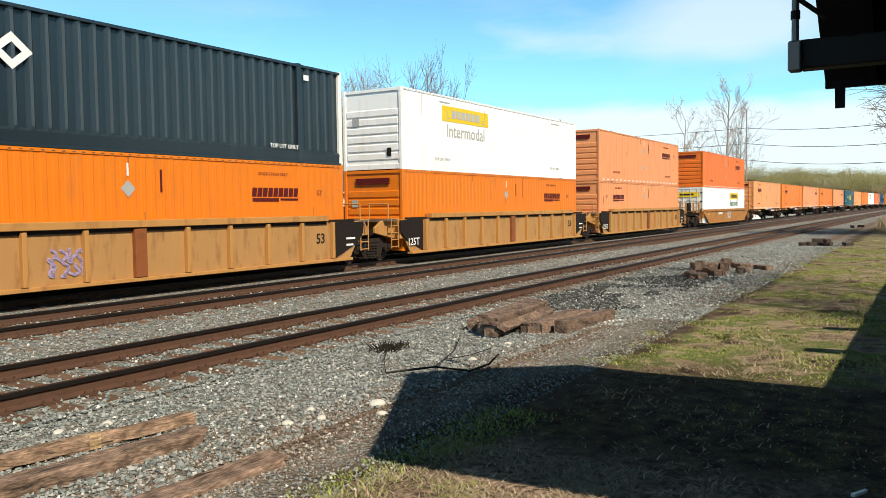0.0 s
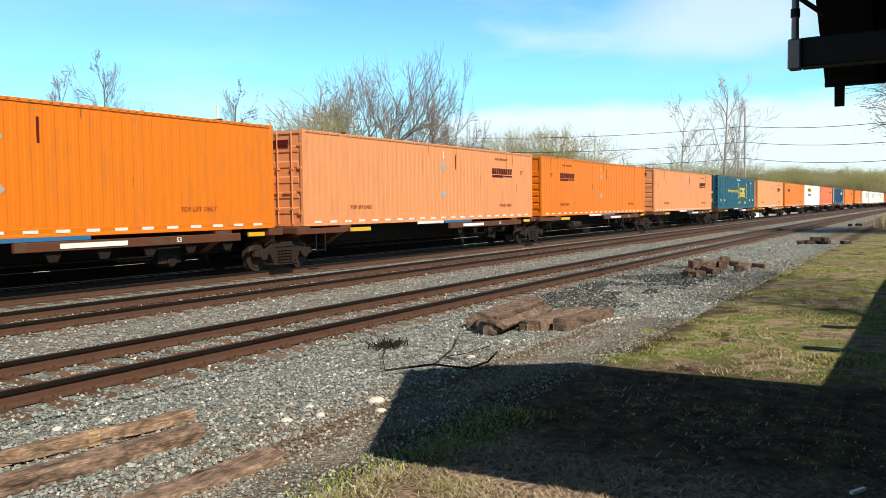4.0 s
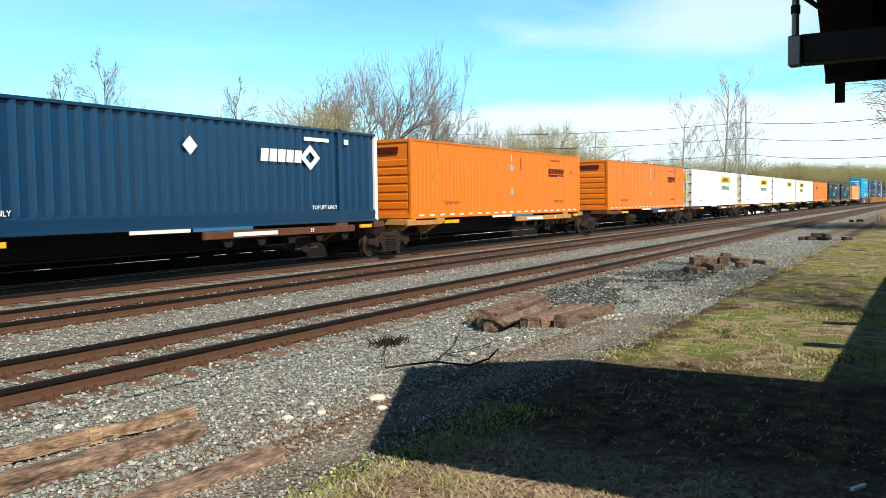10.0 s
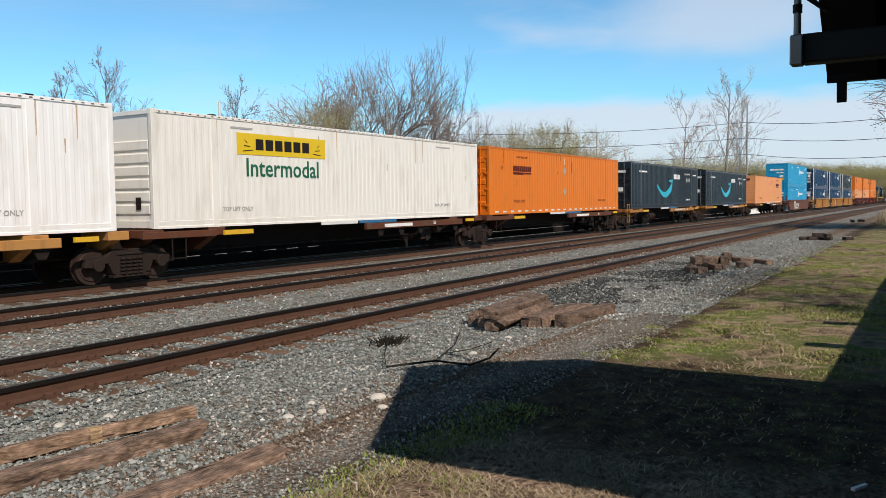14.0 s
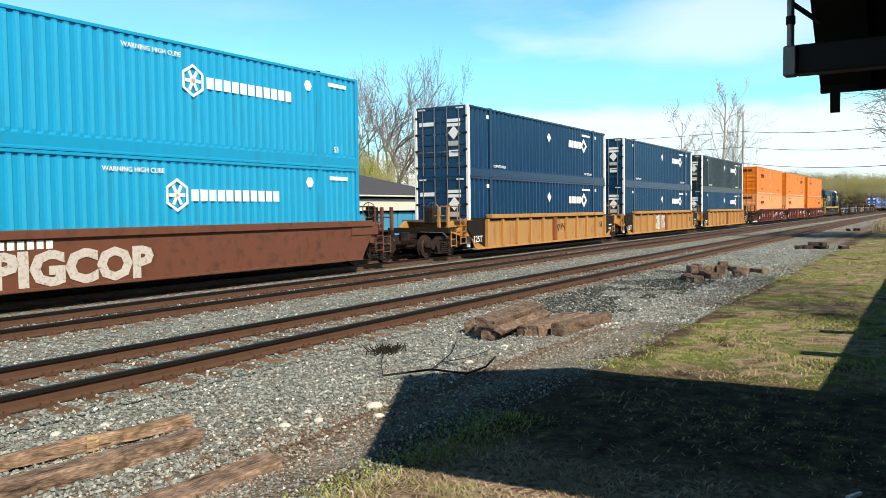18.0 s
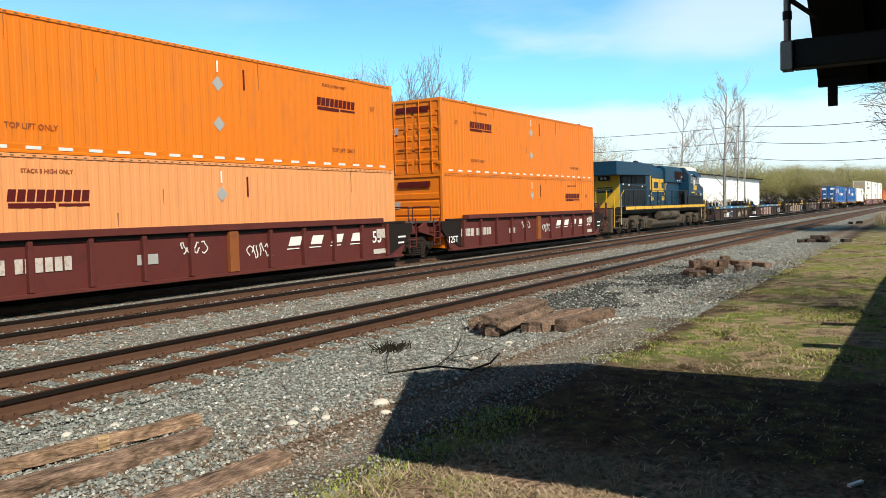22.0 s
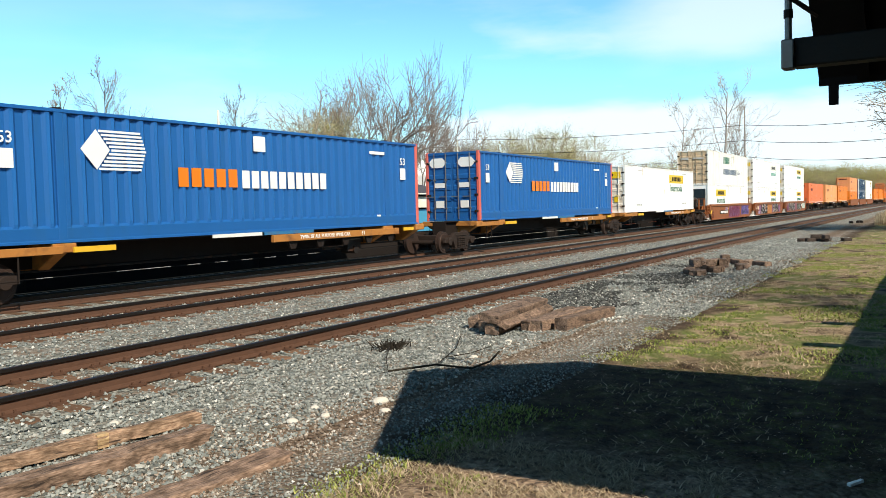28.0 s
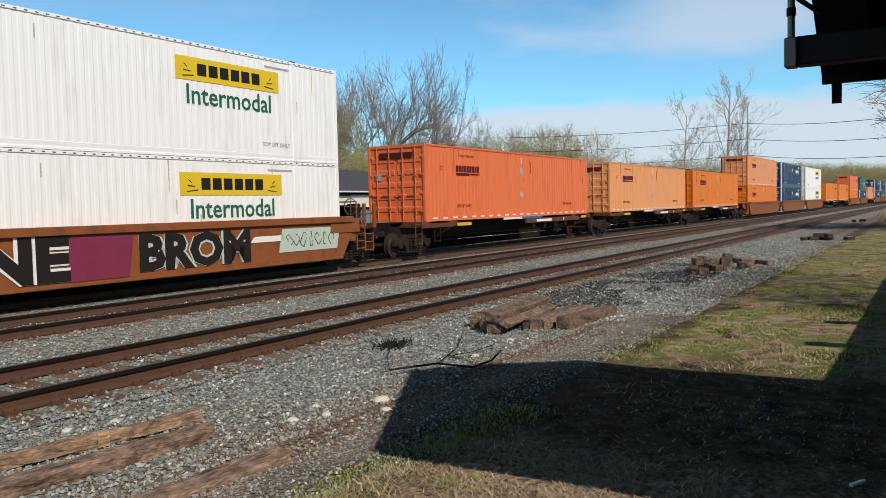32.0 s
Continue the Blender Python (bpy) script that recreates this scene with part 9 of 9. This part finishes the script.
    # cab and nose
    q("cab", Shape().prism([(-1.5, 1.62), (1.5, 1.62), (1.5, 3.95), (1.15, 4.45), (-1.15, 4.45), (-1.5, 3.95)], "x", 18.0, 21.2), M_BODY, c, bevel=0.03)
    q("cab_roof", Shape().prism([(-1.34, 4.24), (1.34, 4.24), (1.17, 4.475), (0.9, 4.60), (-0.9, 4.60), (-1.17, 4.475)], "x", 18.3, 21.25), M_CREAMTRIM, c, "pale cab roof", bevel=0.02)
    q("windscreen", Shape().prism([(21.2, 3.3), (21.7, 3.3), (21.25, 4.42), (21.2, 4.42)], "y", -1.35, 1.35), M_GLASS, c)
    q("nose", Shape().prism([(21.2, 1.62), (23.0, 1.62), (23.0, 2.95), (21.7, 3.32), (21.2, 3.32)], "y", -1.38, 1.38), M_BODY, c, bevel=0.05)
    for sy in (-1, 1):
        y = sy * 1.5
        for a, b in ((18.55, 19.15), (19.3, 20.1), (20.25, 21.0)):
            w = q("cab_window", Shape().box(a, b, y - 0.02, y + 0.02, 3.28, 3.98), M_FADEDLET, c)
            part("pane", Shape().box(a + 0.06, b - 0.06, y - 0.03, y + 0.03, 3.34, 3.92), M_GLASS, w)
        q("mirror", Shape().box(19.1, 19.3, y + sy * 0.08 - 0.04, y + sy * 0.08 + 0.04, 3.15, 3.55), M_REFLECT, c)
        for k, a in enumerate((18.4, 20.2)):
            s = Shape()
            for i in range(8):
                s.box(a, a + 1.2, y + sy * 0.012 - 0.016, y + sy * 0.012 + 0.016, 1.78 + i * 0.1, 1.82 + i * 0.1)
            q("vent_grille", s, M_CASTING, c)
        for k in range(3):
            q("number_bar", Shape().box(19.35 + k * 0.33, 19.60 + k * 0.33, y + sy * 0.003 - 0.008, y + sy * 0.003 + 0.008, 2.76, 3.14), M_LOCOYELLOW, c, "yellow number bar")
        q("battery_box", Shape().box(17.6, 22.2, y - 0.016, y + 0.016, 1.70, 2.36), M_LOCOGREY, c, "grimy grey battery box side", bevel=0.01)
        q("sunshade", Shape().prism([(y, 4.02), (y + sy * 0.22, 3.80), (y + sy * 0.22, 3.77), (y, 3.97)], "x", 19.25, 21.0), M_BODY, c)
        for a, z in ((4.3, 3.0), (5.4, 2.98), (8.1, 2.9), (9.6, 2.3), (11.7, 1.95), (13.75, 3.15), (14.5, 3.3), (16.0, 3.4), (16.6, 3.4), (17.2, 3.7), (15.9, 3.3), (22.7, 2.9)):
            yy = sy * (1.52 if a > 18 else 1.17 if a > 13.2 and z > 3.3 else 0.99)
            q("notice", Shape().box(a, a + 0.16, yy - 0.012, yy + 0.012, z, z + 0.10), M_WHITELET, c)
        q("cab_mark", Shape().prism([(18.6, 2.62), (19.7, 2.66), (19.6, 2.55), (20.9, 2.50), (20.0, 2.42), (20.1, 2.52), (18.9, 2.55)], "y", y + sy * 0.003 - 0.008, y + sy * 0.003 + 0.008), M_LOCOYELLOW, c, "yellow bolt mark")
        q("notice", Shape().box(21.9, 22.3, sy * 1.385 - 0.01, sy * 1.385 + 0.01, 1.85, 2.2).box(21.9, 22.2, sy * 1.385 - 0.01, sy * 1.385 + 0.01, 2.25, 2.55), M_WHITELET, c)
    # yellow block mark with brackets
    y = -0.985
    for sx, d in ((9.95, 0.25), (13.45, -0.25)):
        q("logo_bracket", Shape().box(sx - 0.07, sx + 0.07, y - 0.008, y + 0.008, 2.42, 3.8).box(min(sx, sx + d), max(sx, sx + d), y - 0.008, y + 0.008, 3.66, 3.8).box(min(sx, sx + d), max(sx, sx + d), y - 0.008, y + 0.008, 2.42, 2.56), M_LOCOYELLOW, c, "yellow bracket mark")
    for i in range(3):
        a = 10.4 + i * 0.92
        q("logo_block", Shape().box(a, a + 0.8, y - 0.008, y + 0.008, 3.28, 3.52).box(a, a + 0.8, y - 0.008, y + 0.008, 2.62, 2.86).box(a + (0 if i != 1 else 0.5), a + (0.3 if i != 1 else 0.8), y - 0.008, y + 0.008, 2.8, 3.3), M_LOCOYELLOW, c, "yellow block of the company mark")
    for x in (10.2, 10.55, 12.75, 13.1):
        q("logo_dot", Shape().tube((x, y - 0.008, 2.16), (x, y + 0.008, 2.16), 0.15, 14), M_LOCOYELLOW, c)
    # fuel tank, air reservoirs
    q("fuel_tank", Shape().prism([(-1.4, 0.45), (-1.15, 0.18), (1.15, 0.18), (1.4, 0.45), (1.4, 1.22), (-0.95, 1.22), (-0.95, 0.82), (-1.4, 0.72)], "x", 9.1, 16.2), M_LOCODIRT, c, bevel=0.04)
    for a in (10.3, 12.7):
        q("air_reservoir", Shape().tube((a, -1.40, 1.02), (a + 2.1, -1.40, 1.02), 0.27, 16), M_LOCODIRT, c)
        for d in (0.3, 1.7):
            q("reservoir_strap", Shape().tube((a + d, -1.40, 1.02), (a + d + 0.06, -1.40, 1.02), 0.28, 16), M_CASTING, c)
    # six-wheel trucks
    for cx in (5.9, 19.2):
        t = q("bogie", Shape().box(cx - 2.6, cx + 2.6, -0.9, 0.9, 0.6, 0.9), M_LOCODIRT, c, bevel=0.03)
        for sy in (-1, 1):
            yy = sy * 1.12
            s = Shape().prism([(cx - 2.9, 0.75), (cx - 2.7, 1.0), (cx - 1.1, 0.95), (cx - 0.8, 1.12), (cx + 0.8, 1.12), (cx + 1.1, 0.95), (cx + 2.7, 1.0), (cx + 2.9, 0.75), (cx + 2.2, 0.55), (cx + 1.4, 0.72), (cx + 0.6, 0.5), (cx - 0.6, 0.5), (cx - 1.4, 0.72), (cx - 2.2, 0.55)], "y", yy - 0.09, yy + 0.09)
            part("side_frame", s, M_LOCODIRT, t, bevel=0.015)
            for k in (-1.9, 0, 1.9):
                part("axle_box", Shape().box(cx + k - 0.26, cx + k + 0.26, yy + sy * 0.06 - 0.12, yy + sy * 0.06 + 0.12, 0.32, 0.78).tube((cx + k, yy + sy * 0.1, 0.53), (cx + k, yy + sy * 0.24, 0.53), 0.15, 12), M_LOCODIRT, t, bevel=0.0)
                w = Shape().tube((cx + k, sy * 0.69, 0.535), (cx + k, sy * 0.82, 0.535), 0.533, 28).tube((cx + k, sy * 0.66, 0.535), (cx + k, sy * 0.69, 0.535), 0.56, 28)
                part("wheel", w, M_WHEEL, t)
                part("spring", Shape().tube((cx + k - 0.38, yy, 0.6), (cx + k - 0.38, yy, 0.95), 0.09, 8).tube((cx + k + 0.38, yy, 0.6), (cx + k + 0.38, yy, 0.95), 0.09, 8), M_LOCODIRT, t)
            for k in (-0.95, 0.95):
                part("brake_cylinder", Shape().tube((cx + k - 0.25, yy + sy * 0.2, 0.95), (cx + k + 0.25, yy + sy * 0.2, 0.80), 0.12, 10), M_LOCODIRT, t)
            part("sand_pipe", Shape().pipe([(cx - 2.6, yy, 1.2), (cx - 2.75, yy, 0.7), (cx - 2.6, yy, 0.2)], 0.03, 6), M_LOCODIRT, t)
    # ends: steps, platforms, rails
    for e, sx in ((1.0, 1), (23.3, -1)):
        q("pilot", Shape().prism([(e, 0.2), (e + sx * 0.25, 0.15), (e + sx * 0.3, 1.56), (e, 1.56)], "y", -1.4, 1.4), M_LOCODIRT, c, bevel=0.02)
        q("end_platform", Shape().box(min(e, e + sx * 2.4), max(e, e + sx * 2.4), -1.4, 1.4, 1.56, 1.62), M_CASTING, c)
        for sy in (-1, 1):
            q("step_well", Shape().box(min(e + sx * 0.3, e + sx * 1.4), max(e + sx * 0.3, e + sx * 1.4), sy * 1.2 - 0.03, sy * 1.2 + 0.03, 0.35, 1.6), M_LOCODIRT, c)
            for z in (0.42, 0.78, 1.14):
                q("step", Shape().box(min(e + sx * 0.35, e + sx * 1.35), max(e + sx * 0.35, e + sx * 1.35), min(sy * 1.2, sy * 1.5), max(sy * 1.2, sy * 1.5), z, z + 0.05), M_LOCODIRT, c)
            q("grab_rail", Shape().pipe([(e + sx * 0.3, sy * 1.48, 0.5), (e + sx * 0.3, sy * 1.48, 2.6)], 0.022, 6), M_SAFETY, c)
            q("grab_rail", Shape().pipe([(e + sx * 1.5, sy * 1.48, 0.6), (e + sx * 1.5, sy * 1.48, 2.3), (e + sx * 2.1, sy * 1.48, 2.68)], 0.022, 6), M_SAFETY, c)
        for y2 in (-1.1, -0.45, 0.45, 1.1):
            q("end_rail", Shape().tube((e + sx * 0.08, y2, 1.6), (e + sx * 0.08, y2, 2.62), 0.024, 6), M_SAFETY, c)
        q("end_rail", Shape().tube((e + sx * 0.08, -1.3, 2.62), (e + sx * 0.08, 1.3, 2.62), 0.022, 6), M_STEEL, c)
        q("coupler", Shape().box(min(e - sx * 0.9, e), max(e - sx * 0.9, e), -0.12, 0.12, 0.72, 0.98), M_CASTING, c)
    for sy in (-1, 1):
        q("handrail", Shape().pipe([(3.3, sy * 1.46, 2.70), (17.0, sy * 1.46, 2.70)], 0.022, 6), M_LOCO, c)
        for i in range(9):
            x = 3.3 + i * 1.7
            q("stanchion", Shape().box(x - 0.07, x + 0.07, sy * 1.46 - 0.02, sy * 1.46 + 0.02, 1.6, 2.70), M_LOCOGREY, c, bevel=0.006)
    for x in (8.6, 9.0):
        q("horn", Shape().tube((x, -0.3, 4.62), (x + 0.35, -0.3, 4.62), 0.05, 8, 0.09), M_CASTING, c)
    TRAIN.append((c, x_front, 0.0))


M_LOCO = mat("dark_blue_loco_paint", (0.004, 0.040, 0.085), 0.5, var=0.15, bump=0.03, dirt=(0.025, 0.034, 0.038), dirt_amount=0.6)
M_LOCOGREY = mat("dirty_grey_blue_loco_paint", (0.016, 0.020, 0.023), 0.6, var=0.2, dirt=(0.035, 0.028, 0.022), dirt_amount=0.6)
M_LOCODIRT = mat("dusty_running_gear", (0.095, 0.074, 0.058), 0.85, var=0.3, scale=3, bump=0.4, dirt=(0.02, 0.016, 0.014), dirt_amount=0.8)
M_LOCOYELLOW = mat("loco_yellow_paint", (0.72, 0.42, 0.045), 0.5, var=0.1, dirt=(0.42, 0.27, 0.08), dirt_amount=0.4)
M_CORALDARK = mat("rusty_grille", (0.036, 0.017, 0.013), 0.8, var=0.3, scale=20)
locomotive(614.2)


def motions():
    """The whole train runs along the track towards -x at one speed."""
    for ob, xc, z in TRAIN:
        rows = []
        for t in range(0, 33, 2):
            rows.append((t, on_track(xc - SPEED * t, TRAIN_Y, z)))
        walk(ob, rows)


motions()
